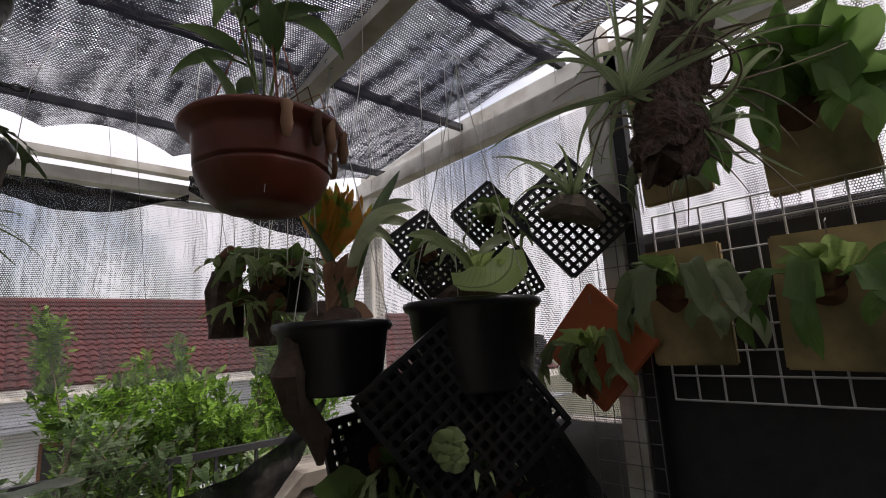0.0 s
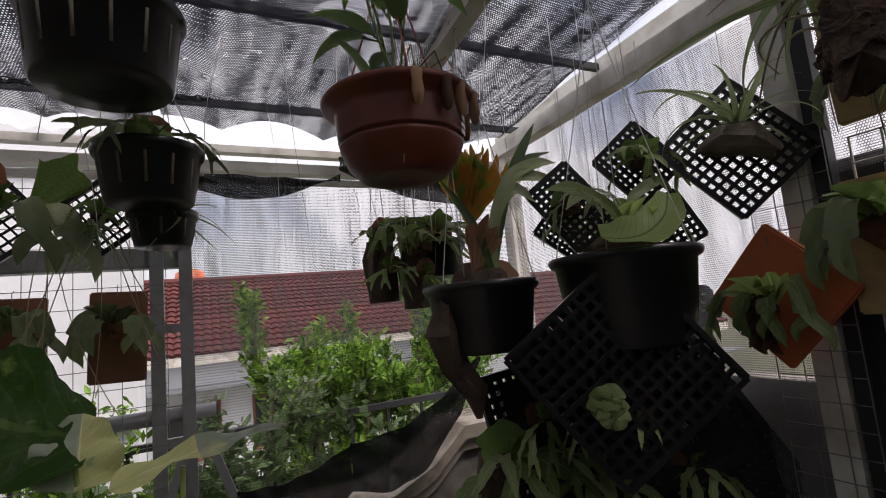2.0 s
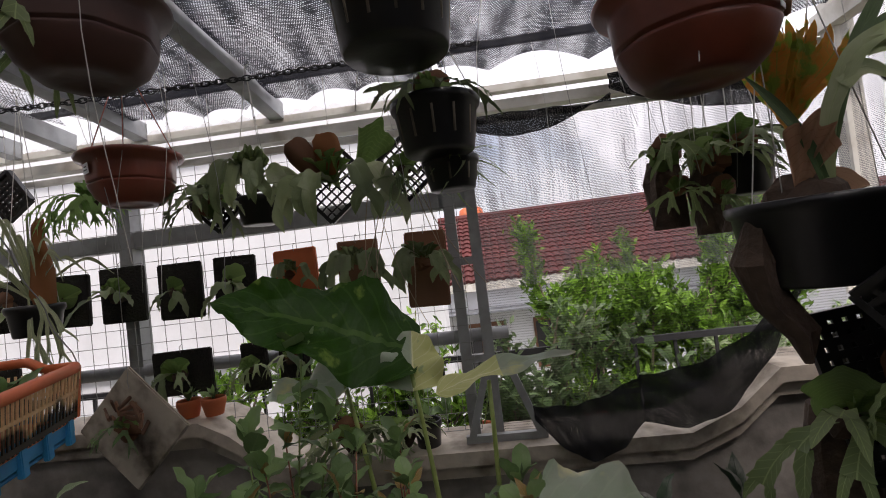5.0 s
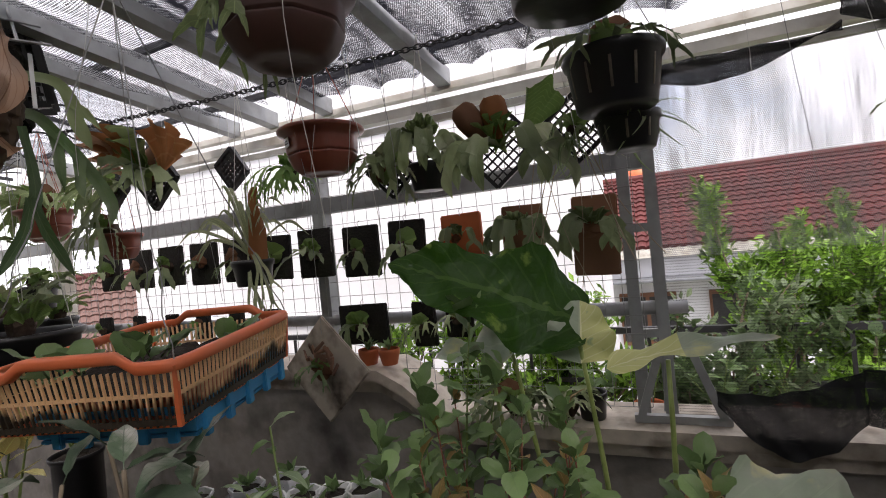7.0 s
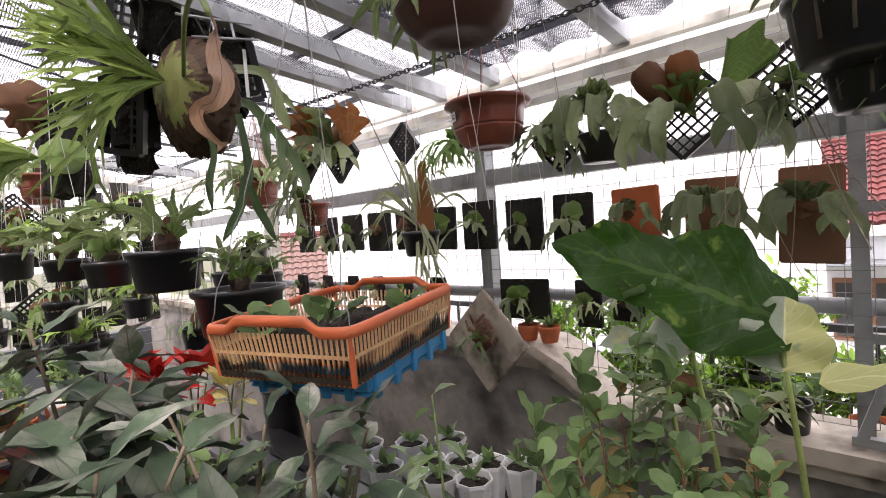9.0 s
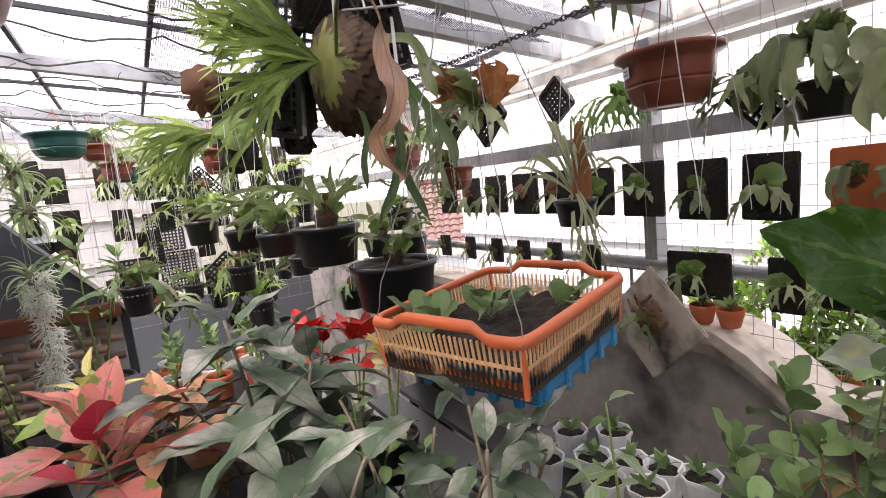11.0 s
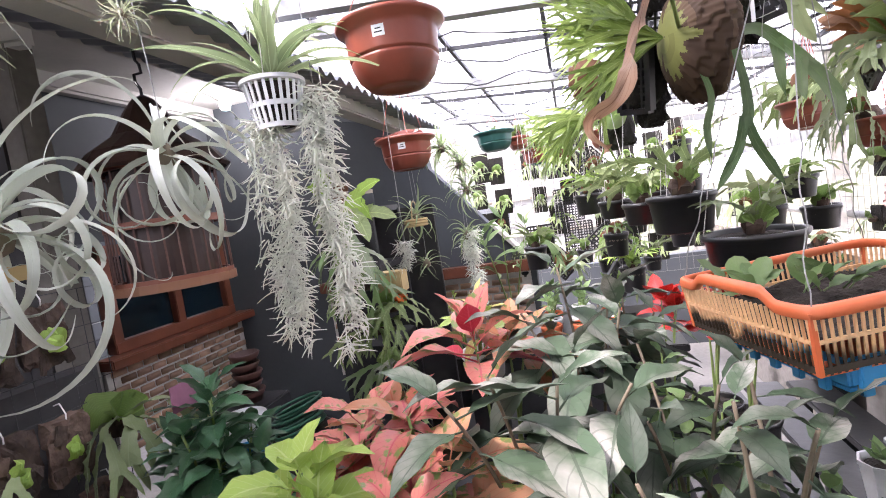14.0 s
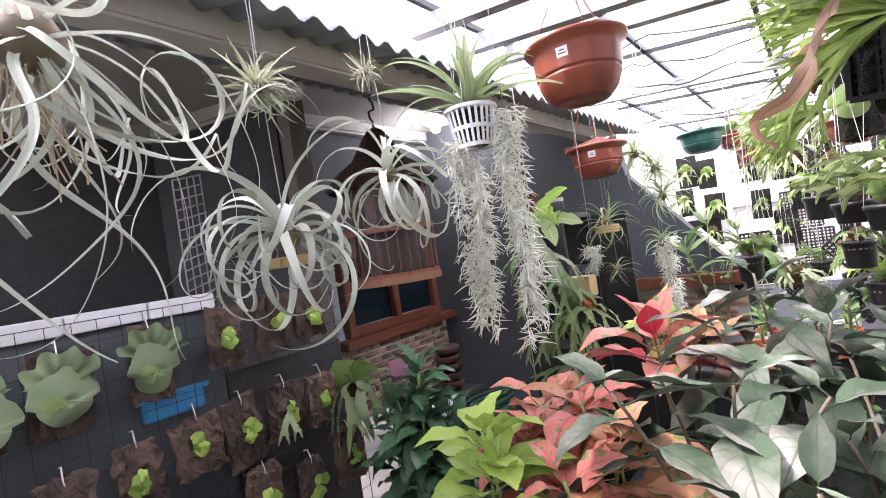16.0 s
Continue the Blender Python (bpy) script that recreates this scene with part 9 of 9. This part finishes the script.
crown_shrub((-0.97, -0.705, 0.55), [(-0.93, -0.66, 1.33), (-1.0, -0.72, 1.34), (-0.87, -0.70, 1.27), (-0.97, -0.70, 1.27), (-0.90, -0.64, 1.20), (-1.06, -0.66, 1.2), (-0.92, -0.76, 1.2), (-0.99, -0.60, 1.14), (-0.86, -0.72, 1.1), (-1.08, -0.76, 1.12), (-0.93, -0.60, 1.06), (-1.02, -0.62, 1.02), (-0.86, -0.62, 1.0)], V_DEEP, "dense glossy dark green houseplant in a big pot", 620, 17, 0.16, 0.55, None, (-25, 60), (0.8, 1.15), 0.18)
crown_shrub((-0.80, -0.06, 0.873), [(-0.795, -0.09, 1.33), (-0.86, -0.14, 1.30)], V_ORANGE + V_PINK, "aglaonema with orange and rose leaves in a pot", 621, 9, elev=AGE, reach=0.07)
for x_ in (-1.319,):
    wst = thing("plant_stand", (x_, -0.037, 0), "narrow dark stand under the white pot", "stand")
    part("post", boxbm((0, 0, 0.605), (0.09, 0.09, 1.21), 0.005), M_DSTEEL, wst)
for i in range(16):
    x, y = -1.0 + 0.10 * (i % 4), 0.30 + 0.09 * (i // 4)
    cp = thing("nursery_pot", (x, y, 0.80), "small empty red-brown nursery pot on the bench", "pot", "nursery pots")
    round_pot(cp, 0.04, 0.085, M_DBROWNP, 0.75, seg=16)
part("pink_tag", boxbm((0, 0, 0), (0.09, 0.004, 0.07), 0.001), mat("mauve_card", (0.40, 0.17, 0.26), 0.6), tagged(thing("mauve_card_sign", (-0.98, -0.78, 1.33)), "plain mauve card among the leaves", "card"))
for i, (x, y, m_) in enumerate(((-1.95, 0.55, V_SCARLET), (-1.85, 0.68, V_SCARLET), (-1.72, 0.75, V_CREAM))):
    bench_plant(on_bench(x, y), [(0, 0, 0.37 - 0.04 * i), (0.06, 0.04, 0.34), (-0.05, 0.05, 0.31)], m_, "poinsettia with scarlet bracts in a pot" if i < 2 else "poinsettia with cream-yellow bracts in a pot", 620 + i, 0.04, start=0.7, elev=(0, 40), tip=6, scale=(0.6, 0.9))
for i in range(12):
    x, y = -2.02 - 0.11 * (i % 4), 0.12 + 0.13 * (i // 4)
    bench_plant((x, y, 1.16), [(0, 0, 0.10), (0.03, 0.02, 0.08)], V_GREENS, "small potted succulent on the far bench", 640 + i, 0.02, 0.045, 0.08, M_WHITEP if i % 2 else M_WOODRED, 0.2)
fb = thing("far_bench", (-2.25, 0.25, 0), "dark bench holding small pots", "bench")
part("top", boxbm((0, 0, 1.06), (0.7, 0.75, 0.03), 0.004), M_BLACKP, fb)
for x in (-0.3, 0.3):
    part("leg", boxbm((x, 0, 0.52), (0.04, 0.6, 1.045), 0.003), M_DSTEEL, fb)

# white square cups and small pots between bench and parapet
def square_cup(at, label, seed, r=0.045, h=0.10, material=None):
    root = thing("seedling_cup", pose(*at, 0, 0, 20 + seed * 17), label, "pot", "seedling cups")
    bm = bmesh.new()
    lathe(bm, [(r * 0.88, -0.015), (r * 0.95, 0), (r * 1.06, 0.001), (r * 1.06, -0.008), (r * 0.98, -0.01), (r * 0.72, -h), (0.001, -h)], 8)
    part("cup", bm, material or M_WHITEP, root)
    soil(root, r * 0.9, -0.014, 8)
    rosette(root, (0, 0, -0.005), 7, 0, 0, V_GREENS, (5, 60), seed)
    return root


cup_tray = thing("cup_tray", (-0.99, 0.98, 0.0), "dark plastic shelf of seedling cups", "shelf")
part("top", boxbm((0, 0, 0.930), (0.62, 0.40, 0.02), 0.004), M_BLACKP, cup_tray)
for x in (-0.28, 0.28):
    part("leg", boxbm((x, 0, 0.46), (0.03, 0.34, 0.92), 0.003), M_DSTEEL, cup_tray)
for i, (x, y) in enumerate(((-1.13, 0.83), (-1.05, 0.86), (-0.98, 0.95), (-0.91, 1.0), (-0.84, 1.03), (-0.77, 1.06), (-0.90, 0.90), (-0.82, 0.94), (-1.1, 1.0), (-1.2, 0.92), (-1.02, 1.08))):
    square_cup((x, y, 1.042), "white octagonal seedling cup with a young plant", i)
for i in range(14):
    x, y = -1.28 + 0.085 * (i % 5), 0.62 + 0.075 * (i // 5)
    square_cup((x, y, 0.80), "small brown nursery pot with a seedling", 30 + i, 0.038, 0.085, M_DBROWNP if i % 4 else M_WHITEP)

# ---- in the porch ----
cage = thing("bird_cage", pose(-1.43, -1.16, 1.60) @ Matrix.Diagonal((1.2, 1.2, 1.0, 1.0)), "carved dark wooden bird cage hung in the porch", "bird cage")
bm = bmesh.new()
lathe(bm, [(0.20, 0.40), (0.21, 0.41), (0.17, 0.47), (0.10, 0.53), (0.055, 0.62), (0.03, 0.66), (0.001, 0.68)], 16)
M_CAGE = mat("dark_carved_wood", (0.035, 0.016, 0.010), 0.45, vary=0.3, scale=30)
M_CAGEBAR = mat("red_brown_cane", (0.10, 0.042, 0.03), 0.5, vary=0.3, scale=30)
part("roof", bm, M_CAGE, cage, "dark domed roof")
for k in range(28):
    a = 2 * math.pi * k / 28
    b_m = bmesh.new()
    tube(b_m, [(0.16 * math.cos(a), 0.16 * math.sin(a), 0), (0.16 * math.cos(a), 0.16 * math.sin(a), 0.42)], 0.003, 5)
    part("cage_bar", b_m, M_CAGEBAR, cage)
bm = bmesh.new()
lathe(bm, [(0.13, 0.0), (0.13, 0.40)], 20)
part("lining", bm, M_CAGE, cage, "dark cloth lining")
for z in (0, 0.2, 0.40):
    bm = bmesh.new()
    lathe(bm, [(0.165, z), (0.165, z + 0.025), (0.15, z + 0.025), (0.15, z), (0.165, z)], 20)
    part("hoop", bm, M_ORWOOD, cage)
bm = bmesh.new()
lathe(bm, [(0.001, -0.02), (0.17, -0.02), (0.17, 0.01), (0.001, 0.01)], 20)
part("base", bm, M_WOODBR, cage)
bm = bmesh.new()
tube(bm, [(0, 0, 0.66), (0, 0, 0.70), (0.014, 0, 0.72), (0.014, 0, 0.745), (-0.014, 0, 0.76), (-0.012, 0, 0.79), (0, 0, 0.80), (0, 0, 0.862)], 0.0045, 6)
part("hook", bm, M_DSTEEL, cage)
mesh_panel("leaning_rack", (-0.87, -1.90, 0.0), (-0.93, -0.25, 0.25), (0, 0, 1), 0.16, 2.18, 0.045, 0.004, M_STEEL, "grey wire rack leaning in the porch")
M_BLACKBOARD = mat("black_painted_board", (0.018, 0.017, 0.017), 0.6, vary=0.4, scale=25, dirt=(0.05, 0.045, 0.04), dirt_scale=7, dirt_amount=0.7)
shelf = thing("black_shelf", (-2.08, -0.66, 0), "black shelf with jars and pots before the brick wall", "shelf")
for z in (0.75, 1.15, 1.5, 1.76):
    part("board", boxbm((0, -0.02, z), (0.36, 0.24, 0.025), 0.003), M_DSTEEL, shelf)
for x in (-0.17, 0.17):
    for y in (-0.13, 0.09):
        part("upright", boxbm((x, y, 0.88), (0.025, 0.025, 1.76), 0.002), M_DSTEEL, shelf)
part("back", boxbm((-0.18, -0.02, 1.2), (0.012, 0.24, 1.1), 0.002), M_DARKWALL, shelf)
part("back_panel", boxbm((-0.20, -0.04, 0.88), (0.02, 0.62, 1.74), 0.003), M_BLACKBOARD, shelf, "black boarded back")
M_REDP = mat("red_plastic", (0.5, 0.03, 0.04), 0.4)
for i, (x, y, m_) in enumerate(((0.08, -0.08, M_REDP), (0.05, 0.0, M_ORANGEP), (0.1, 0.06, M_COPING))):
    jar = thing("jar", (-2.08 + x, -0.66 + y, 1.773), "plastic jar with a coloured lid on the shelf", "jar")
    bm = bmesh.new()
    lathe(bm, [(0.001, 0), (0.03, 0), (0.032, 0.05), (0.028, 0.06)], 16)
    part("body", bm, M_GREYWALL, jar, smooth=True)
    bm = bmesh.new()
    lathe(bm, [(0.03, 0.058), (0.031, 0.075), (0.001, 0.077)], 16)
    part("lid", bm, m_, jar, smooth=True)
for i, (x, y, z) in enumerate(((-1.86, -0.62, 1.45), (-1.88, -0.60, 1.25), (-1.88, -0.56, 1.08), (-1.84, -0.55, 0.92), (-1.86, -0.68, 1.6), (-1.9, -0.52, 1.34))):
    wf = thing("wall_fern", pose(x, y, z, 0, 0, 0), "fern hanging from the side of the black shelf", "fern")
    staghorn(wf, (0, 0, 0), -70, 0.17, 6, 1, 700 + i, 0.9, L_STAGLT if i % 2 else L_GREEN, 0.2, lift=0.5, forks=3)
box_ = thing("wooden_box_planter", (-1.9, -0.52, 1.44), "small wooden box hung with green fern leaves", "planter")
part("box", boxbm((0, 0, 0), (0.09, 0.13, 0.09), 0.004), M_WOODLT, box_)
flower = thing("orange_flower", (-1.86, -0.47, 1.37), "single orange hibiscus bloom on a drooping stalk", "flower")
for k in range(5):
    part("petal", shield(rng, 0.022, 0.5, 2), M_ORFLOWER, flower, "", True, pose(0.01 * math.cos(k * 1.25), 0.01 * math.sin(k * 1.25), 0, 40, 0, k * 72))
fr = thing("broad_staghorn", (-1.55, -0.52, 1.75), "staghorn with broad pale green fronds beside the moss", "fern")
frg = random.Random(750)
part("upright_frond", fan_frond(frg, 0.17, 0.42, 0.15, 0.05, 2), L_LIMEF, fr, "upright lime green frond", True, pose(0.0, -0.05, 0.02, -4, 0, -80))
hanger(fr, 0.01, 0.0, roof_z(-0.52) + 0.07 - 1.75, n=2)
part("dry_frond", fan_frond(frg, 0.09, 0.6, 0.4, 0.15, 4), L_DRY, fr, "crumpled brown frond", True, pose(0.03, 0.02, 0.03, 0, 0, -80))
for dx, dy, dz, L, W, dr, mt in ((0.35, 0.8, 0.55, 0.27, 0.055, 0.6, L_LIMEF), (0.4, 0.9, 0.1, 0.28, 0.065, 0.5, L_STAGLT), (0.5, 0.35, -0.1, 0.38, 0.055, 1.6, L_BROADPALE), (0.3, -0.7, 0.2, 0.16, 0.035, 1.0, L_STAGLT)):
    part("antler_frond", antler(frg, L, W, 1, dr, (dx, dy, dz), (0.9, -0.2, 0.4), spread=0.5), mt, fr, "", True, pose(0.02, 0, 0.0))
bucket = thing("hose_bucket", (-1.75, -0.98, 0.86), "black bucket holding a coiled green hose", "bucket")
round_pot(bucket, 0.14, 0.28, M_BLACKP, 0.8)
bm = bmesh.new()
tube(bm, [((0.10 + 0.012 * math.sin(0.13 * k)) * math.cos(k * 0.35), (0.10 + 0.012 * math.sin(0.13 * k)) * math.sin(k * 0.35), 0.01 + 0.0007 * k + 0.03 * math.sin(k * 0.35)) for k in range(160)], 0.007, 7)
part("hose", bm, mat("green_hose", (0.03, 0.12, 0.07), 0.4), bucket, "coiled green garden hose", True)
stand = thing("bucket_stand", (-1.75, -0.98, 0), "dark block under the bucket", "stand")
part("block", boxbm((0, 0, 0.288), (0.3, 0.3, 0.575), 0.01), M_PARAPET, stand)
pail = thing("white_pail", (-1.78, -1.30, 0.92), "white paint pail with a pale lid", "pail")
bm = bmesh.new()
lathe(bm, [(0.001, -0.24), (0.095, -0.24), (0.11, -0.02), (0.115, -0.02), (0.115, 0.0), (0.001, 0.0)], 24)
part("body", bm, M_WHITEP, pail, smooth=False)
bm = bmesh.new()
lathe(bm, [(0.111, -0.19), (0.1125, -0.08), (0.1095, -0.08), (0.1, -0.19)], 24)
part("label_band", bm, M_BLUEP, pail, "blue printed band")
st2 = thing("pail_stand", (-1.78, -1.30, 0), "dark block under the pail", "stand")
part("block", boxbm((0, 0, 0.338), (0.3, 0.3, 0.675), 0.01), M_PARAPET, st2)
logs = thing("stacked_terracotta", pose(-2.25, -1.6, 0.83) @ Matrix.Scale(0.7, 4), "stack of red-brown terracotta pots in the porch", "pots")
for k in range(5):
    bm = bmesh.new()
    lathe(bm, [(0.10, 0.02), (0.12, 0.06), (0.11, 0.07), (0.08, -0.03), (0.001, -0.03)], 16, pose(0.02 * (k % 2), 0, k * 0.075))
    part("pot", bm, M_DBROWNP, logs, smooth=True)
lst = thing("pot_stand", (-2.25, -1.6, 0), "dark wooden stand under the stacked pots", "stand")
part("block", boxbm((0, 0, 0.405), (0.3, 0.3, 0.81), 0.01), M_DSTEEL, lst)

# ---- the far end: rows of slabs on a lattice ----
far = mesh_panel("far_wire_mesh", (-4.2, -0.75, 0.95), (0, 1, 0), (0, 0, 1), 2.2, 1.3, 0.10, 0.002, M_WIRE, "wire mesh at the far end hung with slabs")
frng = random.Random(900)
for j, z in enumerate((1.98, 1.72, 1.46, 1.20)):
    for i in range(8):
        y = -0.5 + 0.24 * i + frng.uniform(-0.07, 0.07)
        if frng.random() < 0.10:
            continue
        mounted_fern((-4.17, y, z + frng.uniform(-0.06, 0.06)), frng.uniform(0.11, 0.16), frng.uniform(0.2, 0.27), -90, M_FERN_BOARD, "black slab with a leafy fern at the far end", 800 + 10 * j + i, frng.uniform(0.10, 0.17), frng.choice((3, 5, 6)), 1, 0.02, dry=0.4, group="slabs at the far end", material=L_STAGLT if i % 2 else L_STAG)
# hanging clutter on the way to the far end
for i in range(26):
    x, y, z = frng.uniform(-3.7, -2.25), frng.uniform(0.0, 1.42), frng.choice((1.22, 1.42, 1.66, 1.9)) + frng.uniform(-0.06, 0.06)
    size = frng.uniform(0.12, 0.20)
    if i % 3 == 0:
        tray_fern((x, y, z), 0.14, 0.18, -80 + frng.uniform(-40, 40), frng.choice((0, 40)), "black lattice tray with a leafy fern, hanging", 900 + i, 0.02, size, 5, 2, top=2.3, material=frng.choice((L_STAGLT, L_STAG, L_GREEN)), dry=0.4)
    else:
        slot_pot((x, y, z), frng.uniform(0.06, 0.085), frng.uniform(0.09, 0.13), "black hanging pot with an overgrown leafy fern", 900 + i, size, frng.choice((5, 6, 8)), lift=frng.uniform(0.7, 1.4), material=frng.choice((L_STAGLT, L_STAG, L_GREEN, L_LIMEF)), forks=frng.choice((1, 2)))
for y, z in ((0.25, 1.6), (0.42, 1.85), (0.30, 1.32)):
    ck = thing("lattice_panel", pose(-4.1, y, z, 0, 0, 90), "black and white lattice panel hung at the far end", "panel")
    crate_panel(ck, 0.22, 0.26, 0.022, pose(0, 0, 0), rib=0.010, rim=0.014)
for i in range(8):
    x, y, z = -3.4 - 0.12 * (i % 3), -0.1 + 0.14 * i, 1.2 + 0.1 * (i % 2)
    p = slot_pot((x, y, z), 0.055, 0.09, "small black hanging pot with a fern", 860 + i, 0.16, 5, lift=1.1, material=L_STAGLT if i % 2 else L_STAG)
bench_plant((-2.9, -0.15, 1.0), [(0, 0, 0.6), (0.1, 0.15, 0.55), (-0.1, -0.15, 0.5), (0.1, -0.1, 0.45)], V_GREENL, "thin-stemmed shrub with long green leaves", 880, 0.05, r=0.13, h=0.95, start=0.5)
bench_plant((-2.6, -0.4, 0.9), stems_of(6, 0.2, 0.2, 0.4, 9), V_LIMES, "low bright lime-green potted shrub", 881, 0.025, r=0.14, h=0.85, start=0.2)
bench_plant((-2.4, 1.3, 0.9), stems_of(5, 0.15, 0.15, 0.35, 10), V_GREENS, "small green plant on the floor stand", 882, 0.03, r=0.1, h=0.85, start=0.2)

# ---- bricks ----
for args in BRICKS:
    brick_wall(*args)
